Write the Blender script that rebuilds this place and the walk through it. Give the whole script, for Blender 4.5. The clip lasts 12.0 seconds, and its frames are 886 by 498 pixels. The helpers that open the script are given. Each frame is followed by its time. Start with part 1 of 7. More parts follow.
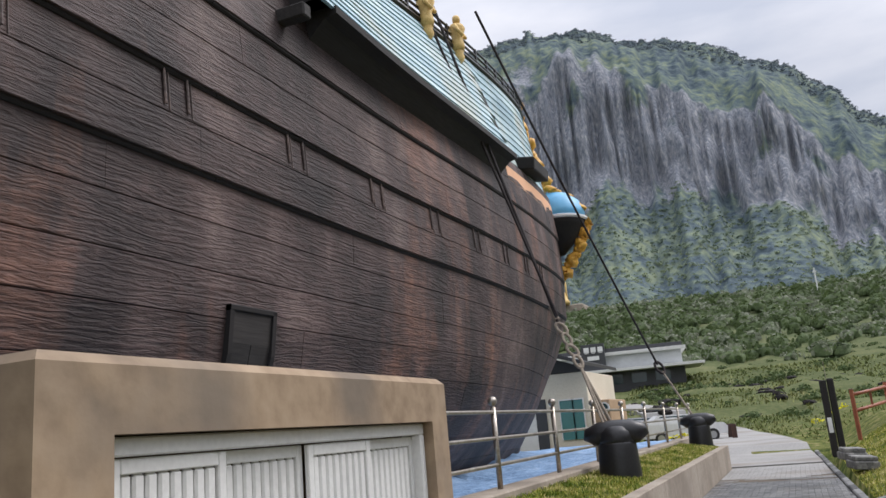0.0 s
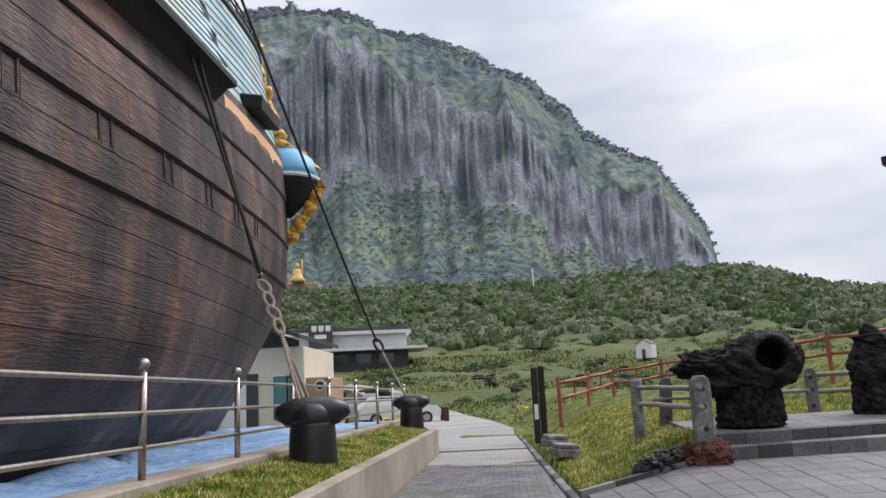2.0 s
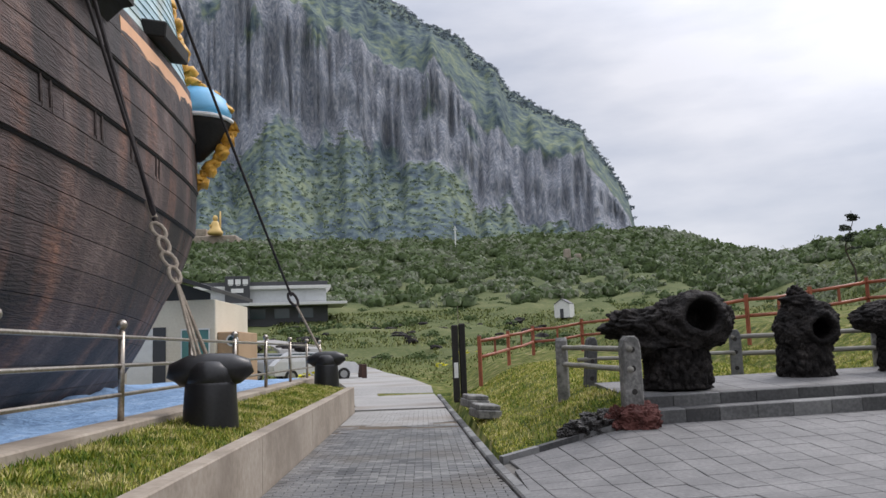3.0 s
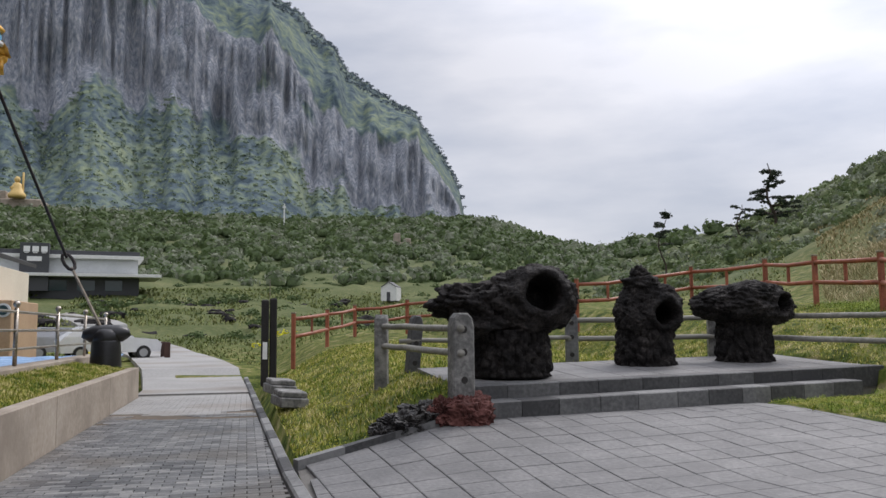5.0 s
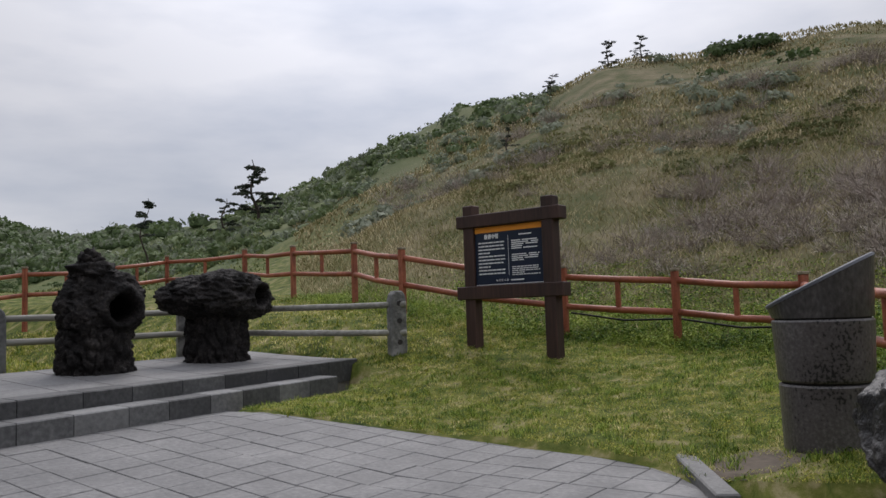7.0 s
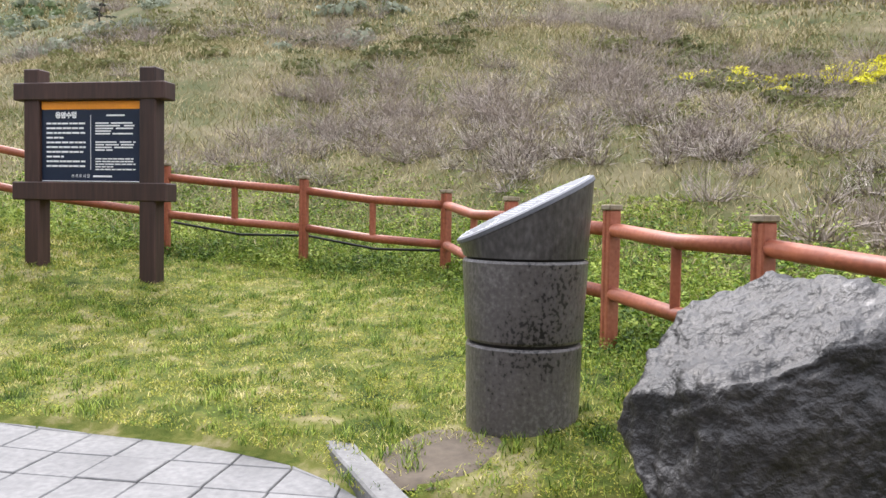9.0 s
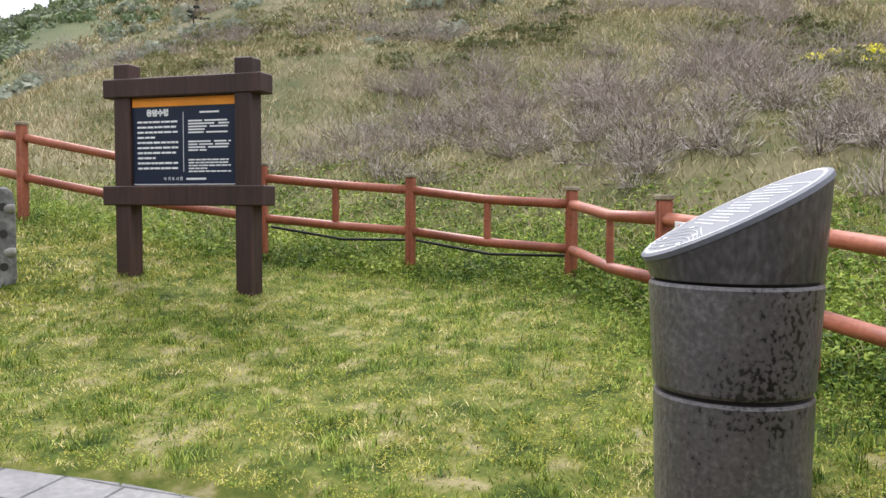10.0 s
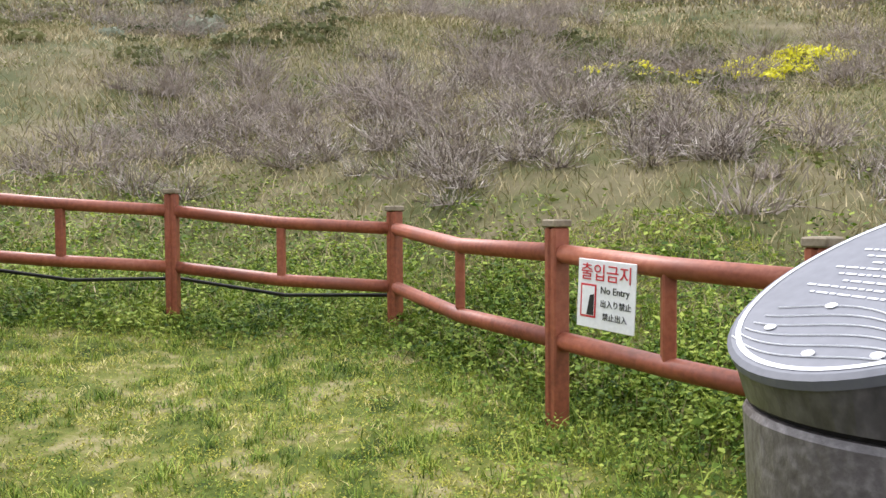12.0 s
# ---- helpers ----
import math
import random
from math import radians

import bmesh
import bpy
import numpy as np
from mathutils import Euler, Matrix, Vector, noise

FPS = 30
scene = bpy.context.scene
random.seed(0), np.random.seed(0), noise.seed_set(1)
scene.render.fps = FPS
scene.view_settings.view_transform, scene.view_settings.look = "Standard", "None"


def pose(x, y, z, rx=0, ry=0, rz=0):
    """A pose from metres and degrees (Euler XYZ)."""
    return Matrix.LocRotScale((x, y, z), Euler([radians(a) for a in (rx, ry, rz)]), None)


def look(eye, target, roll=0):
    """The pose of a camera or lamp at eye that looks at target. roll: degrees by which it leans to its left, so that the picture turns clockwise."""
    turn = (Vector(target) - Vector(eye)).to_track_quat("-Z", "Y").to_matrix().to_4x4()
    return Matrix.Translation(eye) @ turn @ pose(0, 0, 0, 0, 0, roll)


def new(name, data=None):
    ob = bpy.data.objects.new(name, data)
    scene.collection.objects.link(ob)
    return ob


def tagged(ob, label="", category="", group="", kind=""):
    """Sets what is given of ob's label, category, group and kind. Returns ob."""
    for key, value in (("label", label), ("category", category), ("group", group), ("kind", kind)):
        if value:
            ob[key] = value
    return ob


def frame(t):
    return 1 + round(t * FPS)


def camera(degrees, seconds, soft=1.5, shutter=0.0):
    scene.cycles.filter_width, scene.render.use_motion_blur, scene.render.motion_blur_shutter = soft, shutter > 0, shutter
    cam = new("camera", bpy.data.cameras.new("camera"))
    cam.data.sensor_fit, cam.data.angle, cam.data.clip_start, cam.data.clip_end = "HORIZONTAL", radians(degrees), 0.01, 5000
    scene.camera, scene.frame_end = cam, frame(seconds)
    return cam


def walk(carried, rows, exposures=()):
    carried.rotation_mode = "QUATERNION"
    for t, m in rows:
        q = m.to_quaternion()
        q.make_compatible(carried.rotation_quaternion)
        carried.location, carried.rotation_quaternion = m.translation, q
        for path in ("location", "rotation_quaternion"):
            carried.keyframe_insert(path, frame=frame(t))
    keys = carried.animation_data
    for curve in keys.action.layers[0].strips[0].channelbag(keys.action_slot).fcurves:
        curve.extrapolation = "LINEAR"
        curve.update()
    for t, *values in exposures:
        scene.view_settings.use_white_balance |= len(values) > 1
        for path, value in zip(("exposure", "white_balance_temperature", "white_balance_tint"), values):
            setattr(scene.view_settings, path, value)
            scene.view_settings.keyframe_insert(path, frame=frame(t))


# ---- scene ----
cam = camera(57.2, 12.0)
PATH = [
    (0, (0.099, 0.04, 1.577), (-0.634, 1.845, 2.027), -5.0),
    (0.5, (0.088, 0.623, 1.548), (-0.459, 2.497, 1.979), -5.6),
    (1, (0.048, 1.164, 1.534), (-0.284, 3.09, 1.961), -3.4),
    (1.5, (0.018, 1.742, 1.535), (-0.137, 3.69, 1.959), -3.4),
    (2, (-0.013, 2.302, 1.523), (-0.141, 4.265, 1.881), -2.8),
    (2.5, (-0.037, 2.818, 1.527), (-0.028, 4.799, 1.798), -1.9),
    (3, (-0.021, 3.331, 1.551), (0.036, 5.315, 1.798), -2.1),
    (3.2, (-0.022, 3.55, 1.533), (0.105, 5.531, 1.775), -1.7),
    (4.8, (0.362, 5.4, 1.453), (0.824, 7.335, 1.655), -0.3),
    (5, (0.452, 5.617, 1.463), (0.92, 7.551, 1.66), -0.5),
    (5.5, (0.692, 6.146, 1.456), (1.288, 8.045, 1.647), -1.0),
    (6, (0.991, 6.597, 1.449), (1.693, 8.461, 1.638), -1.7),
    (6.5, (1.326, 6.984, 1.448), (2.366, 8.684, 1.621), -1.0),
    (7, (1.785, 7.366, 1.494), (3.286, 8.679, 1.65), -1.9),
    (7.2, (1.968, 7.491, 1.528), (3.546, 8.715, 1.635), -2.4),
    (8.8, (3.55, 8.61, 1.579), (5.447, 9.24, 1.522), -0.4),
    (9, (3.745, 8.709, 1.613), (5.687, 9.18, 1.524), 1.0),
    (9.5, (4.249, 9.005, 1.637), (6.19, 9.477, 1.531), 0.9),
    (10, (4.713, 9.386, 1.67), (6.594, 10.06, 1.568), 0.2),
    (10.5, (5.23, 9.674, 1.678), (7.109, 10.353, 1.578), -0.6),
    (11, (5.759, 9.945, 1.725), (7.645, 10.607, 1.652), -1.3),
    (11.2, (5.945, 10.05, 1.745), (7.868, 10.595, 1.698), -1.2),
    (11.5, (6.216, 10.208, 1.774), (8.194, 10.501, 1.729), -1.1),
    (12, (6.778, 10.365, 1.78), (8.775, 10.455, 1.709), -0.4),
]
walk(cam, [(t, look(eye, target, roll)) for t, eye, target, roll in PATH],
     exposures=[(0, 0.02, 6500, 14), (1.0, 0.06, 6500, 14), (2.5, 0.0, 6500, 14), (3.0, -0.05, 6500, 14), (5.0, -0.15, 6500, 14), (5.5, -0.22, 6500, 14), (6.0, -0.32, 6500, 14), (6.5, -0.38, 6500, 14), (7.2, -0.42, 6500, 14), (8.8, 0.78, 6500, 14), (9.0, 1.08, 6500, 14), (9.5, 1.42, 6500, 14), (10.1, 0.80, 6500, 14), (10.5, 0.75, 6500, 14), (11.0, 0.42, 6500, 14), (11.5, 0.36, 6500, 14), (12, 0.90, 6500, 14)])

# ---- light and exposure ----
SUN_AZ, SUN_EL = 50.0, 48.0
world = bpy.data.worlds.new("overcast_sky")
scene.world = world
world.use_nodes = True
wn, wl = world.node_tree.nodes, world.node_tree.links
wn.clear()
w_out = wn.new("ShaderNodeOutputWorld")
w_bg = wn.new("ShaderNodeBackground")
w_sky = wn.new("ShaderNodeTexSky")
w_sky.sky_type, w_sky.sun_disc = "NISHITA", False
w_sky.sun_elevation, w_sky.sun_rotation = radians(SUN_EL), radians(SUN_AZ)
w_dim = wn.new("ShaderNodeVectorMath")
w_dim.operation = "SCALE"
w_dim.inputs["Scale"].default_value = 0.085
wl.new(w_sky.outputs[0], w_dim.inputs[0])
w_co = wn.new("ShaderNodeTexCoord")
w_map = wn.new("ShaderNodeMapping")
w_map.inputs["Scale"].default_value = (1.6, 1.6, 5.5)
wl.new(w_co.outputs["Generated"], w_map.inputs[0])
w_noise = wn.new("ShaderNodeTexNoise")
w_noise.inputs["Scale"].default_value, w_noise.inputs["Detail"].default_value = 1.7, 6.0
w_noise.inputs["Roughness"].default_value = 0.5
wl.new(w_map.outputs[0], w_noise.inputs["Vector"])
w_cloud = wn.new("ShaderNodeValToRGB")
w_cloud.color_ramp.elements[0].position, w_cloud.color_ramp.elements[0].color = 0.33, (0.56, 0.61, 0.70, 1)
w_cloud.color_ramp.elements[1].position, w_cloud.color_ramp.elements[1].color = 0.60, (0.87, 0.89, 0.93, 1)
wl.new(w_noise.outputs[0], w_cloud.inputs[0])
w_mix = wn.new("ShaderNodeMix")
w_mix.data_type = "RGBA"
w_mix.inputs[0].default_value = 0.86
wl.new(w_dim.outputs[0], w_mix.inputs[6])
wl.new(w_cloud.outputs[0], w_mix.inputs[7])
w_sep = wn.new("ShaderNodeSeparateXYZ")
wl.new(w_co.outputs["Generated"], w_sep.inputs[0])
w_up = wn.new("ShaderNodeMapRange")
w_up.interpolation_type = "SMOOTHSTEP"
w_up.inputs[1].default_value, w_up.inputs[2].default_value = 0.30, 1.0
w_up.inputs[3].default_value, w_up.inputs[4].default_value = 1.0, 2.2
wl.new(w_sep.outputs["Z"], w_up.inputs[0])
w_over = wn.new("ShaderNodeVectorMath")
w_over.operation = "SCALE"
wl.new(w_mix.outputs[2], w_over.inputs[0])
# the cloud is brighter round the hidden sun
w_dot = wn.new("ShaderNodeVectorMath")
w_dot.operation = "DOT_PRODUCT"
w_dot.inputs[1].default_value = (math.sin(radians(SUN_AZ)) * math.cos(radians(SUN_EL)), math.cos(radians(SUN_AZ)) * math.cos(radians(SUN_EL)), math.sin(radians(SUN_EL)))
wl.new(w_co.outputs["Generated"], w_dot.inputs[0])
w_glow = wn.new("ShaderNodeMapRange")
w_glow.interpolation_type = "SMOOTHSTEP"
w_glow.inputs[1].default_value, w_glow.inputs[2].default_value = 0.72, 1.0
w_glow.inputs[3].default_value, w_glow.inputs[4].default_value = 1.0, 1.75
wl.new(w_dot.outputs["Value"], w_glow.inputs[0])
w_mul = wn.new("ShaderNodeMath")
w_mul.operation = "MULTIPLY"
wl.new(w_up.outputs[0], w_mul.inputs[0])
wl.new(w_glow.outputs[0], w_mul.inputs[1])
wl.new(w_mul.outputs[0], w_over.inputs["Scale"])
wl.new(w_over.outputs[0], w_bg.inputs[0])
w_bg.inputs[1].default_value = 1.04
wl.new(w_bg.outputs[0], w_out.inputs[0])

sun_data = bpy.data.lights.new("sun", "SUN")
sun_data.energy, sun_data.angle, sun_data.color = 1.5, radians(22), (1.0, 0.96, 0.9)
sun = new("sun", sun_data)
_a, _e = radians(SUN_AZ), radians(SUN_EL)
sun.matrix_world = look((math.sin(_a) * math.cos(_e) * 60, math.cos(_a) * math.cos(_e) * 60, math.sin(_e) * 60), (0, 0, 0))


# ---- materials ----
def surf(name, stops, size=1.0, fine=12.0, rough=0.8, bump=0.3, stretch=(1, 1, 1), metal=0.0, stain=None, stain_size=0.4, vary=0.0, depth=0.02, spec=0.5, leafy=0.0, island=0.0):
    """A surface of two noise scales: stops are (place, colour); size and fine are noise scales per metre."""
    m = bpy.data.materials.new(name)
    m.use_nodes = True
    nt = m.node_tree
    n, l = nt.nodes, nt.links
    b = n["Principled BSDF"]
    geo = n.new("ShaderNodeNewGeometry")
    mp = n.new("ShaderNodeMapping")
    mp.inputs["Scale"].default_value = stretch
    l.new(geo.outputs["Position"], mp.inputs[0])
    big = n.new("ShaderNodeTexNoise")
    big.inputs["Scale"].default_value, big.inputs["Detail"].default_value = size, 5
    small = n.new("ShaderNodeTexNoise")
    small.inputs["Scale"].default_value, small.inputs["Detail"].default_value = fine, 6
    l.new(mp.outputs[0], big.inputs["Vector"])
    l.new(mp.outputs[0], small.inputs["Vector"])
    mixf = n.new("ShaderNodeMath")
    mixf.operation = "MULTIPLY_ADD"
    mixf.inputs[1].default_value, mixf.inputs[2].default_value = 0.5, 0.0
    l.new(small.outputs[0], mixf.inputs[0])
    addf = n.new("ShaderNodeMath")
    addf.operation = "MULTIPLY_ADD"
    addf.inputs[1].default_value = 0.5
    l.new(big.outputs[0], addf.inputs[0])
    l.new(mixf.outputs[0], addf.inputs[2])
    fac = addf.outputs[0]
    if vary:
        info = n.new("ShaderNodeObjectInfo")
        v = n.new("ShaderNodeMath")
        v.operation = "MULTIPLY_ADD"
        v.inputs[1].default_value = vary
        l.new(info.outputs["Random"], v.inputs[0])
        l.new(fac, v.inputs[2])
        w = n.new("ShaderNodeMath")
        w.operation = "SUBTRACT"
        w.inputs[1].default_value = vary / 2
        l.new(v.outputs[0], w.inputs[0])
        fac = w.outputs[0]
    if island:
        v = n.new("ShaderNodeMath")
        v.operation = "MULTIPLY_ADD"
        v.inputs[1].default_value = island
        l.new(geo.outputs["Random Per Island"], v.inputs[0])
        l.new(fac, v.inputs[2])
        w = n.new("ShaderNodeMath")
        w.operation = "SUBTRACT"
        w.inputs[1].default_value = island / 2
        l.new(v.outputs[0], w.inputs[0])
        fac = w.outputs[0]
    ramp = n.new("ShaderNodeValToRGB")
    e = ramp.color_ramp.elements
    while len(e) < len(stops):
        e.new(0.5)
    for k, (p, c) in enumerate(stops):
        e[k].position, e[k].color = p, (*c, 1)
    l.new(fac, ramp.inputs[0])
    colour = ramp.outputs[0]
    if stain:
        st = n.new("ShaderNodeTexNoise")
        st.inputs["Scale"].default_value, st.inputs["Detail"].default_value = stain_size, 4
        l.new(geo.outputs["Position"], st.inputs["Vector"])
        sr = n.new("ShaderNodeMapRange")
        sr.inputs[1].default_value, sr.inputs[2].default_value, sr.inputs[4].default_value = 0.5, 0.68, 0.75
        l.new(st.outputs[0], sr.inputs[0])
        mx = n.new("ShaderNodeMix")
        mx.data_type = "RGBA"
        l.new(sr.outputs[0], mx.inputs[0])
        l.new(colour, mx.inputs[6])
        mx.inputs[7].default_value = (*stain, 1)
        colour = mx.outputs[2]
    l.new(colour, b.inputs["Base Color"])
    b.inputs["Roughness"].default_value, b.inputs["Metallic"].default_value = rough, metal
    b.inputs["Specular IOR Level"].default_value = spec
    if bump:
        bp = n.new("ShaderNodeBump")
        bp.inputs["Strength"].default_value, bp.inputs["Distance"].default_value = bump, depth
        l.new(fac, bp.inputs["Height"])
        l.new(bp.outputs[0], b.inputs["Normal"])
    if leafy:
        tr = n.new("ShaderNodeBsdfTranslucent")
        l.new(colour, tr.inputs[0])
        ms = n.new("ShaderNodeMixShader")
        ms.inputs[0].default_value = leafy
        l.new(b.outputs[0], ms.inputs[1])
        l.new(tr.outputs[0], ms.inputs[2])
        l.new(ms.outputs[0], n["Material Output"].inputs[0])
    return m


def plain(name, c, rough=0.5, metal=0.0):
    m = surf(name, [(0.3, tuple(v * 0.88 for v in c)), (0.7, tuple(min(1, v * 1.1) for v in c))], 3, 40, rough, 0.08, metal=metal)
    return m


def grain(name, dark, mid, light, rough=0.75, bump=0.5, axis="y", fine=30.0, vary=0.15, stain=None, depth=0.02, stain_size=0.4, size=1.6):
    s = {"y": (1, 0.09, 1), "x": (0.09, 1, 1), "z": (1, 1, 0.09)}[axis]
    return surf(name, [(0.3, dark), (0.5, mid), (0.72, light)], size, fine, rough, bump, s, vary=vary, stain=stain, depth=depth, stain_size=stain_size)


def hull_wood():
    """Carved and painted planking: wandering grain, grey and rust-brown weathering."""
    m = bpy.data.materials.new("hull_wood")
    m.use_nodes = True
    n, l = m.node_tree.nodes, m.node_tree.links
    b = n["Principled BSDF"]
    geo = n.new("ShaderNodeNewGeometry")
    info = n.new("ShaderNodeObjectInfo")

    def mapped(scale):
        mp = n.new("ShaderNodeMapping")
        mp.inputs["Scale"].default_value = scale
        l.new(geo.outputs["Position"], mp.inputs[0])
        return mp.outputs[0]

    def tex(vec, scale, detail, rough=0.6, distort=0.0):
        t = n.new("ShaderNodeTexNoise")
        t.inputs["Scale"].default_value, t.inputs["Detail"].default_value = scale, detail
        t.inputs["Roughness"].default_value, t.inputs["Distortion"].default_value = rough, distort
        l.new(vec, t.inputs["Vector"])
        return t.outputs[0]

    def ramp(f, stops):
        r = n.new("ShaderNodeValToRGB")
        e = r.color_ramp.elements
        while len(e) < len(stops):
            e.new(0.5)
        for k, (p, c) in enumerate(stops):
            e[k].position, e[k].color = p, (*c, 1)
        l.new(f, r.inputs[0])
        return r.outputs[0]

    def mix(f, a, c, mode="MIX"):
        x = n.new("ShaderNodeMix")
        x.data_type, x.blend_type = "RGBA", mode
        if isinstance(f, float):
            x.inputs[0].default_value = f
        else:
            l.new(f, x.inputs[0])
        l.new(a, x.inputs[6])
        l.new(c, x.inputs[7])
        return x.outputs[2]

    wave = n.new("ShaderNodeTexWave")
    wave.wave_type, wave.bands_direction = "BANDS", "Z"
    for key, value in (("Scale", 5.5), ("Distortion", 26.0), ("Detail", 5.0), ("Detail Scale", 0.7), ("Detail Roughness", 0.65)):
        wave.inputs[key].default_value = value
    l.new(mapped((0.6, 0.17, 1)), wave.inputs["Vector"])
    patch = tex(mapped((1, 0.8, 0.55)), 0.75, 6, 0.6)
    rust = tex(mapped((1, 1.1, 0.28)), 0.8, 5, 0.55)
    fine = tex(mapped((1, 0.11, 1)), 17, 6, 0.65, 0.6)
    base = ramp(patch, [(0.34, (0.016, 0.0105, 0.011)), (0.45, (0.040, 0.026, 0.025)), (0.56, (0.088, 0.058, 0.054)), (0.68, (0.19, 0.135, 0.122))])
    red = ramp(fine, [(0.3, (0.12, 0.050, 0.032)), (0.7, (0.32, 0.155, 0.10))])
    mr = n.new("ShaderNodeMapRange")
    mr.inputs[1].default_value, mr.inputs[2].default_value, mr.inputs[4].default_value = 0.53, 0.68, 0.68
    l.new(rust, mr.inputs[0])
    c = mix(mr.outputs[0], base, red)
    groove = ramp(wave.outputs["Fac"], [(0.0, (0.38, 0.36, 0.36)), (0.3, (0.9, 0.9, 0.9)), (0.75, (1.0, 1.0, 1.0)), (1.0, (1.3, 1.26, 1.24))])
    mg = n.new("ShaderNodeMapRange")
    mg.inputs[1].default_value, mg.inputs[2].default_value, mg.inputs[3].default_value, mg.inputs[4].default_value = 0.46, 0.66, 0.05, 0.6
    l.new(tex(mapped((1, 0.4, 1.2)), 0.9, 3), mg.inputs[0])
    c = mix(mg.outputs[0], c, groove, "MULTIPLY")
    streak = ramp(fine, [(0.3, (0.55, 0.55, 0.55)), (0.5, (0.95, 0.95, 0.95)), (0.7, (1.3, 1.3, 1.3))])
    c = mix(0.8, c, streak, "MULTIPLY")
    tone = ramp(info.outputs["Random"], [(0.0, (0.82, 0.82, 0.82)), (1.0, (1.15, 1.13, 1.12))])
    c = mix(1.0, c, tone, "MULTIPLY")
    l.new(c, b.inputs["Base Color"])
    b.inputs["Roughness"].default_value = 0.62
    b.inputs["Specular IOR Level"].default_value = 0.35
    ad = n.new("ShaderNodeMath")
    ad.operation = "MULTIPLY_ADD"
    ad.inputs[1].default_value = 1.6
    l.new(fine, ad.inputs[0])
    soft = n.new("ShaderNodeMath")
    soft.operation = "MULTIPLY"
    soft.inputs[1].default_value = 0.3
    l.new(wave.outputs["Fac"], soft.inputs[0])
    l.new(soft.outputs[0], ad.inputs[2])
    bp = n.new("ShaderNodeBump")
    bp.inputs["Strength"].default_value, bp.inputs["Distance"].default_value = 0.9, 0.02
    l.new(ad.outputs[0], bp.inputs["Height"])
    l.new(bp.outputs[0], b.inputs["Normal"])
    return m


M = {}
M["hull"] = hull_wood()
M["wale"] = grain("hull_wale", (0.030, 0.021, 0.019), (0.085, 0.060, 0.053), (0.19, 0.13, 0.11), 0.62, 0.9, "y", 16, 0.12, None, 0.05)
M["hull_dark"] = plain("dark_hull_and_lap_shade", (0.012, 0.010, 0.010), 0.85)
M["blue_plank"] = grain("blue_painted_plank", (0.22, 0.36, 0.42), (0.36, 0.52, 0.58), (0.52, 0.66, 0.68), 0.55, 0.4, "y", 22, 0.25, (0.42, 0.42, 0.33))
M["blue"] = plain("blue_paint", (0.13, 0.42, 0.68), 0.45)
M["gold"] = surf("gold_paint", [(0.3, (0.42, 0.19, 0.02)), (0.55, (0.75, 0.40, 0.05)), (0.75, (0.9, 0.58, 0.14))], 5, 30, 0.5, 0.6)
M["gold_pale"] = surf("pale_gold_paint", [(0.3, (0.45, 0.27, 0.06)), (0.55, (0.72, 0.50, 0.18)), (0.75, (0.85, 0.68, 0.36))], 5, 30, 0.55, 0.6)
M["salmon"] = plain("salmon_plaster", (0.75, 0.42, 0.24), 0.7)
M["black"] = surf("black_cast_iron_paint", [(0.3, (0.006, 0.006, 0.007)), (0.7, (0.02, 0.02, 0.022))], 3, 25, 0.38, 0.25, depth=0.01)
M["black_wood"] = grain("black_wood", (0.008, 0.007, 0.007), (0.018, 0.016, 0.015), (0.035, 0.03, 0.028), 0.8, 0.5, "y")
M["rope"] = surf("pale_rope", [(0.3, (0.16, 0.13, 0.10)), (0.7, (0.42, 0.36, 0.29))], 8, 60, 0.9, 0.6)
M["rope_dark"] = surf("tarred_rope", [(0.3, (0.012, 0.010, 0.011)), (0.7, (0.045, 0.035, 0.035))], 8, 60, 0.85, 0.6)
M["concrete"] = surf("stained_concrete", [(0.28, (0.20, 0.165, 0.125)), (0.5, (0.32, 0.27, 0.215)), (0.75, (0.42, 0.37, 0.31))], 0.8, 14, 0.88, 0.4, stain=(0.2, 0.165, 0.13), stain_size=0.9)
M["booth"] = surf("ochre_cement_render", [(0.28, (0.19, 0.13, 0.08)), (0.5, (0.33, 0.24, 0.155)), (0.75, (0.43, 0.33, 0.23))], 0.9, 10, 0.85, 0.3, stain=(0.15, 0.125, 0.10), stain_size=1.3)
M["white_metal"] = plain("white_sheet_metal", (0.72, 0.72, 0.70), 0.5)
M["steel"] = surf("brushed_rusting_steel", [(0.3, (0.22, 0.18, 0.14)), (0.55, (0.42, 0.38, 0.33)), (0.75, (0.6, 0.57, 0.53))], 4, 30, 0.35, 0.15, metal=0.85)
M["sea"] = surf("blue_painted_cement_waves", [(0.3, (0.10, 0.19, 0.34)), (0.55, (0.22, 0.36, 0.56)), (0.78, (0.50, 0.62, 0.76))], 2.2, 9, 0.6, 1.0, depth=0.1)
M["paver"] = surf("grey_stone_paver", [(0.3, (0.075, 0.074, 0.075)), (0.5, (0.132, 0.13, 0.129)), (0.72, (0.205, 0.20, 0.195))], 1.6, 22, 0.68, 0.5, island=0.26, stain=(0.10, 0.098, 0.098), stain_size=1.7)
M["sett"] = surf("dark_paver_brick", [(0.3, (0.06, 0.06, 0.061)), (0.48, (0.115, 0.115, 0.116)), (0.62, (0.165, 0.163, 0.158)), (0.78, (0.26, 0.255, 0.245))], 0.9, 20, 0.42, 0.5, island=0.42, stain=(0.10, 0.085, 0.068), stain_size=0.6)
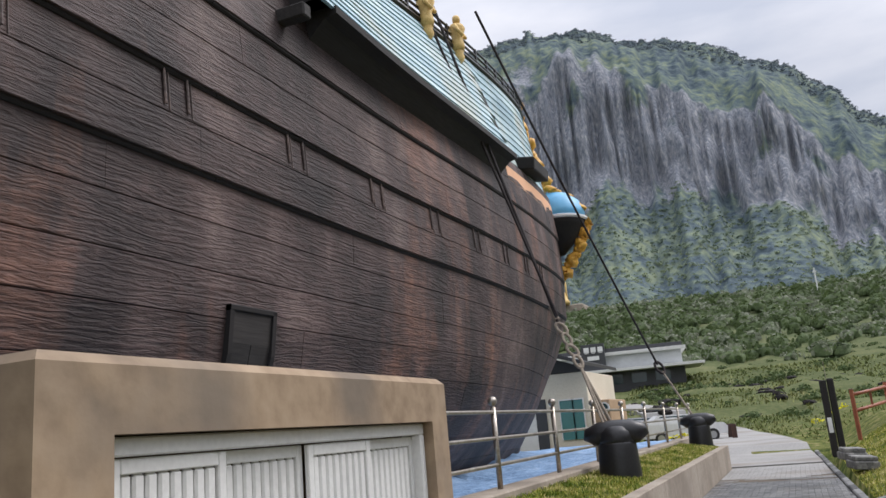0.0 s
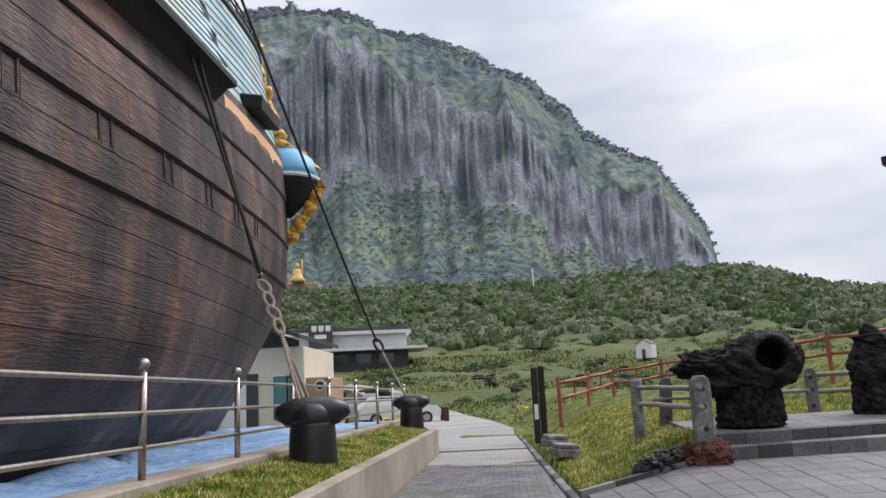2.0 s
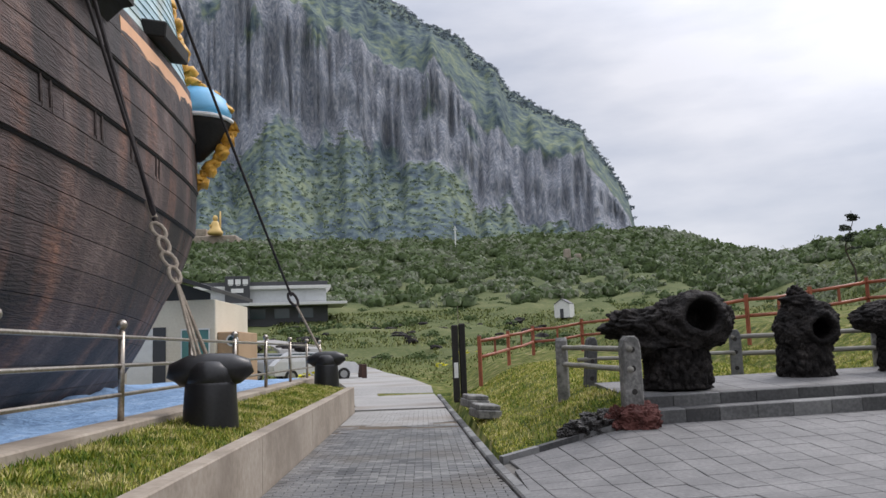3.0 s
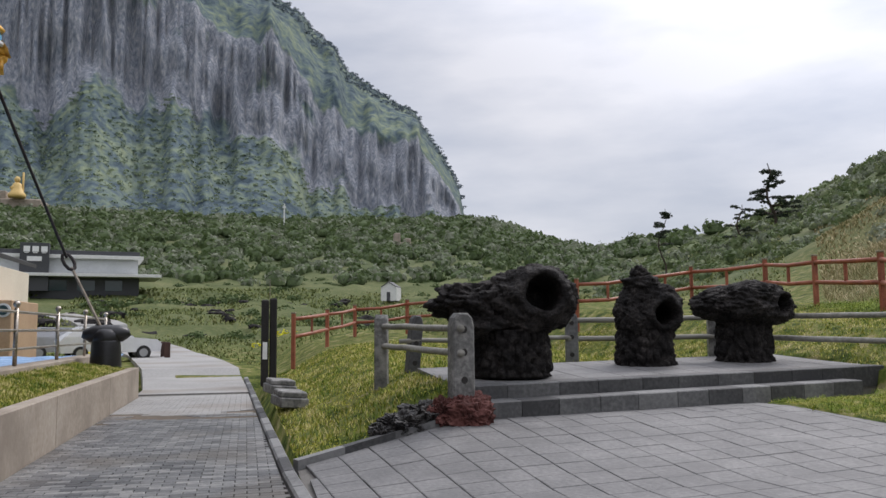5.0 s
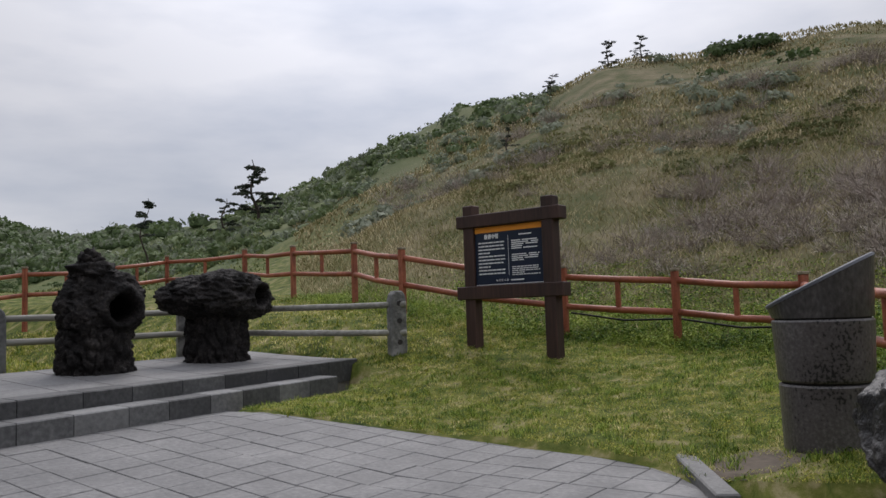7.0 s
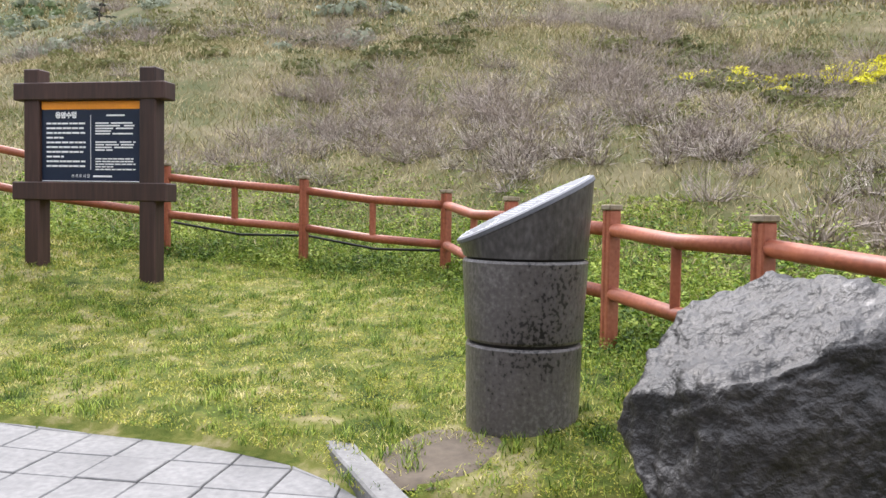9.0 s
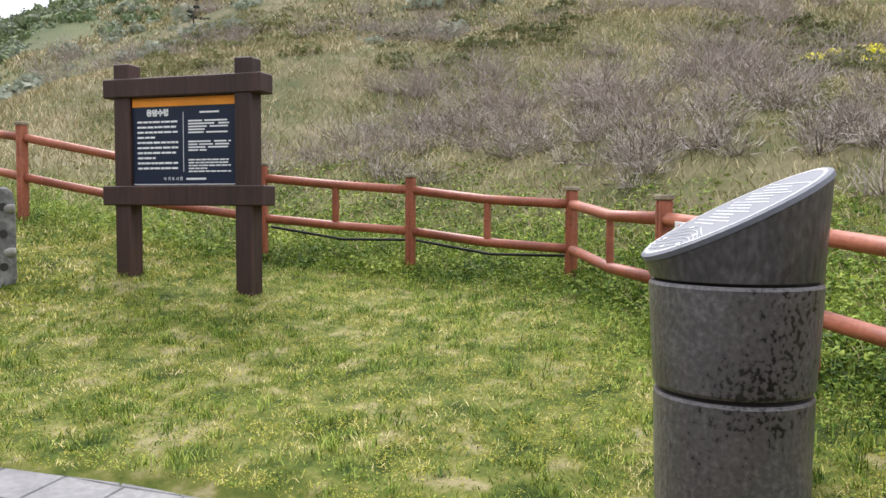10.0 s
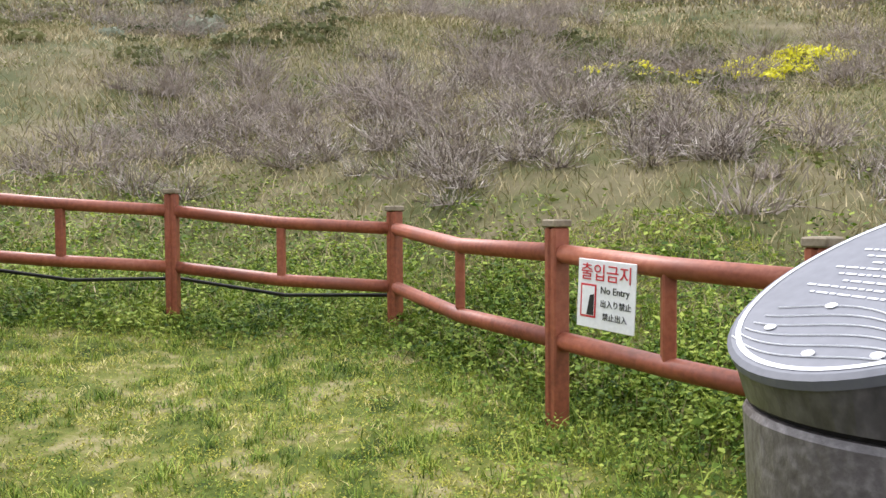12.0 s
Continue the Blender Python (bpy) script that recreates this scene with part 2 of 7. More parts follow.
M["road"] = surf("worn_grey_road", [(0.3, (0.20, 0.195, 0.185)), (0.5, (0.28, 0.275, 0.262)), (0.75, (0.36, 0.35, 0.335))], 0.5, 18, 0.8, 0.3, stain=(0.2, 0.17, 0.14), stain_size=0.35)
M["bed"] = surf("joint_sand", [(0.3, (0.085, 0.08, 0.073)), (0.7, (0.17, 0.16, 0.145))], 3, 40, 0.95, 0.3)
M["soil"] = surf("washed_soil", [(0.3, (0.06, 0.045, 0.032)), (0.7, (0.145, 0.115, 0.082))], 1.5, 14, 0.95, 0.4)
M["basalt"] = surf("grey_basalt", [(0.25, (0.04, 0.04, 0.041)), (0.5, (0.095, 0.095, 0.095)), (0.78, (0.20, 0.20, 0.195))], 1.2, 20, 0.7, 0.4, vary=0.6)
M["basalt_pale"] = surf("weathered_basalt_post", [(0.3, (0.06, 0.06, 0.058)), (0.52, (0.15, 0.148, 0.14)), (0.7, (0.30, 0.295, 0.28))], 4, 22, 0.85, 0.8, stain=(0.34, 0.33, 0.31), stain_size=5)
M["kerb_grey"] = surf("pale_worn_kerb_stone", [(0.3, (0.10, 0.098, 0.094)), (0.5, (0.155, 0.152, 0.147)), (0.75, (0.24, 0.235, 0.225))], 2.0, 30, 0.8, 0.4)
M["lava"] = surf("black_lava_rock", [(0.32, (0.004, 0.0037, 0.0036)), (0.50, (0.016, 0.014, 0.0135)), (0.64, (0.046, 0.040, 0.037)), (0.78, (0.11, 0.10, 0.093))], 3.5, 26, 0.8, 1.0, depth=0.06, spec=0.2)
M["lava_red"] = surf("red_scoria", [(0.3, (0.035, 0.012, 0.010)), (0.52, (0.10, 0.032, 0.026)), (0.75, (0.19, 0.085, 0.07))], 5, 24, 0.9, 1.0, depth=0.04)
M["boulder"] = surf("dark_boulder", [(0.38, (0.005, 0.0045, 0.004)), (0.47, (0.016, 0.014, 0.013)), (0.54, (0.028, 0.0245, 0.022)), (0.62, (0.062, 0.057, 0.053)), (0.71, (0.26, 0.245, 0.23))], 2.6, 30, 0.45, 1.0, depth=0.04, stain=(0.016, 0.0135, 0.012), stain_size=1.9)
M["grey_wood"] = grain("grey_weathered_log", (0.12, 0.115, 0.095), (0.24, 0.23, 0.20), (0.38, 0.37, 0.33), 0.85, 0.6, "x", 20)
M["red_wood"] = surf("red_brown_painted_rail", [(0.3, (0.17, 0.045, 0.022)), (0.5, (0.30, 0.085, 0.042)), (0.75, (0.42, 0.15, 0.085))], 2.5, 30, 0.5, 0.25, stain=(0.20, 0.06, 0.035), stain_size=3, vary=0.15)
M["cap"] = surf("lichened_cap", [(0.3, (0.14, 0.11, 0.07)), (0.7, (0.33, 0.28, 0.20))], 8, 40, 0.9, 0.3)
M["sign_wood"] = grain("dark_brown_timber", (0.022, 0.010, 0.007), (0.048, 0.021, 0.015), (0.085, 0.04, 0.03), 0.65, 0.35, "z", 25)
M["navy"] = plain("navy_enamel_panel", (0.012, 0.020, 0.042), 0.35)
M["orange"] = plain("orange_band", (0.85, 0.30, 0.02), 0.45)
M["white"] = plain("white_print", (0.78, 0.78, 0.78), 0.5)
M["sign_white"] = plain("white_enamel_sign", (0.80, 0.80, 0.80), 0.4)
M["print_grey"] = plain("worn_white_print", (0.66, 0.67, 0.69), 0.5)
M["red_print"] = plain("red_print", (0.55, 0.02, 0.03), 0.5)
M["ink"] = plain("black_print", (0.02, 0.02, 0.02), 0.5)
M["barrel"] = surf("grey_porous_concrete", [(0.395, (0.008, 0.007, 0.0065)), (0.42, (0.066, 0.058, 0.055)), (0.53, (0.096, 0.086, 0.082)), (0.66, (0.175, 0.162, 0.156))], 1.8, 42, 0.36, 0.4, stretch=(1, 1, 0.9), stain=(0.05, 0.044, 0.04), stain_size=2.0)
M["cap_stone"] = surf("dark_capstone", [(0.34, (0.022, 0.019, 0.018)), (0.5, (0.06, 0.055, 0.052)), (0.68, (0.13, 0.122, 0.117))], 1.6, 34, 0.32, 0.3, stretch=(1, 1, 0.6))
M["groove"] = plain("dark_groove_and_plug", (0.025, 0.022, 0.02), 0.8)
M["tablet"] = surf("etched_grey_tablet", [(0.3, (0.11, 0.115, 0.132)), (0.7, (0.16, 0.166, 0.185))], 2, 30, 0.5, 0.05, spec=0.3)
M["totem"] = surf("charcoal_painted_metal", [(0.3, (0.014, 0.015, 0.019)), (0.6, (0.03, 0.032, 0.038)), (0.78, (0.075, 0.078, 0.088))], 1.4, 9, 0.42, 0.25, stain=(0.075, 0.08, 0.1), stain_size=1.2)
M["cream"] = surf("cream_plaster", [(0.3, (0.60, 0.53, 0.42)), (0.7, (0.74, 0.68, 0.56))], 0.6, 12, 0.85, 0.15)
M["tan"] = surf("tan_plaster", [(0.3, (0.34, 0.22, 0.13)), (0.7, (0.46, 0.32, 0.20))], 0.8, 12, 0.85, 0.15)
M["roof_dark"] = plain("dark_roof", (0.035, 0.034, 0.034), 0.6)
M["cafe_white"] = plain("white_render", (0.66, 0.66, 0.64), 0.7)
M["cafe_grey"] = plain("pale_grey_glazing_panel", (0.52, 0.54, 0.55), 0.3)
M["slate"] = plain("slate_grey_cladding", (0.05, 0.052, 0.058), 0.6)
M["glass"] = plain("dark_window_glass", (0.03, 0.06, 0.065), 0.08)
M["teal_glass"] = plain("teal_window_glass", (0.06, 0.20, 0.19), 0.1)
M["car_white"] = plain("white_car_paint", (0.72, 0.73, 0.75), 0.25)
M["car_silver"] = plain("silver_car_paint", (0.42, 0.43, 0.45), 0.25, 0.4)
M["tyre"] = plain("rubber", (0.02, 0.02, 0.02), 0.8)
M["leaf"] = surf("shrub_leaf", [(0.3, (0.035, 0.055, 0.018)), (0.5, (0.085, 0.125, 0.045)), (0.72, (0.18, 0.21, 0.095))], 0.35, 3.0, 0.75, 0, vary=0.2, leafy=0.25, spec=0.25)
M["leaf_grey"] = surf("grey_green_leaf", [(0.3, (0.10, 0.125, 0.075)), (0.5, (0.20, 0.225, 0.155)), (0.72, (0.34, 0.355, 0.275))], 0.35, 3.0, 0.8, 0, vary=0.2, leafy=0.25, spec=0.25)
M["heath"] = surf("olive_heath_leaf", [(0.3, (0.06, 0.07, 0.025)), (0.5, (0.125, 0.13, 0.05)), (0.72, (0.22, 0.21, 0.09))], 0.5, 5.0, 0.8, 0, vary=0.2, leafy=0.2, spec=0.2)
M["pine"] = surf("pine_needle", [(0.3, (0.010, 0.018, 0.009)), (0.7, (0.035, 0.05, 0.024))], 1, 8, 0.8, 0)
M["bark"] = surf("bark", [(0.3, (0.025, 0.018, 0.013)), (0.7, (0.08, 0.06, 0.045))], 3, 30, 0.9, 0.6)
M["twig"] = surf("dry_twig", [(0.3, (0.15, 0.12, 0.10)), (0.5, (0.30, 0.25, 0.215)), (0.75, (0.48, 0.42, 0.37))], 1.2, 9, 0.9, 0, spec=0.2)
M["yellow_bloom"] = surf("yellow_bloom", [(0.3, (0.50, 0.47, 0.01)), (0.7, (0.82, 0.76, 0.04))], 2, 12, 0.8, 0, leafy=0.2)
M["blade"] = surf("lawn_blade", [(0.38, (0.045, 0.10, 0.008)), (0.46, (0.145, 0.20, 0.020)), (0.53, (0.33, 0.325, 0.05)), (0.61, (0.60, 0.52, 0.24))], 2.2, 6.0, 0.7, 0, leafy=0.25, spec=0.2, island=0.14)
M["olive_herb"] = surf("olive_herb_leaf", [(0.3, (0.06, 0.078, 0.018)), (0.5, (0.135, 0.16, 0.038)), (0.75, (0.27, 0.28, 0.085))], 0.3, 4.0, 0.8, 0, leafy=0.25, spec=0.2, island=0.25)
M["moss"] = surf("yellow_moss_leaf", [(0.3, (0.19, 0.21, 0.02)), (0.5, (0.35, 0.345, 0.04)), (0.72, (0.52, 0.46, 0.10))], 3.0, 12.0, 0.75, 0, leafy=0.2, spec=0.2, island=0.34)
M["blade_dry"] = surf("dry_grass_blade", [(0.28, (0.10, 0.115, 0.035)), (0.42, (0.195, 0.175, 0.075)), (0.56, (0.31, 0.26, 0.14)), (0.75, (0.48, 0.41, 0.26))], 0.30, 3.0, 0.8, 0, leafy=0.25, spec=0.2, island=0.24)
M["weed"] = surf("weed_leaf", [(0.3, (0.022, 0.058, 0.006)), (0.48, (0.125, 0.205, 0.022)), (0.70, (0.34, 0.40, 0.07))], 0.8, 6.0, 0.7, 0, leafy=0.25, spec=0.2, island=0.36)
M["pasture"] = surf("pasture_blade", [(0.3, (0.07, 0.10, 0.03)), (0.5, (0.15, 0.18, 0.06)), (0.72, (0.30, 0.28, 0.13))], 0.12, 2.0, 0.8, 0, leafy=0.2, spec=0.2)


def ground_material():
    """Lawn, rough dry grass and scrub mixed by the cover attribute."""
    m = bpy.data.materials.new("ground_cover")
    m.use_nodes = True
    n, l = m.node_tree.nodes, m.node_tree.links
    b = n["Principled BSDF"]
    geo = n.new("ShaderNodeNewGeometry")

    def noise_ramp(scale, detail, stops):
        t = n.new("ShaderNodeTexNoise")
        t.inputs["Scale"].default_value, t.inputs["Detail"].default_value = scale, detail
        t.inputs["Roughness"].default_value = 0.65
        l.new(geo.outputs["Position"], t.inputs["Vector"])
        r = n.new("ShaderNodeValToRGB")
        e = r.color_ramp.elements
        while len(e) < len(stops):
            e.new(0.5)
        for k, (p, c) in enumerate(stops):
            e[k].position, e[k].color = p, (*c, 1)
        l.new(t.outputs[0], r.inputs[0])
        return r.outputs[0], t.outputs[0]

    def mix(f, a, c):
        x = n.new("ShaderNodeMix")
        x.data_type = "RGBA"
        l.new(f, x.inputs[0])
        l.new(a, x.inputs[6])
        l.new(c, x.inputs[7])
        return x.outputs[2]

    lawn, nf = noise_ramp(2.6, 10, [(0.37, (0.022, 0.038, 0.005)), (0.46, (0.068, 0.09, 0.014)), (0.54, (0.125, 0.13, 0.03)), (0.63, (0.23, 0.20, 0.10))])
    dry, _ = noise_ramp(0.5, 11, [(0.3, (0.03, 0.04, 0.011)), (0.43, (0.065, 0.07, 0.022)), (0.55, (0.115, 0.10, 0.05)), (0.72, (0.20, 0.165, 0.10))])
    scrub, _ = noise_ramp(0.12, 12, [(0.3, (0.04, 0.056, 0.022)), (0.5, (0.08, 0.10, 0.042)), (0.66, (0.135, 0.145, 0.07)), (0.8, (0.21, 0.185, 0.105))])
    att = n.new("ShaderNodeAttribute")
    att.attribute_name = "cover"
    sep = n.new("ShaderNodeSeparateColor")
    l.new(att.outputs["Color"], sep.inputs[0])
    c1 = mix(sep.outputs[0], lawn, dry)
    c2 = mix(sep.outputs[1], c1, scrub)
    l.new(c2, b.inputs["Base Color"])
    b.inputs["Roughness"].default_value = 0.95
    b.inputs["Specular IOR Level"].default_value = 0.15
    bp = n.new("ShaderNodeBump")
    bp.inputs["Strength"].default_value, bp.inputs["Distance"].default_value = 0.7, 0.06
    l.new(nf, bp.inputs["Height"])
    l.new(bp.outputs[0], b.inputs["Normal"])
    return m


def mountain_material():
    """Columnar grey rock where it is steep, woods where it is not; pale blue haze is painted into both."""
    m = bpy.data.materials.new("hazed_wooded_cliff")
    m.use_nodes = True
    n, l = m.node_tree.nodes, m.node_tree.links
    b = n["Principled BSDF"]
    geo = n.new("ShaderNodeNewGeometry")

    def tex(scale, detail, vec, rough=0.6):
        t = n.new("ShaderNodeTexNoise")
        t.inputs["Scale"].default_value, t.inputs["Detail"].default_value, t.inputs["Roughness"].default_value = scale, detail, rough
        l.new(vec, t.inputs["Vector"])
        return t.outputs[0]

    def ramp(f, stops):
        r = n.new("ShaderNodeValToRGB")
        e = r.color_ramp.elements
        while len(e) < len(stops):
            e.new(0.5)
        for k, (p, c) in enumerate(stops):
            e[k].position, e[k].color = p, (*c, 1)
        l.new(f, r.inputs[0])
        return r.outputs[0]

    mp = n.new("ShaderNodeMapping")
    mp.inputs["Scale"].default_value = (1, 1, 0.34)
    l.new(geo.outputs["Position"], mp.inputs[0])
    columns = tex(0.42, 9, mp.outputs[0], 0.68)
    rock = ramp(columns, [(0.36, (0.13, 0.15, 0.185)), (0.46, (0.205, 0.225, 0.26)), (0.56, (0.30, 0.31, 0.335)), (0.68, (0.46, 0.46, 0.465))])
    crowns = tex(0.13, 6, geo.outputs["Position"], 0.6)
    mottle = n.new("ShaderNodeMath")
    mottle.operation = "MULTIPLY_ADD"
    mottle.inputs[1].default_value = 0.9
    l.new(crowns, mottle.inputs[0])
    half = n.new("ShaderNodeMath")
    half.operation = "MULTIPLY"
    half.inputs[1].default_value = 0.45
    l.new(tex(0.016, 6, geo.outputs["Position"], 0.6), half.inputs[0])
    l.new(half.outputs[0], mottle.inputs[2])
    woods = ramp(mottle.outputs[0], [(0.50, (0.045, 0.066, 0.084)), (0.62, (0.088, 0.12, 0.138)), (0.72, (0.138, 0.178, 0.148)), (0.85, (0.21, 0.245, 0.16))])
    att = n.new("ShaderNodeAttribute")
    att.attribute_name = "cover"
    sep = n.new("ShaderNodeSeparateColor")
    l.new(att.outputs["Color"], sep.inputs[0])
    mp2 = n.new("ShaderNodeMapping")
    mp2.inputs["Scale"].default_value = (1, 1, 0.38)
    l.new(geo.outputs["Position"], mp2.inputs[0])
    patch = tex(0.055, 10, mp2.outputs[0], 0.74)
    s = n.new("ShaderNodeMath")
    s.operation = "ADD"
    l.new(sep.outputs[0], s.inputs[0])
    l.new(patch, s.inputs[1])
    mr = n.new("ShaderNodeMapRange")
    mr.inputs[1].default_value, mr.inputs[2].default_value = 0.90, 1.02
    l.new(s.outputs[0], mr.inputs[0])
    x = n.new("ShaderNodeMix")
    x.data_type = "RGBA"
    l.new(mr.outputs[0], x.inputs[0])
    l.new(woods, x.inputs[6])
    l.new(rock, x.inputs[7])
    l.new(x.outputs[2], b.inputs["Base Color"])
    b.inputs["Roughness"].default_value = 0.95
    b.inputs["Specular IOR Level"].default_value = 0.1
    bp = n.new("ShaderNodeBump")
    bp.inputs["Strength"].default_value, bp.inputs["Distance"].default_value = 0.6, 4.0
    relief = n.new("ShaderNodeMix")
    l.new(mr.outputs[0], relief.inputs[0])
    l.new(crowns, relief.inputs[2])
    l.new(columns, relief.inputs[3])
    l.new(relief.outputs[0], bp.inputs["Height"])
    l.new(bp.outputs[0], b.inputs["Normal"])
    return m


M["ground"] = ground_material()
M["mountain"] = mountain_material()


# ---- mesh helpers ----
class Shape:
    """Gathers vertices and faces of one mesh."""

    def __init__(self):
        self.v, self.f = [], []

    def add(self, verts, faces):
        k = len(self.v)
        self.v.extend([tuple(p) for p in verts])
        self.f.extend([tuple(i + k for i in q) for q in faces])
        return self

    def box(self, lo, hi, edge=0.0, m=None):
        """A box with chamfered edges."""
        bm = bmesh.new()
        bmesh.ops.create_cube(bm, size=1.0)
        size = [b - a for a, b in zip(lo, hi)]
        for p in bm.verts:
            p.co = Vector([lo[i] + (p.co[i] + 0.5) * size[i] for i in range(3)])
        if edge:
            bmesh.ops.bevel(bm, geom=bm.edges[:], offset=min(edge, min(size) * 0.45), segments=1, affect="EDGES")
        if m is not None:
            bmesh.ops.transform(bm, matrix=m, verts=bm.verts[:])
        bm.verts.index_update()
        self.add([p.co[:] for p in bm.verts], [[q.index for q in f.verts] for f in bm.faces])
        bm.free()
        return self

    def tube(self, pts, radii, sides=8, caps=True):
        """A tube along points, with a radius at each."""
        pts = [Vector(p) for p in pts]
        if not hasattr(radii, "__len__"):
            radii = [radii] * len(pts)
        rings, ref = [], None
        for i, p in enumerate(pts):
            d = (pts[min(i + 1, len(pts) - 1)] - pts[max(i - 1, 0)]).normalized()
            if ref is None:
                ref = d.orthogonal().normalized()
            ref = (ref - d * ref.dot(d)).normalized()
            o = d.cross(ref)
            rings.append([p + (ref * math.cos(2 * math.pi * k / sides) + o * math.sin(2 * math.pi * k / sides)) * radii[i] for k in range(sides)])
        n = len(pts)
        faces = [(i * sides + k, i * sides + (k + 1) % sides, (i + 1) * sides + (k + 1) % sides, (i + 1) * sides + k) for i in range(n - 1) for k in range(sides)]
        if caps:
            faces += [tuple(range(sides))[::-1], tuple((n - 1) * sides + k for k in range(sides))]
        return self.add([q for r in rings for q in r], faces)

    def lathe(self, profile, centre, sides=24):
        """A solid of revolution about a vertical axis: profile is (radius, z) from the foot to the top."""
        x, y, z = centre
        v = [(x + r * math.cos(2 * math.pi * k / sides), y + r * math.sin(2 * math.pi * k / sides), z + h) for r, h in profile for k in range(sides)]
        n = len(profile)
        f = [(i * sides + k, i * sides + (k + 1) % sides, (i + 1) * sides + (k + 1) % sides, (i + 1) * sides + k) for i in range(n - 1) for k in range(sides)]
        f += [tuple(range(sides))[::-1], tuple((n - 1) * sides + k for k in range(sides))]
        return self.add(v, f)

    def blob(self, centre, radii, rough=0.25, detail=3, seed=0.0, freq=1.6, flat=None, fine=0.0):
        """A rough stone: a sphere pushed about by noise; flat: the height at which its foot is cut."""
        bm = bmesh.new()
        bmesh.ops.create_icosphere(bm, subdivisions=detail, radius=1.0)
        for p in bm.verts:
            q = p.co * freq + Vector((seed, seed * 1.7, -seed))
            s = 1 + rough * (noise.noise(q) + 0.5 * noise.noise(q * 2.3)) + fine * noise.noise(q * 6)
            p.co = Vector([centre[i] + p.co[i] * radii[i] * s for i in range(3)])
            if flat is not None:
                p.co.z = max(p.co.z, flat)
        bm.verts.index_update()
        self.add([p.co[:] for p in bm.verts], [[q.index for q in f.verts] for f in bm.faces])
        bm.free()
        return self

    def prism(self, outline, z0, z1):
        """An upright prism over an outline that runs anticlockwise."""
        n = len(outline)
        v = [(x, y, z0) for x, y in outline] + [(x, y, z1) for x, y in outline]
        return self.add(v, [tuple(range(n))[::-1], tuple(range(n, 2 * n))] + [(k, (k + 1) % n, n + (k + 1) % n, n + k) for k in range(n)])

    def mesh(self, name, material, smooth=False):
        me = bpy.data.meshes.new(name)
        me.from_pydata(self.v, [], self.f)
        me.materials.append(material)
        if smooth:
            me.shade_smooth()
        return me


def part(name, shape, material, parent=None, label="", smooth=False, kind=""):
    ob = new(name, shape.mesh(name, material, smooth))
    ob.parent = parent
    return tagged(ob, label, kind=kind)


def thing(name, label, category, group="", kind="", at=(0, 0, 0)):
    ob = new(name)
    ob.location = at
    return tagged(ob, label, category, group, kind)


def solid(name, shape, material, label, category, group="", kind="", smooth=False):
    return tagged(part(name, shape, material, None, "", smooth), label, category, group, kind)


def ease(a, b, x):
    t = np.clip((np.asarray(x, float) - a) / (b - a), 0, 1)
    return t * t * (3 - 2 * t)


def ramp_to(x):
    return np.clip(x, 0, 1)


# ---- the lie of the land ----
def plaza_z(x, y):
    s = ramp_to((y - 12.2) / 3.0)
    return 0.02 + 0.34 * s * ramp_to((x - 0.9) / 1.8) + 0.024 * np.maximum(x - 1, 0) * (1 - 0.7 * s)


def lawn_z(x, y):
    left = 0.05 + 0.72 * ease(0.0, 1.0, (x - 0.9) / 2.4) * ease(0, 1, (y - 14.5) / 1.6) + 0.03 * np.maximum(y - 18, 0) * ramp_to((x - 0.9) / 4)
    k = ramp_to((x - 9) / 2.5)
    right = 0.25 + 0.095 * (x - 8) + k * (0.10 * np.clip(y - 12.5, 0, 5.5) + 0.11 * np.clip(y - 15.5, 0, 2.5) + 0.05 * np.maximum(y - 18, 0)) + 0.1 * np.clip(10 - y, 0, 3)
    r = np.maximum(right, np.where((x < 10.5) & (y > 9.5), plaza_z(x, np.minimum(y, 15.2)) + 0.02, 0.02))
    w = ease(7.2, 9.0, x)
    line = np.where(x > 3.2, 15.5 + 0.155 * (x - 3.2), 14.0)
    both = np.where(y > np.maximum(14.5, line), np.maximum(left * (1 - w) + w * np.maximum(left * 0.0, r), r * ease(7.8, 9.5, x)), r)
    return np.where(x < 7.5, np.where(y > line, left, 0.02 + 0 * x), both)


HX, HY = 2.0, 7.0
RIDGE_AZ = [15, 22.5, 28.8, 32.8, 35.6, 37.6, 40.8, 43.9, 46.6, 50.4, 54, 57.4, 62, 70, 90, 125, 150]
RIDGE_EL = [4.5, 4.9, 6.0, 6.5, 7.3, 8.0, 9.4, 11.3, 12.3, 13.7, 14.6, 15.4, 16.3, 16.7, 16.4, 15.6, 8.4]


FOOT_AZ = [15, 20, 28, 35, 42, 50, 60, 68, 72.8, 76, 82, 92, 110, 180]
FOOT_R = [150, 110, 60, 30, 17, 14.5, 13.0, 12.5, 10.6, 8.6, 7.0, 5.5, 5.0, 5.0]


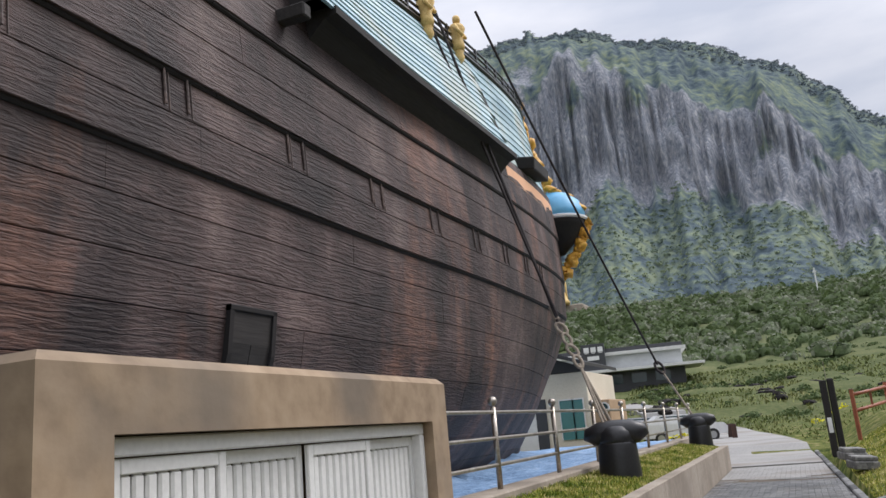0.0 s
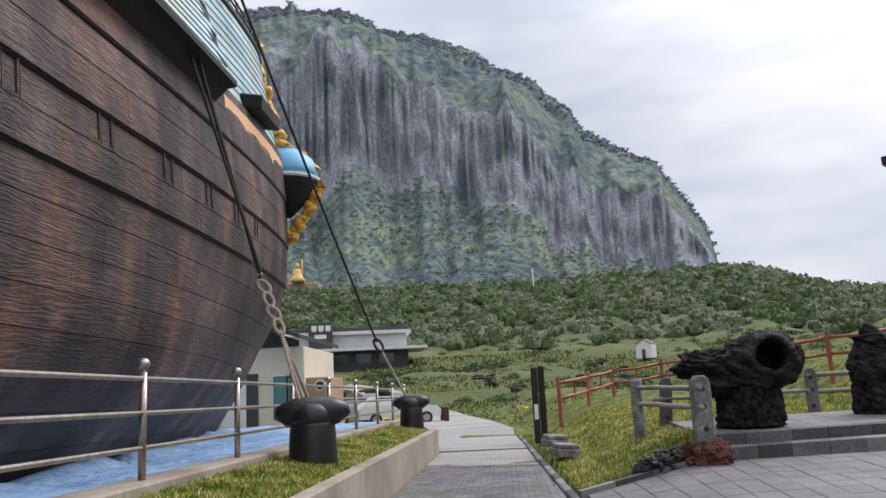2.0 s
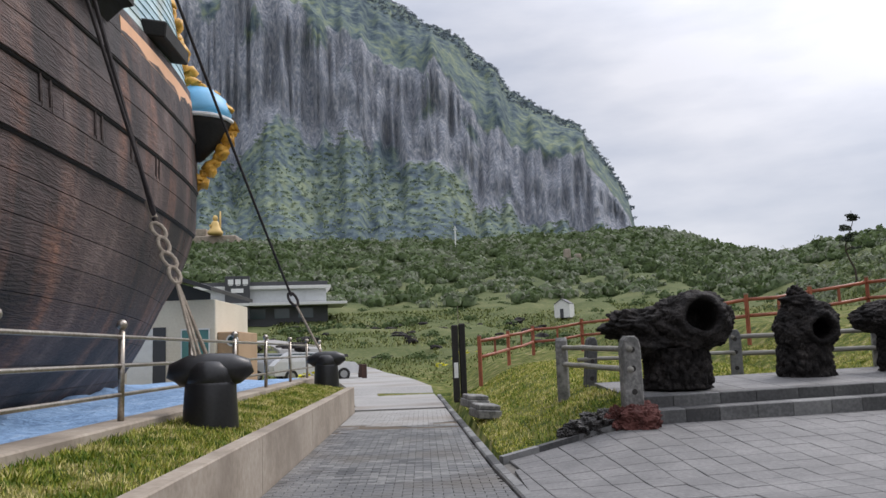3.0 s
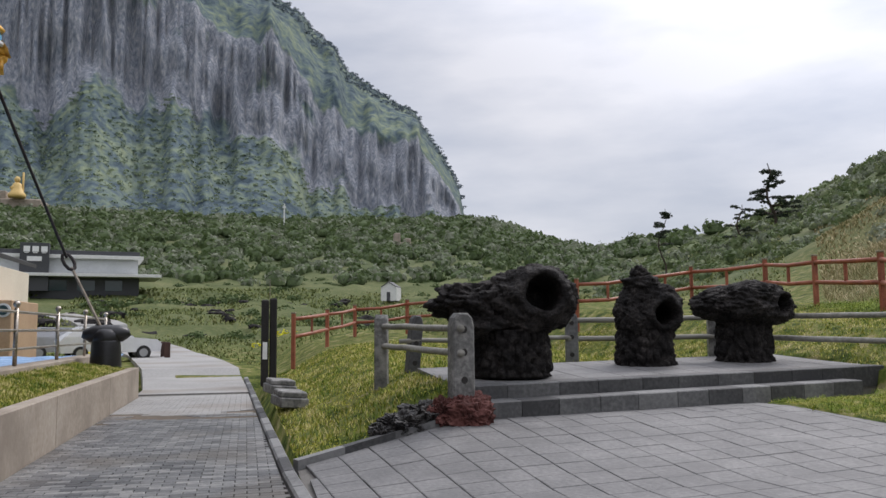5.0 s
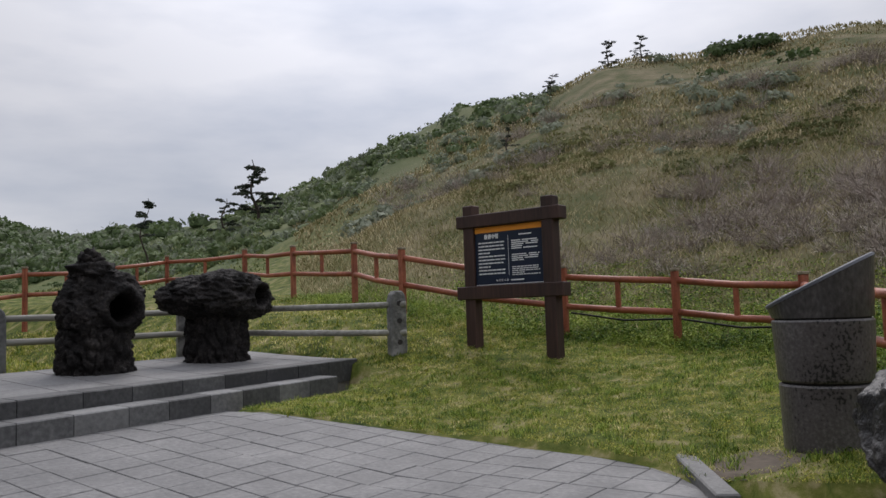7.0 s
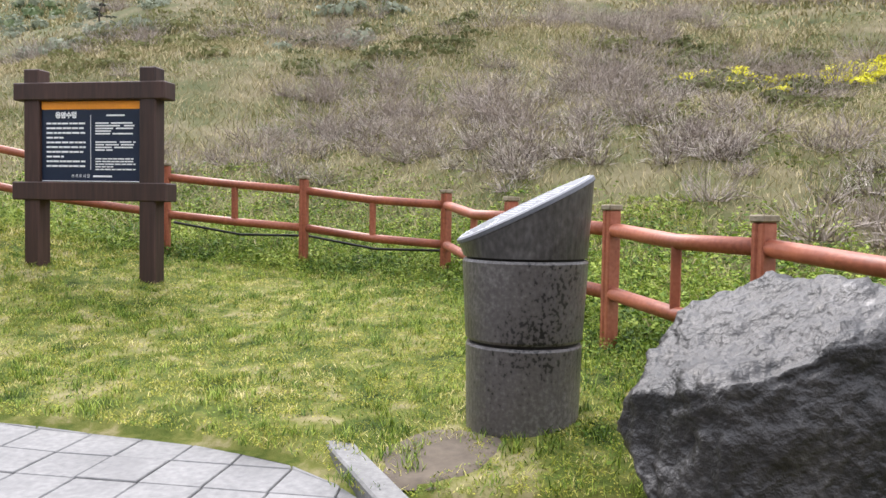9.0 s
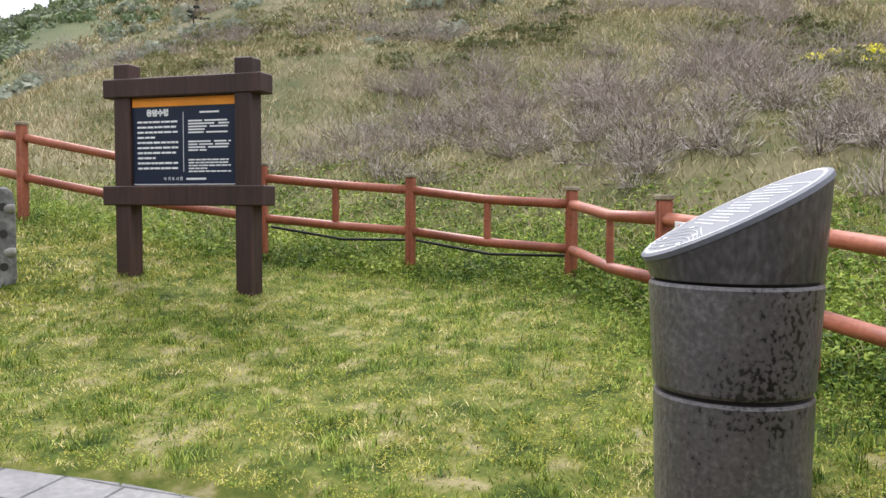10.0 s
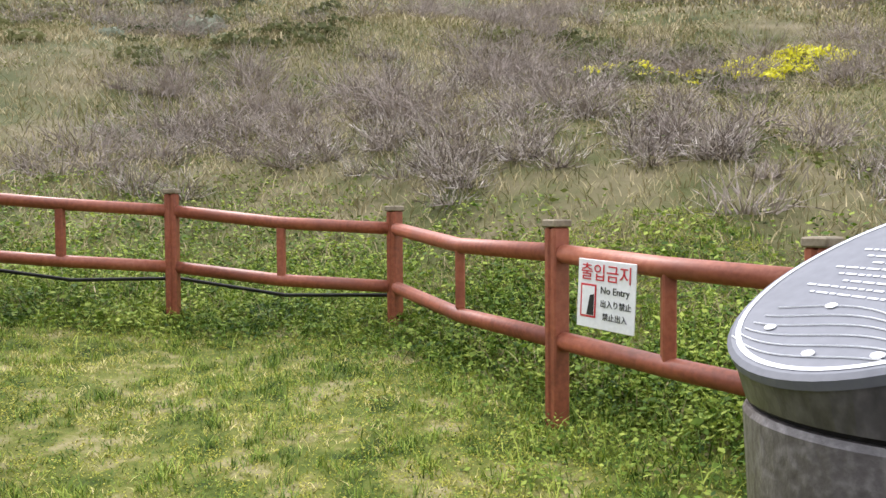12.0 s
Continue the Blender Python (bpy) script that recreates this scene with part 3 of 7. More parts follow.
def land(x, y):
    """Height of the ground, away from what is paved."""
    x, y = np.asarray(x, float), np.asarray(y, float)
    dx, dy = x - HX, y - HY
    r, az = np.hypot(dx, dy), np.degrees(np.arctan2(dx, dy))
    near = lawn_z(np.clip(x, -60, 14.6), np.clip(y, 5, 40))
    field = np.interp(r, [0, 45, 70, 100, 115, 150, 200, 300, 420, 900, 3000], [0, 0.3, 1.5, 4.4, 6.9, 10.9, 20.2, 41, 46, 22, 10])
    field = field + 0.00012 * np.clip(r - 60, 0, 300) ** 1.4 * np.sin(az * 0.21 + r * 0.013)
    rb = np.interp(az, FOOT_AZ, FOOT_R)
    rr = np.interp(az, [15, 25, 36, 45, 60, 125], [300, 220, 120, 85, 62, 62])
    zr = 1.6 + rr * np.tan(np.radians(np.interp(az, RIDGE_AZ, RIDGE_EL)))
    a = np.radians(az)
    zb = lawn_z(np.clip(HX + rb * np.sin(a), 0, 14.6), np.clip(HY + rb * np.cos(a), 5, 40))
    u = np.clip((r - rb) / (rr - rb), 0, 1)
    hill = np.where(r > rb, zb + (zr - zb) * u ** np.interp(az, [60, 85], [1.12, 1.25]), near)
    hill = np.where(r > rr, np.maximum(zr - (r - rr) * 0.12, 4.0), hill)
    hill = hill + 0.25 * ease(0.05, 0.3, u) * (np.sin(x * 0.35 + y * 0.2) + np.sin(y * 0.41 - x * 0.13))
    w = ease(15, 27, az) * (1 - ease(130, 160, az))
    base = np.where((az > -75) & (az < 27) & (dy > 0), np.where(r > 40, field * ease(40, 75, r) + near * (1 - ease(40, 75, r)), near), np.where(np.abs(az) > 75, 0.0 * r, near))
    base = np.where((x < 0.9) & (r < 75), np.interp(r, [0, 45, 75], [0.0, 0.2, 1.0]), base)
    return base * (1 - w) + hill * w


def on_plaza(x, y):
    edge = np.where(y > 12.3, 8.12 - 0.2 * (y - 12.3), 8.12 - 0.06 * (12.3 - y) - 0.22 * np.maximum(0, 11.2 - y) - 0.6 * np.maximum(0, 10.4 - y))
    return (x > 0.8) & (x < edge) & (y < 15.2 + 0.155 * (x - 3.2)) & (y > 2) & ~((x < 3.2) & (y > 14.6 + 0.29 * (x - 0.98)))


def on_paving(x, y):
    edge = np.where(y > 12.3, 8.1 - 0.2 * (y - 12.3), 8.1 - 0.06 * (12.3 - y) - 0.22 * np.maximum(0, 11.2 - y) - 0.6 * np.maximum(0, 10.4 - y))
    plaza = (x > 0.8) & (x < edge - 9) & (y < 15.2 + 0.155 * (x - 3.2)) & (y > 2) & ~((x < 3.2) & (y > 14.6 + 0.29 * (x - 0.98)))
    plaza |= (x > 3.25) & (x < 10.2 - 0.0 * y) & (y > 15.1 + 0.155 * (x - 3.2)) & (y < 18.6)
    road = (x > -2.2) & (x < 1.0) & (y < 32)
    quay = (x < -1.9) & (x > -16) & (y > -8) & (y < 34)
    return plaza | road | quay


def terrain():
    az = np.radians(np.concatenate([np.arange(-180, -62, 6.0), np.arange(-62, 125, 0.7), np.arange(125, 180, 5.0)]))
    rad = np.concatenate([np.linspace(0.3, 20, 100), 20 * np.exp(np.linspace(0.02, math.log(3000 / 20.0), 110))])
    A, R = np.meshgrid(az, rad)
    X, Y = HX + R * np.sin(A), HY + R * np.cos(A)
    Z = land(X, Y)
    for i in range(len(rad)):
        if rad[i] > 14:
            amp = min(0.012 * rad[i], 1.6)
            for j in range(len(az)):
                Z[i, j] += amp * ease(14, 40, rad[i]) * noise.noise((X[i, j] * 0.11, Y[i, j] * 0.11, 3.0)) + 0.4 * amp * noise.noise((X[i, j] * 0.4, Y[i, j] * 0.4, 7.0)) * ease(14, 25, rad[i])
    slab = on_plaza(X, Y)
    rim = (on_plaza(X - 0.22, Y) | on_plaza(X, Y - 0.22) | on_plaza(X - 0.16, Y - 0.16) | on_plaza(X - 0.16, Y + 0.16)) & ~slab & (Y < 14.2)
    Z = np.where(rim, np.minimum(Z, plaza_z(X, Y) - 0.012), Z)
    Z = np.where(slab, plaza_z(X, Y) - 0.07, Z - np.where(on_paving(X, Y), 0.45, 0.0))
    n = len(az)
    verts = np.stack([X.ravel(), Y.ravel(), Z.ravel()], 1).tolist() + [(HX, HY, -0.2)]
    faces = [(i * n + j, i * n + (j + 1) % n, (i + 1) * n + (j + 1) % n, (i + 1) * n + j) for i in range(len(rad) - 1) for j in range(n)]
    faces += [(len(verts) - 1, (j + 1) % n, j) for j in range(n)]
    me = bpy.data.meshes.new("ground")
    me.from_pydata(verts, [], [f[::-1] for f in faces])
    me.materials.append(M["ground"])
    me.shade_smooth()
    cov = me.color_attributes.new("cover", "FLOAT_COLOR", "POINT")
    deg = np.degrees(A)
    dry = ease(0.5, 5, R - np.interp(deg, FOOT_AZ, FOOT_R)) * ease(34, 48, deg)
    scrub = (0.75 * ease(34, 70, R) + 0.25 * ease(120, 200, R)) * (1 - ease(26, 40, deg)) + ease(30, 70, R) * ease(28, 34, deg) * (1 - ease(46, 60, deg))
    for k, (d, s) in enumerate(zip(dry.ravel(), np.clip(scrub, 0, 1).ravel())):
        cov.data[k].color = (d, s, 0, 1)
    return tagged(new("ground", me), "rolling ground of lawn, dry grass and scrub", "ground", kind="structure")


terrain()

MTN_AZ = [-78, -62, -46, -30, -20, -17.8, -15.7, -14.6, -14.3, -13.8, -10.7, -8.2, -7.9, -4.8, -1.5, 1.6, 3.3, 4.4, 5.8, 6.8, 9.0, 11.7, 13.4, 14.7, 15.1, 16.6, 18.0, 20.5, 26]
MTN_EL = [3.0, 11.5, 19, 24.4, 26.0, 26.3, 26.7, 26.8, 27.3, 26.8, 26.7, 26.1, 25.6, 25.0, 24.1, 22.2, 21.7, 20.3, 19.5, 17.7, 16.5, 14.9, 12.3, 9.9, 7.7, 6.5, 5.9, 5.4, 3.4]
CLIFF_AZ = [-78, -46, -30, -18, -13, -9.8, -6.8, -4.1, 1.0, 4.0, 6.4, 9.9, 13.4, 26]
CLIFF_EL = [2.5, 8.4, 10.8, 13, 14.9, 15.2, 15.8, 14.2, 13.1, 11.2, 9.4, 7.9, 7.3, 2.4]


def mountain():
    az = np.concatenate([np.linspace(-78, -24, 60), np.linspace(-23.8, 20, 330), np.linspace(20.3, 26, 12)])
    top_el, base_el = np.interp(az, MTN_AZ, MTN_EL), np.interp(az, CLIFF_AZ, CLIFF_EL)
    top_el = top_el + np.array([0.12 * noise.noise((a * 0.75, 31.0, 0)) + 0.16 * noise.noise((a * 2.6, 35.0, 0)) for a in az]) * (az < 15)
    base_el = np.minimum(base_el, top_el - 0.5)
    rim_el = np.maximum(top_el - np.interp(az, [-78, -10, 5, 14, 26], [2.4, 2.6, 3.8, 1.2, 0.5]), base_el + 0.3)
    base_el = base_el + np.array([2.7 * noise.noise((a * 0.35, 3.0, 0)) + 0.9 * noise.noise((a * 1.3, 7.0, 0)) for a in az]) * (az < 13)
    rim_el = rim_el + np.array([2.4 * noise.noise((a * 0.3, 13.0, 0)) + 1.0 * noise.noise((a * 1.1, 17.0, 0)) for a in az]) * (az < 12)
    base_el, rim_el = np.minimum(base_el, top_el - 0.5), np.minimum(rim_el, top_el - 0.3)
    rim_el = np.maximum(rim_el, base_el + 0.3)
    steps = np.concatenate([np.linspace(0, 1, 60), np.linspace(1.0, 2.0, 62)[1:], np.linspace(2.0, 3.0, 34)[1:], np.linspace(3, 4, 10)[1:]])
    verts, cover = [], []
    for u in steps:
        for k, a in enumerate(az):
            t, b, r = top_el[k], base_el[k], rim_el[k]
            q = radians(a)
            if u <= 1:
                el, d = 3.2 + (b - 3.2) * u ** 1.3 if b > 3.2 else b * u, 300 + 300 * u
            elif u <= 2:
                el, d = b + (r - b) * (u - 1), 600 + 55 * (u - 1)
            elif u <= 3:
                el, d = r + (t - r) * math.sin((u - 2) * math.pi / 2), 655 + 135 * (u - 2)
            else:
                el, d = t - (t - 1) * (u - 3), 790 + 420 * (u - 3)
            w = 1.0 - abs(u - 1.5) * 2 if 1 <= u <= 2 else 0.0
            col = noise.noise((a * 1.35, u * 0.5, 1.0)) + 0.6 * noise.noise((a * 3.7, u * 1.1, 5.0)) + 0.35 * noise.noise((a * 9.0, u * 2.0, 2.0))
            d2 = d + (16 * col * min(1, max(w, 0) * 2.2)) + (9 * noise.noise((a * 0.8, u * 3, 9.0)) if u > 0.05 else 0)
            z = 1.6 + d * math.tan(radians(el)) - (3.0 if u == 0 else 0)
            if u > 0.05:
                nx, ny = d * math.sin(q), d * math.cos(q)
                z += (5.0 * noise.noise((nx * 0.018, ny * 0.018, 4.0)) + 3.5 * noise.noise((nx * 0.05, ny * 0.05, 8.0)) + 1.8 * noise.noise((nx * 0.13, ny * 0.13, 8.0))) * (0.45 if 1 < u < 2 else 1) * (0.55 if u > 2.4 else 1) * (1 if a < 17 else 0.3)
            if u <= 1:
                z += 10 * math.sin(math.pi * u) * noise.noise((a * 0.22, u * 2.5, 12.0))
            verts.append((d2 * math.sin(q), d2 * math.cos(q), z))
            rock = ease(0.86, 1.04, u) * (1 - ease(1.85, 2.0 + 0.6 * float(ease(-2, -12, a)) + 0.15, u))
            rock = rock * (0.72 + 0.6 * noise.noise((a * 0.5, u * 3.2, 21.0))) * 0.85
            cover.append(float(rock) + 0.1 * float(ease(1, 1.1, u) * (1 - ease(1.8, 2, u))))
    n = len(az)
    faces = [(i * n + j, (i + 1) * n + j, (i + 1) * n + j + 1, i * n + j + 1) for i in range(len(steps) - 1) for j in range(n - 1)]
    me = bpy.data.meshes.new("mountain")
    me.from_pydata(verts, [], [f[::-1] for f in faces])
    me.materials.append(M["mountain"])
    me.shade_smooth()
    cov = me.color_attributes.new("cover", "FLOAT_COLOR", "POINT")
    for k, c in enumerate(cover):
        cov.data[k].color = (c, c, c, 1)
    return tagged(new("mountain", me), "steep wooded mountain with grey columnar cliffs", "mountain", kind="structure")


mountain()


# ---- road, kerbs, plaza ----
def ribbon(left, right, top, deep):
    """A paved strip between two edge lines of equal length."""
    s = Shape()
    n = len(left)
    v = [(*p, t) for p, t in zip(left, top)] + [(*p, t) for p, t in zip(right, top)] + [(*p, t - deep) for p, t in zip(left, top)] + [(*p, t - deep) for p, t in zip(right, top)]
    f = []
    for k in range(n - 1):
        f += [(k, n + k, n + k + 1, k + 1), (2 * n + k, k, k + 1, 2 * n + k + 1), (n + k, 3 * n + k, 3 * n + k + 1, n + k + 1)]
    f += [(0, 2 * n, 3 * n, n), (n - 1, 2 * n - 1, 4 * n - 1, 3 * n - 1)]
    return s.add(v, f)


ROAD_C = [(-0.45, -6), (-0.45, 6), (-0.5, 12), (-0.6, 20), (-0.75, 27), (-1.2, 33), (-2.1, 40), (-3.3, 48), (-5.2, 58), (-8.5, 72), (-13, 85), (-22, 98)]
ROAD_W = [2.9, 2.9, 2.8, 2.6, 2.5, 3.0, 3.4, 3.6, 3.8, 4, 4, 4]


def road_edges(a, b, n):
    ys = np.linspace(a, b, n)
    cy = [p[1] for p in ROAD_C]
    cx = np.interp(ys, cy, [p[0] for p in ROAD_C])
    hw = np.interp(ys, cy, ROAD_W) / 2
    return ys, cx, hw


ys, cx, hw = road_edges(-6, 33, 60)
solid("road", ribbon(list(zip(cx - hw, ys)), list(zip(cx + hw, ys)), [0.0] * 60, 0.2), M["bed"], "sandy bed beneath the grey paver lane", "road", kind="structure")
ys, cx, hw = road_edges(25.6, 98, 90)
zs = [max(0.034, float(land(x, y)) + 0.14) if y > 33 else 0.034 for x, y in zip(cx, ys)]
solid("road_far", ribbon(list(zip(cx - hw, ys)), list(zip(cx + hw, ys)), zs, 0.5), M["road"], "worn pale grey lane curving to the fields", "road", kind="structure")

# kerb stones along the lane
kerb = thing("kerb", "low grey stone kerb beside the lane", "kerb", kind="structure")
for k in range(34):
    y0 = 2.0 + k * 0.86
    xa, xb = (float(np.interp(q, [2, 11.5, 14, 21, 31], [1.02, 1.0, 0.88, 0.70, 0.46])) for q in (y0, y0 + 0.84))
    dz = 0.012 * noise.noise((k * 1.7, 0, 0))
    s = Shape()
    s.add([(xa - 0.06, y0, -0.1), (xa + 0.07, y0, -0.1), (xb + 0.07, y0 + 0.84, -0.1), (xb - 0.06, y0 + 0.84, -0.1),
           (xa - 0.06, y0, 0.055 + dz), (xa + 0.07, y0, 0.065 + dz), (xb + 0.07, y0 + 0.84, 0.065 + dz), (xb - 0.06, y0 + 0.84, 0.055 + dz),
           (xa - 0.04, y0 + 0.02, 0.075 + dz), (xa + 0.05, y0 + 0.02, 0.085 + dz), (xb + 0.05, y0 + 0.82, 0.085 + dz), (xb - 0.04, y0 + 0.82, 0.075 + dz)],
          [(0, 1, 5, 4), (1, 2, 6, 5), (2, 3, 7, 6), (3, 0, 4, 7), (4, 5, 9, 8), (5, 6, 10, 9), (6, 7, 11, 10), (7, 4, 8, 11), (8, 9, 10, 11)])
    part("kerb_stone", s, M["basalt"], kerb)

# curved kerb between plaza and grass bank
CURB = [(0.98, 14.5), (1.5, 14.72), (2.1, 14.92), (2.7, 15.06), (3.22, 15.14)]
curb = thing("plaza_kerb", "thin curved stone edging round the plaza", "kerb", kind="structure")
for (xa, ya), (xb, yb) in zip(CURB, CURB[1:]):
    d = Vector((xb - xa, yb - ya, 0)).normalized()
    nrm = Vector((-d.y, d.x, 0)) * 0.06
    za, zb = float(plaza_z(xa, ya)), float(plaza_z(xb, yb))
    s = Shape()
    p = [Vector((xa, ya, 0)) - nrm, Vector((xb, yb, 0)) - nrm, Vector((xb, yb, 0)) + nrm, Vector((xa, ya, 0)) + nrm]
    zt = [za, zb, zb, za]
    s.add([(q.x, q.y, -0.2) for q in p] + [(q.x, q.y, z + 0.075) for q, z in zip(p, zt)],
          [(0, 1, 5, 4), (1, 2, 6, 5), (2, 3, 7, 6), (3, 0, 4, 7), (4, 5, 6, 7)])
    part("edging_stone", s, M["basalt"], curb)


def plaza_edge(y):
    return 8.15 - 0.2 * (y - 12.3) if y > 12.3 else 8.15 - 0.06 * (12.3 - y) - 0.22 * max(0, 11.2 - y) - 0.6 * max(0, 10.4 - y)


def plaza_back(x):
    return 14.56 + 0.27 * (x - 0.98) if x < 3.2 else 15.2 + 0.155 * (x - 3.2)


def in_plaza(x, y):
    if y > 14.6 + 0.28 * (x - 0.98) and x < 3.4 or y > 15.2 + 0.14 * (x - 3.3):
        return False
    edge = 8.15 - 0.2 * (y - 12.3) if y > 12.3 else 8.15 - 0.06 * (12.3 - y) - 0.22 * max(0, 11.2 - y) - 0.6 * max(0, 10.4 - y)
    return 1.05 < x < edge and y > 2.2


# ---- ship ----
XC = -9.0


def hull_half(y, z):
    """Half breadth of the hull."""
    mid = np.interp(z, [0.3, 0.8, 1.4, 2, 2.5, 3, 4.5, 6, 7.5, 9, 11], [2.4, 3.05, 3.75, 4.15, 4.32, 4.38, 4.42, 4.3, 4.02, 3.75, 3.5])
    end = np.interp(z, [0.3, 0.8, 2, 3, 4, 5, 6.2, 8, 10, 13], [0.1, 0.2, 0.95, 1.45, 2.05, 2.38, 2.42, 2.35, 2.1, 1.5])
    k = np.interp(z, [0.8, 4, 7.5], [1.3, 1.75, 2.1])
    u = np.clip((y - 11.5) / 15.5, 0, 1.1)
    v = np.clip((2 - y) / 16.0, 0, 1)
    return (mid + (end - mid) * u ** k) * (1 - 0.75 * v ** 2)


def sheer(h, y):
    return (0.9 + (h - 4.2) * 0.42) * np.clip((y - 9) / 17, 0, 1.2) ** 1.6 * ramp_to((h - 0.3) / 3.0)


def hull_point(y, h, out=0.0):
    z = h + float(sheer(h, y))
    return (XC + float(hull_half(y, z)) + out, y, z)


ship = thing("ship", "full-size replica sailing ship with a weathered brown plank hull", "ship")
STERN = 27.0
# inner body, a little behind the planks, both sides
s = Shape()
ysn = np.linspace(-12, STERN, 60)
hs = np.linspace(0.25, 9.3, 34)
for side in (1, -1):
    v = []
    for y in ysn:
        for h in hs:
            p = hull_point(float(y), float(h), -0.06)
            v.append((XC + side * (p[0] - XC), p[1], p[2]))
    m = len(hs)
    f = [(i * m + j, (i + 1) * m + j, (i + 1) * m + j + 1, i * m + j + 1) for i in range(len(ysn) - 1) for j in range(m - 1)]
    s.add(v, f if side < 0 else [q[::-1] for q in f])
k = len(s.v) // 2
m = len(hs)
last = [(len(ysn) - 1) * m + j for j in range(m)]
s.f.append(tuple(last + [q + k for q in last[::-1]]))
s.f.append(tuple([j for j in range(m)][::-1] + [q + k for q in range(m)]))
tops = [i * m + m - 1 for i in range(len(ysn))]
for a, b in zip(tops, tops[1:]):
    s.f.append((a, b, b + k, a + k))
part("hull_body", s, M["black_wood"], ship)


def strake(y0, y1, h0, h1, out, thick, seg, taper=0.012):
    """A plank on the hull between two stations and two heights."""
    s = Shape()
    v = []
    for i in range(seg + 1):
        y = y0 + (y1 - y0) * i / seg
        a, b = hull_point(y, h0), hull_point(y, h1)
        lo, hi = Vector(a), Vector(b)
        up = (hi - lo).normalized() * taper
        v += [lo + Vector((out - thick, 0, 0)), lo + Vector((out - taper, 0, 0)), lo + up + Vector((out, 0, 0)), hi - up + Vector((out, 0, 0)), hi + Vector((out - taper, 0, 0)), hi + Vector((out - thick, 0, 0))]
    f = []
    for i in range(seg):
        for j in range(5):
            f.append((i * 6 + j, (i + 1) * 6 + j, (i + 1) * 6 + j + 1, i * 6 + j + 1))
    f += [(0, 1, 2, 3, 4, 5), tuple(seg * 6 + j for j in range(6))[::-1]]
    return s.add(v, f)


rng = random.Random(5)
LAP_SHADE = [4.22, 5.06, 6.06]
rows = [0.3, 0.72, 1.14, 1.56, 1.98, 2.4, 2.82, 3.24, 3.7, 4.14, 4.56, 4.98, 5.48, 5.98, 6.5, 7.0]
for a, b in zip(rows, rows[1:]):
    y = -8.0 - rng.random() * 2
    while y < STERN - 0.05:
        y2 = min(STERN, y + 3.6 + rng.random() * 2.6)
        if STERN - y2 < 1.2:
            y2 = STERN
        out = 0.004 * rng.random() + (0.0 if a < 4.1 else 0.06 if a < 4.9 else 0.12 if a < 5.9 else 0.17)
        part("plank", strake(y + 0.002, y2 - 0.002, a + 0.003, b - 0.003, out, 0.05, max(3, int((y2 - y) / 0.8)), 0.007), M["hull"], ship)
        y = y2
# no raised bars: near-black strips paint the shade under each stepped strake
for h in LAP_SHADE:
    y = -8.0
    while y < STERN - 0.1:
        y2 = min(STERN, y + 7.0)
        part("wale", strake(y, y2 - 0.01, h - 0.115, h - 0.055, 0.035 + 0.06 * LAP_SHADE.index(h), 0.14, 9, 0.02), M["hull_dark"], ship)
        y = y2

# hull door and pairs of gunport brackets
hd = part("hull_door", strake(6.26, 6.88, 2.6, 2.9, 0.03, 0.06, 2, 0.003), M["black_wood"], ship, "dark plank door low in the hull")
for a, b in ((2.3, 2.6), (2.0, 2.3), (1.7, 2.0)):
    part("door_board", strake(6.26, 6.565, a, b, 0.03, 0.06, 2, 0.003), M["black_wood"], hd)
    part("door_board", strake(6.575, 6.88, a, b, 0.03, 0.06, 2, 0.003), M["black_wood"], hd)
for a, b in ((1.7, 2.1), (2.1, 2.5), (2.5, 2.95)):
    part("door_jamb", strake(6.20, 6.26, a, b, 0.05, 0.06, 1, 0.003), M["hull_dark"], hd)
    part("door_jamb", strake(6.88, 6.94, a, b, 0.055, 0.06, 1, 0.003), M["hull_dark"], hd)
part("door_lintel", strake(6.20, 6.94, 2.9, 2.96, 0.055, 0.07, 2), M["hull_dark"], hd)
for k in range(9):
    y = 3.35 + 1.93 * k
    for dy in (0.0, 0.30):
        lo, hi = hull_point(y + dy, 4.62), hull_point(y + dy, 4.98)
        part("port_strap", Shape().tube([(lo[0] + 0.075, lo[1], lo[2]), (hi[0] + 0.08, hi[1], hi[2])], 0.014, 6).tube([(lo[0] + 0.07, lo[1] + 0.06, lo[2] - 0.04), (hi[0] + 0.07, hi[1] + 0.06, hi[2])], 0.007, 5), M["wale"], ship)

# upper works: shelf, blue planks, rail
def blue_low(y):
    h = 6.74
    z = h + float(sheer(h, y))
    out = 0.52 * (1 - float(ease(15.7, 16.5, y)))
    return Vector((XC + float(hull_half(y, z)) + 0.06 + out, y, z))


def blue_high(y):
    low = blue_low(min(y, 40))
    z = low.z + 2.0 + 0.085 * max(0, y - 9)
    return Vector((XC + float(hull_half(y, z)) + 0.03, y, z))


s = Shape()
v = []
for i in range(13):
    y = 7.9 + (15.7 - 7.9) * i / 12
    lo = blue_low(y)
    hx = XC + float(hull_half(y, lo.z)) - 0.1
    v += [(hx, y, lo.z - 0.62), (lo.x - 0.12, y, lo.z - 0.10), (lo.x + 0.05, y, lo.z - 0.07), (lo.x + 0.05, y, lo.z + 0.03), (hx, y, lo.z + 0.05)]
f = [(i * 5 + j, (i + 1) * 5 + j, (i + 1) * 5 + (j + 1) % 5, i * 5 + (j + 1) % 5) for i in range(12) for j in range(5)]
s.add(v, f + [(0, 1, 2, 3, 4), (64, 63, 62, 61, 60)])
part("channel_shelf", s, M["black_wood"], ship, "black timber shelf under the blue planking")
lo = blue_low(8.3)
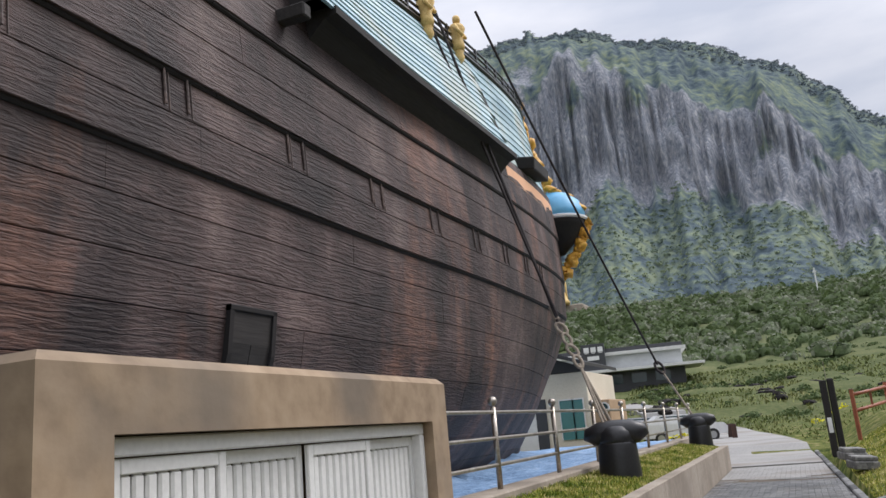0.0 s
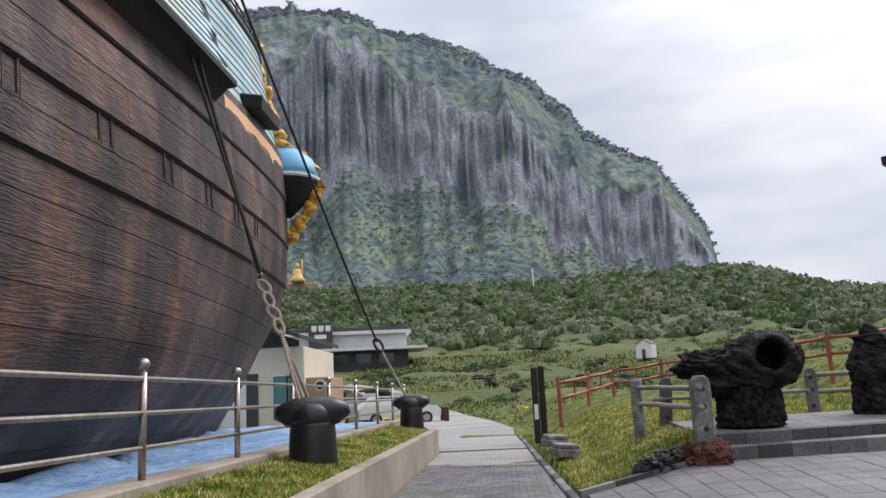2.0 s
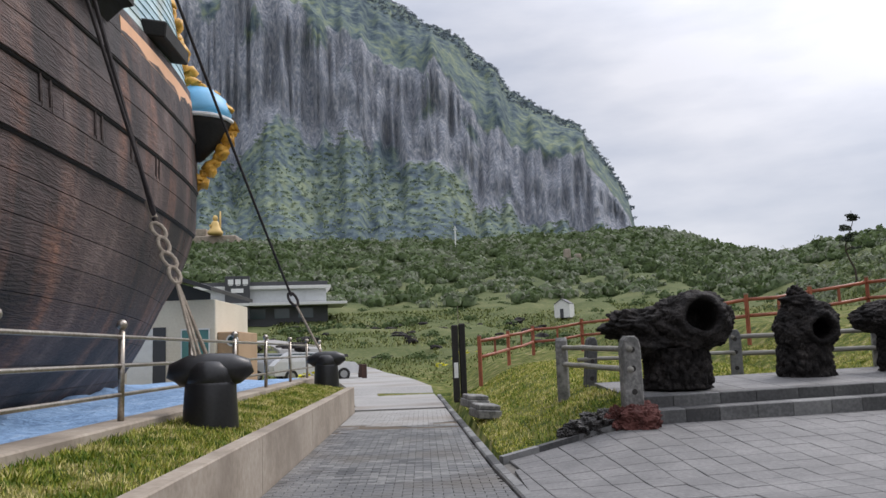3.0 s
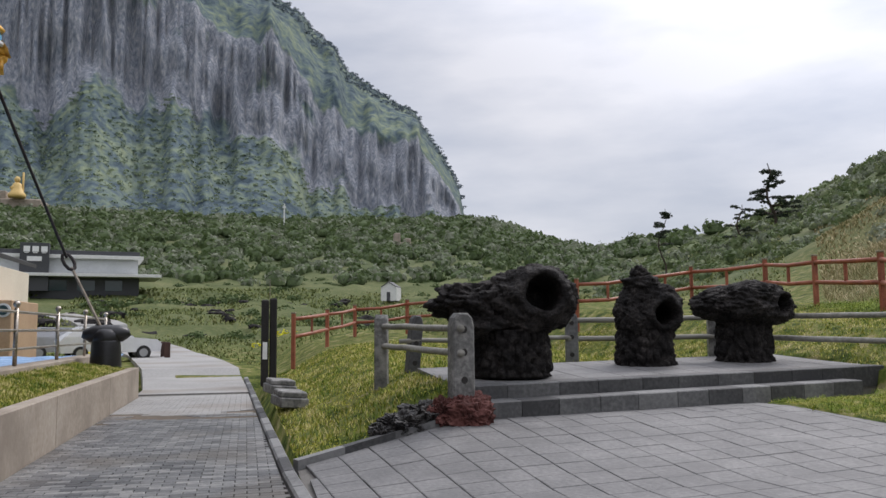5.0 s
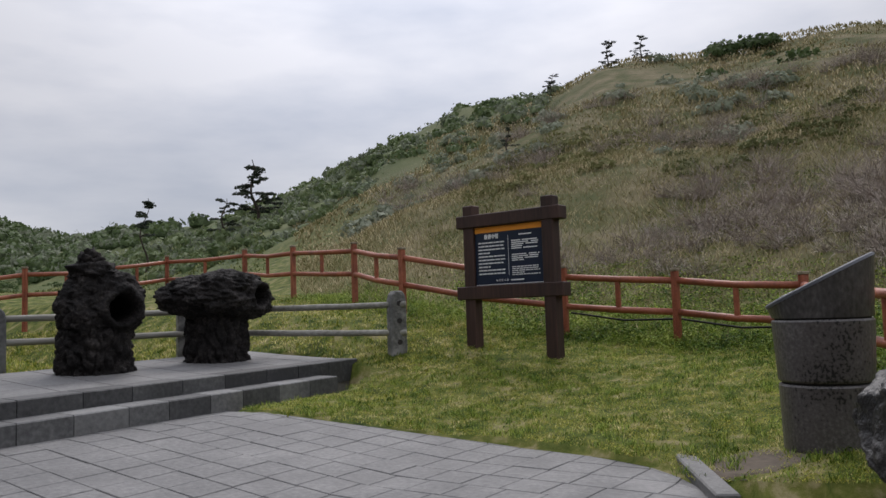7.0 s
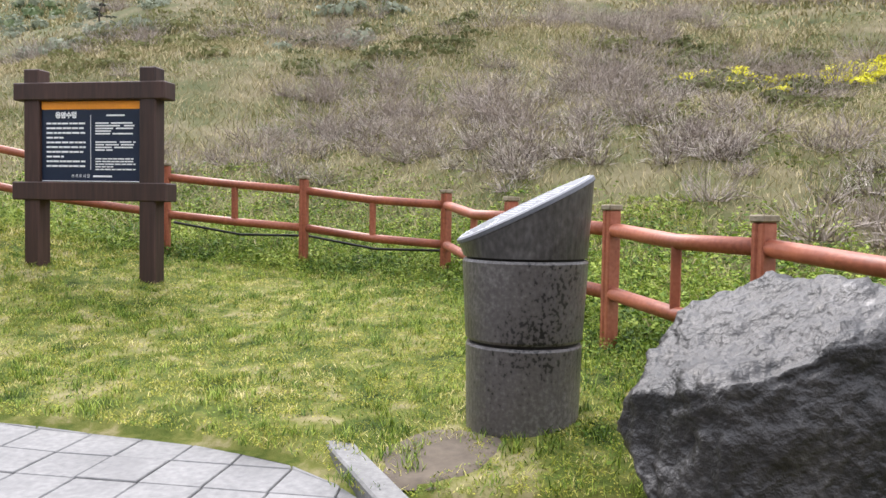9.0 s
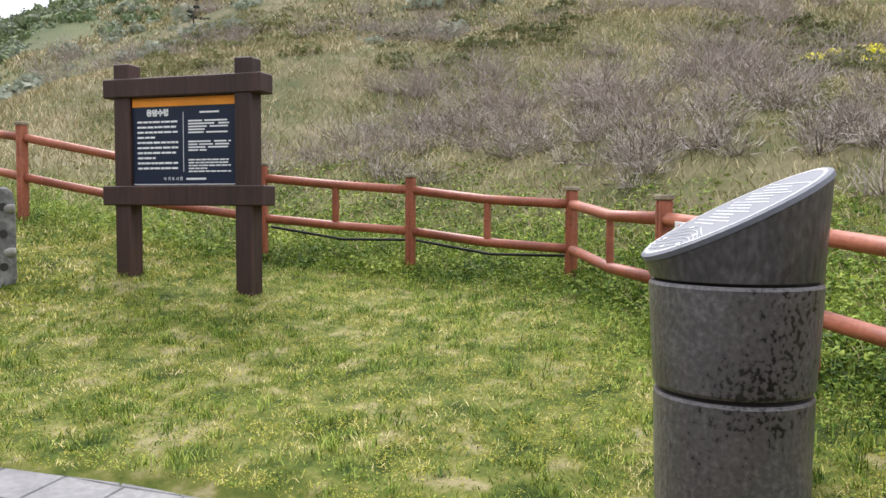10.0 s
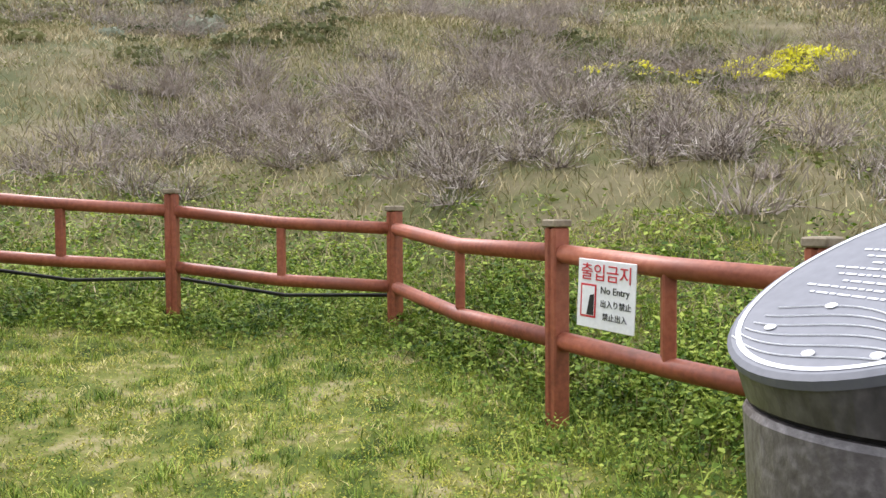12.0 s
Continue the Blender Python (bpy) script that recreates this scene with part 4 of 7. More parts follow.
part("shelf_beam", Shape().box((lo.x - 0.5, 7.2, lo.z - 0.42), (lo.x + 0.02, 7.36, lo.z - 0.24), 0.02), M["black_wood"], ship)
NB = 13
for r_ in range(NB):
    y = 7.6
    while y < 26.3:
        y2 = min(26.4, y + 2.7 + rng.random() * 1.6)
        if 26.4 - y2 < 0.8:
            y2 = 26.4
        v, seg = [], 4
        for i in range(seg + 1):
            yy = y + 0.004 + (y2 - y - 0.008) * i / seg
            a, b = blue_low(yy), blue_high(yy)
            p, q = a.lerp(b, r_ / NB), a.lerp(b, (r_ + 1.06) / NB)
            v += [p + Vector((0.030, 0, 0)), q + Vector((0.004, 0, 0)), q + Vector((-0.02, 0, 0)), p + Vector((-0.02, 0, 0))]
        f = [(i * 4 + j, (i + 1) * 4 + j, (i + 1) * 4 + (j + 1) % 4, i * 4 + (j + 1) % 4) for i in range(seg) for j in range(4)]
        part("blue_plank", Shape().add(v, f + [(0, 1, 2, 3), (seg * 4 + 3, seg * 4 + 2, seg * 4 + 1, seg * 4)]), M["blue_plank"], ship)
        y = y2
# deck closing behind the planking, and the inner skin
v = []
for i in range(20):
    y = 7.6 + 18.8 * i / 19
    a, b = blue_low(y), blue_high(y)
    v += [(a.x - 0.04, y, a.z), (b.x - 0.05, y, b.z), (2 * XC - b.x, y, b.z), (2 * XC - a.x, y, a.z)]
f = [(i * 4 + j, (i + 1) * 4 + j, (i + 1) * 4 + j + 1, i * 4 + j + 1) for i in range(19) for j in range(3)]
part("upper_hull", Shape().add(v, f + [(0, 1, 2, 3), (79, 78, 77, 76)]), M["hull_dark"], ship)
rail_s = Shape()
for dz in (0.16, 0.30, 0.44):
    rail_s.tube([blue_high(7.6 + 18.6 * i / 24) + Vector((0, 0, dz)) for i in range(25)], 0.028, 6)
part("deck_rail", rail_s, M["black"], ship, "black painted triple deck rail")
for i in range(17):
    p = blue_high(8.0 + 1.12 * i)
    part("rail_post", Shape().box((p.x - 0.03, p.y - 0.03, p.z - 0.05), (p.x + 0.03, p.y + 0.03, p.z + 0.47), 0.005), M["black"], ship)
trim = Shape()
trim.tube([blue_high(7.6 + 18.6 * i / 24) + Vector((0.03, 0, 0.02)) for i in range(25)], 0.05, 6)
part("cap_rail", trim, M["black"], ship)


def carved_figure(p, h):
    """A plain carved figure on a bracket, one mesh."""
    s = Shape()
    s.lathe([(0.03, 0), (0.10, 0.08), (0.13, 0.16), (0.10, 0.25), (0.13, 0.32)], (0, 0, 0), 10)
    s.lathe([(0.13, 0.30), (0.15, 0.45), (0.12, 0.58), (0.15, 0.72), (0.19, 0.84), (0.15, 0.92), (0.06, 0.97)], (0, 0, 0), 12)
    s.blob((0.01, 0, 1.06), (0.095, 0.09, 0.12), 0.1, 2, 1.0)
    s.tube([(0.02, 0.17, 0.86), (0.10, 0.20, 0.70), (0.16, 0.08, 0.62)], [0.05, 0.045, 0.04], 7)
    s.tube([(0.02, -0.17, 0.86), (0.10, -0.20, 0.70), (0.16, -0.08, 0.62)], [0.05, 0.045, 0.04], 7)
    s.v = [(p[0] + x * h / 1.16, p[1] + y * h / 1.16, p[2] + z * h / 1.16) for x, y, z in s.v]
    return s


for y in (10.6, 13.1, 15.0):
    p = blue_high(y)
    part("carved_figure", carved_figure((p.x + 0.14, y, p.z - 0.42), 1.12), M["gold_pale"], ship, "weathered gold carved figure", smooth=True)

# stern: gold corner column, dark box, quarter gallery
def scroll(pts, rad, seed):
    """A carved garland: one bar that swells and narrows bead by bead, with a rough skin."""
    line, wide = [], []
    n = len(pts)
    for i in range(n - 1):
        a, b = Vector(pts[i]), Vector(pts[i + 1])
        for q in range(16):
            c = a.lerp(b, q / 16)
            side = 0.35 * rad * math.sin(q * 0.8 + i * 2 + seed)
            line.append((c.x + side, c.y + 0.4 * side, c.z))
            wide.append(rad * (0.45 + 0.62 * abs(math.sin(math.pi * q / 4 + seed))) * (0.85 + 0.3 * math.sin(q * 0.45 + i + seed)))
    s = Shape().tube(line, wide, 12)
    s.v = [tuple(Vector(p) + 0.22 * rad * Vector(noise.noise_vector(Vector(p) * (2.2 / rad)))) for p in s.v]
    return s


part("corner_column", scroll([(-7.55, 26.9, 13.1), (-7.35, 26.9, 12.2), (-7.15, 26.9, 11.3), (-6.95, 26.9, 10.5), (-6.72, 26.9, 9.6)], 0.24, 1.0), M["gold"], ship, "carved gold corner column", smooth=True)
part("stern_hood", Shape().box((-0.42, -1.75, -0.16), (0.40, 1.75, 0.16), 0.03, pose(-5.55, 20.5, 8.42, 11, 6, 10)), M["black_wood"], ship, "black hood above the gallery")
v = []
for i in range(6):
    y = 16.5 + 9.3 * i / 5
    a = blue_low(y)
    v += [(a.x + 0.16, y, a.z - 0.42), (a.x + 0.12, y, a.z + 0.06), (a.x - 0.1, y, a.z + 0.06), (a.x - 0.1, y, a.z - 0.42)]
f = [(i * 4 + j, (i + 1) * 4 + j, (i + 1) * 4 + (j + 1) % 4, i * 4 + (j + 1) % 4) for i in range(5) for j in range(4)]
part("salmon_band", Shape().add(v, f + [(0, 1, 2, 3), (23, 22, 21, 20)]), M["salmon"], ship, "faded salmon band below the planking")
gal = part("quarter_gallery", Shape().lathe([(0.12, 0), (0.45, 0.35), (0.72, 0.75), (0.80, 0.92)], (0, 0, 0), 20), M["black_wood"], ship, "bulging gallery, dark below and bright blue above", smooth=True)
gal.location = (-6.35, 26.4, 7.2)
gal.scale = (1.25, 1.25, 1.2)
part("gallery_roof", Shape().lathe([(0.80, 0.98), (0.78, 1.2), (0.66, 1.5), (0.42, 1.72), (0.15, 1.85), (0.02, 1.88)], (0, 0, 0), 20), M["blue"], gal, "bright blue gallery roof", smooth=True)
part("gallery_band", Shape().lathe([(0.81, 0.90), (0.85, 0.93), (0.85, 0.98), (0.81, 1.0)], (0, 0, 0), 20), M["white"], gal)
part("gallery_scroll", scroll([(0.78, 0.15, 0.9), (0.7, 0.1, 0.5), (0.45, 0.05, 0.05), (0.15, 0, -0.35), (-0.05, 0, -0.75)], 0.17, 2.0), M["gold"], gal, smooth=True)
part("gallery_scroll", scroll([(-0.35, -0.72, 0.85), (-0.3, -0.62, 0.4), (-0.2, -0.45, 0.05)], 0.15, 4.0), M["gold"], gal, smooth=True)
part("roof_scroll", scroll([(-0.5, -0.35, 1.9), (0.0, -0.3, 1.9), (0.45, -0.1, 1.55), (0.75, 0.0, 1.2)], 0.11, 6.0), M["gold"], gal, smooth=True)

# ---- quay side: sea floor, planter, booth, rails ----
def sea_floor():
    n, m = 60, 90
    v = []
    for i in range(n + 1):
        for j in range(m + 1):
            x, y = -15 + 11.75 * i / n, 3.0 + 30 * j / m
            gap = (XC + float(hull_half(min(y, 27), 0.8))) - x if y < 27 else 9
            wave = 0.05 * math.sin(y * 2.1 + x * 1.3) + 0.05 * noise.noise((x * 1.5, y * 1.1, 0))
            crest = 0.22 * math.exp(-((gap + 0.25) / 0.35) ** 2) * (0.6 + 0.5 * noise.noise((y * 1.3, 0, 5)))
            v.append((x, y, 0.74 + wave + crest))
    f = [(i * (m + 1) + j, (i + 1) * (m + 1) + j, (i + 1) * (m + 1) + j + 1, i * (m + 1) + j + 1) for i in range(n) for j in range(m)]
    return Shape().add(v, f)


solid("sea_floor", sea_floor(), M["sea"], "blue painted cement modelled as waves round the hull", "floor", kind="structure", smooth=True)
WX = -1.88
wall = thing("retaining_wall", "low stained concrete wall edging the planted strip", "wall", kind="structure")
yy = 4.1
for k, y1 in enumerate((8.6, 12.8, 17.0, 21.2, 25.2)):
    part("wall_panel", Shape().box((WX - 0.2, yy + 0.004, -0.2), (WX, y1 - 0.004, 0.67), 0.012), M["concrete"], wall)
    yy = y1
part("wall_panel", Shape().box((-3.4, 25.0, -0.2), (WX - 0.2, 25.2, 0.66), 0.012), M["concrete"], wall)
solid("rail_plinth", Shape().box((-3.62, 3.6, 0.2), (-3.18, 31.5, 0.9), 0.02), M["concrete"], "long concrete plinth under the steel railing", "plinth", kind="structure")
v, f = [], []
for j in range(64):
    y = 3.6 + 21.5 * j / 63
    for i in range(7):
        x = -3.2 + (WX - 0.19 + 3.2) * i / 6
        v.append((x, y, 0.80 - 0.17 * i / 6 + 0.02 * noise.noise((x * 3, y * 2, 0))))
f = [(j * 7 + i, j * 7 + i + 1, (j + 1) * 7 + i + 1, (j + 1) * 7 + i) for j in range(63) for i in range(6)]
strip = solid("planted_strip", Shape().add(v, f), M["ground"], "strip of short rough grass between wall and railing", "lawn", kind="structure", smooth=True)

booth = thing("meter_booth", "low ochre cement booth with white louvred sliding doors", "booth")
bx0, bx1, by0, by1, bt = -3.0, -1.6, 1.5, 4.07, 1.88
s = Shape()
s.prism([(bx0, by0), (bx1, by0), (bx1, by1), (bx0, by1)], 1.66, bt - 0.03)
s.add([(bx0, by0, bt - 0.03), (bx1, by0, bt - 0.03), (bx1, by1, bt - 0.03), (bx0, by1, bt - 0.03), (bx0 + 0.03, by0 + 0.03, bt), (bx1 - 0.03, by0 + 0.03, bt), (bx1 - 0.03, by1 - 0.03, bt), (bx0 + 0.03, by1 - 0.03, bt)], [(0, 1, 5, 4), (1, 2, 6, 5), (2, 3, 7, 6), (3, 0, 4, 7), (4, 5, 6, 7)])
part("booth_roof", s, M["booth"], booth, "thick cement roof slab")
part("booth_wall", Shape().box((bx0, by0, -0.1), (bx1, 1.76, 1.66)), M["booth"], booth)
part("booth_wall", Shape().box((bx0, 3.88, -0.1), (bx1, by1, 1.66)), M["booth"], booth)
part("booth_wall", Shape().box((bx0, 1.76, -0.1), (bx0 + 0.15, 3.88, 1.66)), M["booth"], booth)
part("booth_sill", Shape().box((bx0 + 0.15, 1.76, -0.1), (bx1, 3.88, 0.35)), M["booth"], booth)
part("door_frame", Shape().box((bx1 - 0.16, 1.765, 1.60), (bx1 - 0.05, 3.875, 1.655), 0.006).box((bx1 - 0.16, 1.765, 0.352), (bx1 - 0.05, 3.875, 0.40), 0.006).box((bx1 - 0.16, 1.765, 0.40), (bx1 - 0.05, 1.81, 1.60), 0.006).box((bx1 - 0.16, 3.83, 0.40), (bx1 - 0.05, 3.875, 1.60), 0.006), M["white_metal"], booth)
for k in range(4):
    a = 1.815 + 0.505 * k
    dx = -0.10 if k % 2 else -0.07
    d = part("sliding_door", Shape().box((bx1 + dx - 0.02, a, 0.41), (bx1 + dx, a + 0.04, 1.595), 0.004).box((bx1 + dx - 0.02, a + 0.47, 0.41), (bx1 + dx, a + 0.51, 1.595), 0.004).box((bx1 + dx - 0.02, a + 0.04, 1.55), (bx1 + dx, a + 0.47, 1.595), 0.004), M["white_metal"], booth)
    for q in range(8):
        part("slat", Shape().box((bx1 + dx - 0.03, a + 0.045 + 0.0535 * q, 0.41), (bx1 + dx - 0.008, a + 0.091 + 0.0535 * q, 1.55), 0.008), M["white_metal"], d)

# steel railing
RX = -3.4
RAIL_Y = [4.45, 7.15, 9.85, 12.6, 15.35, 18.1, 21.0, 24.2, 27.2, 30.2]
railing = thing("railing", "weathered stainless steel railing with ball-topped posts", "railing")
for y in RAIL_Y:
    p = part("rail_post", Shape().tube([(RX, y, 0.88), (RX, y, 1.89)], 0.036, 12), M["steel"], railing, smooth=True)
    part("post_ball", Shape().blob((RX, y, 1.965), (0.062, 0.062, 0.062), 0, 2).tube([(RX, y, 1.87), (RX, y, 1.92)], 0.022, 8), M["steel"], p, smooth=True)
for a, b in zip(RAIL_Y, RAIL_Y[1:]):
    for z in (1.83, 1.51, 1.19):
        part("rail_bar", Shape().tube([(RX, a + 0.03, z), (RX, b - 0.03, z)], 0.024, 10, False), M["steel"], railing, smooth=True)
ch = Shape()
for k in range(22):
    z = 1.80 - 0.036 * k
    o = (0.014, 0) if k % 2 else (0, 0.014)
    ring = [(RX + 0.06 + 0.012 * math.cos(q * math.pi / 3) * (k % 2), 7.15 + 0.012 * math.cos(q * math.pi / 3) * (1 - k % 2), z + 0.026 * math.sin(q * math.pi / 3)) for q in range(7)]
    ch.tube(ring, 0.005, 4, False)
solid("yellow_chain", ch, plain("yellow_plastic", (0.75, 0.55, 0.02), 0.5), "yellow plastic chain hanging on a railing post", "chain")


def bollard(at, turn):
    b = thing("mooring_bollard", "black cast mooring bollard with a drooping horn head", "bollard", "mooring bollards", at=at)
    part("bollard_post", Shape().lathe([(0.345, -0.1), (0.34, 0.02), (0.325, 0.30), (0.31, 0.52), (0.29, 0.60)], (0, 0, 0), 28), M["black"], b, smooth=True)
    a = math.radians(turn)
    c, sn = math.cos(a), math.sin(a)
    pts = [(-0.46, 0.60), (-0.43, 0.66), (-0.25, 0.70), (0, 0.71), (0.25, 0.71), (0.42, 0.68), (0.47, 0.62)]
    part("horn_head", Shape().tube([(c * q, sn * q, z) for q, z in pts], [0.08, 0.155, 0.20, 0.21, 0.20, 0.16, 0.08], 18), M["black"], b, smooth=True)
    part("crown", Shape().lathe([(0.29, 0.50), (0.31, 0.60), (0.30, 0.72), (0.22, 0.81), (0.08, 0.84)], (0, 0, 0), 24), M["black"], b, smooth=True)
    return b


bollard((-2.68, 13.65, 0.70), 8)
bollard((-2.64, 25.5, 0.72), 0)


def sag(a, b, n=14, droop=0.0):
    a, b = Vector(a), Vector(b)
    return [a.lerp(b, i / n) - Vector((0, 0, droop * 4 * (i / n) * (1 - i / n))) for i in range(n + 1)]


def shackle(c, d, r):
    """A chain link: a ring round the line d."""
    d = Vector(d).normalized()
    o = d.orthogonal().normalized()
    return [Vector(c) + d * r * 1.7 * math.cos(q * math.pi / 5) + o * r * math.sin(q * math.pi / 5) for q in range(11)]


BOL1, KNOT1, UP1 = (-2.74, 13.65, 1.50), (-3.56, 14.2, 3.41), (-5.25, 13.9, 9.9)
mooring = thing("mooring_rope", "pale mooring ropes with shackles rising to dark rigging", "rope", "mooring ropes")
part("dark_rope", Shape().tube(sag(KNOT1, UP1), 0.03, 7).tube(sag(UP1, (-6.6, 13.4, 14.5)), 0.03, 7), M["rope_dark"], mooring)
part("dark_rope", Shape().tube(sag((KNOT1[0], KNOT1[1], KNOT1[2] + 0.1), (-5.3, 13.2, 9.9)), 0.026, 7).tube(sag((-5.3, 13.2, 9.9), (-6.7, 12.0, 14.5)), 0.026, 7), M["rope_dark"], mooring)
kd = Vector(BOL1) - Vector(KNOT1)
for q in range(4):
    part("shackle", Shape().tube(shackle(Vector(KNOT1) + kd * (0.07 + 0.11 * q), kd if q % 2 else (kd + Vector((0.8, 0.8, 0))), 0.075), 0.03, 7, False), M["rope"], mooring, smooth=True)
part("sleeve", Shape().tube([Vector(KNOT1) - kd * 0.02, Vector(KNOT1) - kd * 0.15], 0.05, 10), M["rope"], mooring)
low = Vector(KNOT1) + kd * 0.42
for dx, dy in ((-0.06, -0.12), (0.05, 0.1), (0.0, 0.22), (-0.02, -0.02)):
    part("pale_rope", Shape().tube(sag(low, (BOL1[0] + dx, BOL1[1] + dy, 1.45)), 0.024, 6), M["rope"], mooring)
BOL2, KNOT2, UP2 = (-2.72, 25.5, 1.50), (-3.62, 25.9, 3.2), (-5.55, 17.4, 11.7)
mooring2 = thing("mooring_rope", "single mooring rope with a shackle rising to dark rigging", "rope", "mooring ropes")
part("dark_rope", Shape().tube(sag(KNOT2, UP2, 14, 0.15), 0.034, 7), M["rope_dark"], mooring2)
kd = Vector(BOL2) - Vector(KNOT2)
part("shackle", Shape().tube(shackle(Vector(KNOT2) + kd * 0.06, kd, 0.13), 0.04, 7, False), M["rope_dark"], mooring2, smooth=True)
part("pale_rope", Shape().tube(sag(Vector(KNOT2) + kd * 0.14, BOL2), 0.035, 6), M["rope"], mooring2)

# ---- terrace with lava tree moulds ----
def lift(x):
    """The terrace rises a little towards its far end."""
    return 0.02 + 0.012 * (x - 3.0)


def front_y(x, back):
    return 15.2 + 0.155 * (x - 3.2) + back


steps = thing("terrace_steps", "two low steps of grey and black basalt blocks", "steps", kind="structure")
for lvl, (z0, z1, back, x0, x1, n) in enumerate([(0.2, 0.55, 0.0, 3.2, 9.5, 11), (0.4, 0.725, 0.42, 3.1, 10.4, 11)]):
    cuts = [x0 + (x1 - x0) * k / n + (0.12 * noise.noise((k * 2.3, lvl * 5, 0)) if 0 < k < n else 0) for k in range(n + 1)]
    for a, b in zip(cuts, cuts[1:]):
        s = Shape()
        u, w = lift(a), lift(b)
        pa, pb = front_y(a, back), front_y(b, back)
        d = 0.46 if lvl == 0 else 0.40
        s.add([(a + 0.004, pa, z0 + u), (b - 0.004, pb, z0 + w), (b - 0.004, pb + d, z0 + w), (a + 0.004, pa + d, z0 + u),
               (a + 0.004, pa, z1 - 0.012 + u), (b - 0.004, pb, z1 - 0.012 + w), (b - 0.004, pb + d, z1 - 0.002 + w), (a + 0.004, pa + d, z1 - 0.002 + u),
               (a + 0.012, pa + 0.012, z1 + u), (b - 0.012, pb + 0.012, z1 + w), (b - 0.012, pb + d, z1 + w), (a + 0.012, pa + d, z1 + u)],
              [(0, 1, 5, 4), (1, 2, 6, 5), (2, 3, 7, 6), (3, 0, 4, 7), (4, 5, 9, 8), (5, 6, 10, 9), (6, 7, 11, 10), (7, 4, 8, 11), (8, 9, 10, 11)])
        part("step_block", s, M["basalt"], steps)
terrace = thing("terrace_floor", "terrace floor of grey stone slabs", "floor", kind="structure")
part("terrace_bed", Shape().prism([(3.1, 15.65), (10.4, 16.75), (10.2, 19.2), (3.1, 18.2)], 0.3, 0.70), M["bed"], terrace)
for i in range(11):
    for j in range(4):
        xa = 3.1 + 0.66 * i
        ya = front_y(xa, 0.825) + 0.6 * j
        s = Shape()
        q = [(xa + 0.005, ya + 0.005), (xa + 0.65, ya + 0.102), (xa + 0.65, ya + 0.69), (xa + 0.005, ya + 0.595)]
        s.prism(q, 0.66, 0.722 + 0.004 * noise.noise((i, j, 0)))
        s.v = [(a, b, c + lift(a) + 0.045 * max(0.0, b - front_y(a, 0.82))) for a, b, c in s.v]
        part("slab", s, M["paver"], terrace)


def mould(base, size, mouth, mr, seed, mouth_dir, pedestal, square=3.2):
    """A lava tree mould: a lumpy barrel of a trunk cast with a thick-lipped mouth, on a rubble pedestal."""
    (px, py, pz), (pw, pd, ph) = pedestal
    bm = bmesh.new()
    bmesh.ops.create_icosphere(bm, subdivisions=6, radius=1.0)
    c, d, mo = Vector(base), Vector(mouth_dir).normalized(), Vector(mouth)
    for p in bm.verts:
        q = p.co * 1.3 + Vector((seed, -seed, seed * 0.7))
        a = abs(p.co.dot(d))
        r = math.sqrt(max(0.0, 1 - a * a))
        s = (a ** square + r ** square) ** (-1 / square)
        s *= 0.95 + 0.17 * noise.noise(q) + 0.10 * noise.noise(q * 2.6) - 0.12 * abs(noise.noise(q * 4.5)) + 0.05 * noise.noise(q * 9) - 0.05 * abs(noise.noise(q * 17)) + 0.03
        p.co = c + Vector([p.co[i] * size[i] * s for i in range(3)])
    # the hollow and its lip
    for p in bm.verts:
        rel = p.co - mo
        along = rel.dot(d)
        if along < -0.5:
            continue
        off = (rel - d * along).length
        k = off / (mr * (1 + 0.16 * noise.noise(rel * 4 + Vector((seed, 0, 0)))))
        if k < 1:
            p.co -= d * (along + 0.7 * (1 - k ** 6))
        elif k < 1.7:
            f_ = 1 - (k - 1) / 0.7
            p.co += d * (0.055 * math.sin(math.pi * f_) - along * 0.85 * f_)
    bm.verts.index_update()
    s = Shape().add([p.co[:] for p in bm.verts], [[q.index for q in f.verts] for f in bm.faces])
    bm.free()
    ped_v = Shape()
    bm = bmesh.new()
    bmesh.ops.create_cone(bm, cap_ends=True, segments=12, radius1=1.0, radius2=0.93, depth=1.0)
    bmesh.ops.subdivide_edges(bm, edges=bm.edges[:], cuts=15, use_grid_fill=True)
    for p in bm.verts:
        q = p.co * 3.1 + Vector((seed * 3, 1, 2))
        cell = noise.voronoi(q * 1.2)[0]
        r = 1.0 - 0.16 * max(0.0, 0.22 - (cell[1] - cell[0])) / 0.22 + 0.08 * noise.noise(q * 2.2)
        p.co = Vector((px + p.co.x * pw * r, py + p.co.y * pd * r, pz + (p.co.z + 0.5) * ph))
    bm.verts.index_update()
    ped_v.add([p.co[:] for p in bm.verts], [[q.index for q in f.verts] for f in bm.faces])
    bm.free()
    return s, ped_v


def tree_mould(label, *args):
    t = thing("lava_tree_mould", label, "rock exhibit", "lava tree moulds")
    body, ped = mould(*args)
    part("hollow_trunk_cast", body, M["lava"], t, smooth=True)
    part("pedestal", ped, M["lava"], t, "rough rubble pedestal", smooth=True)
    return t


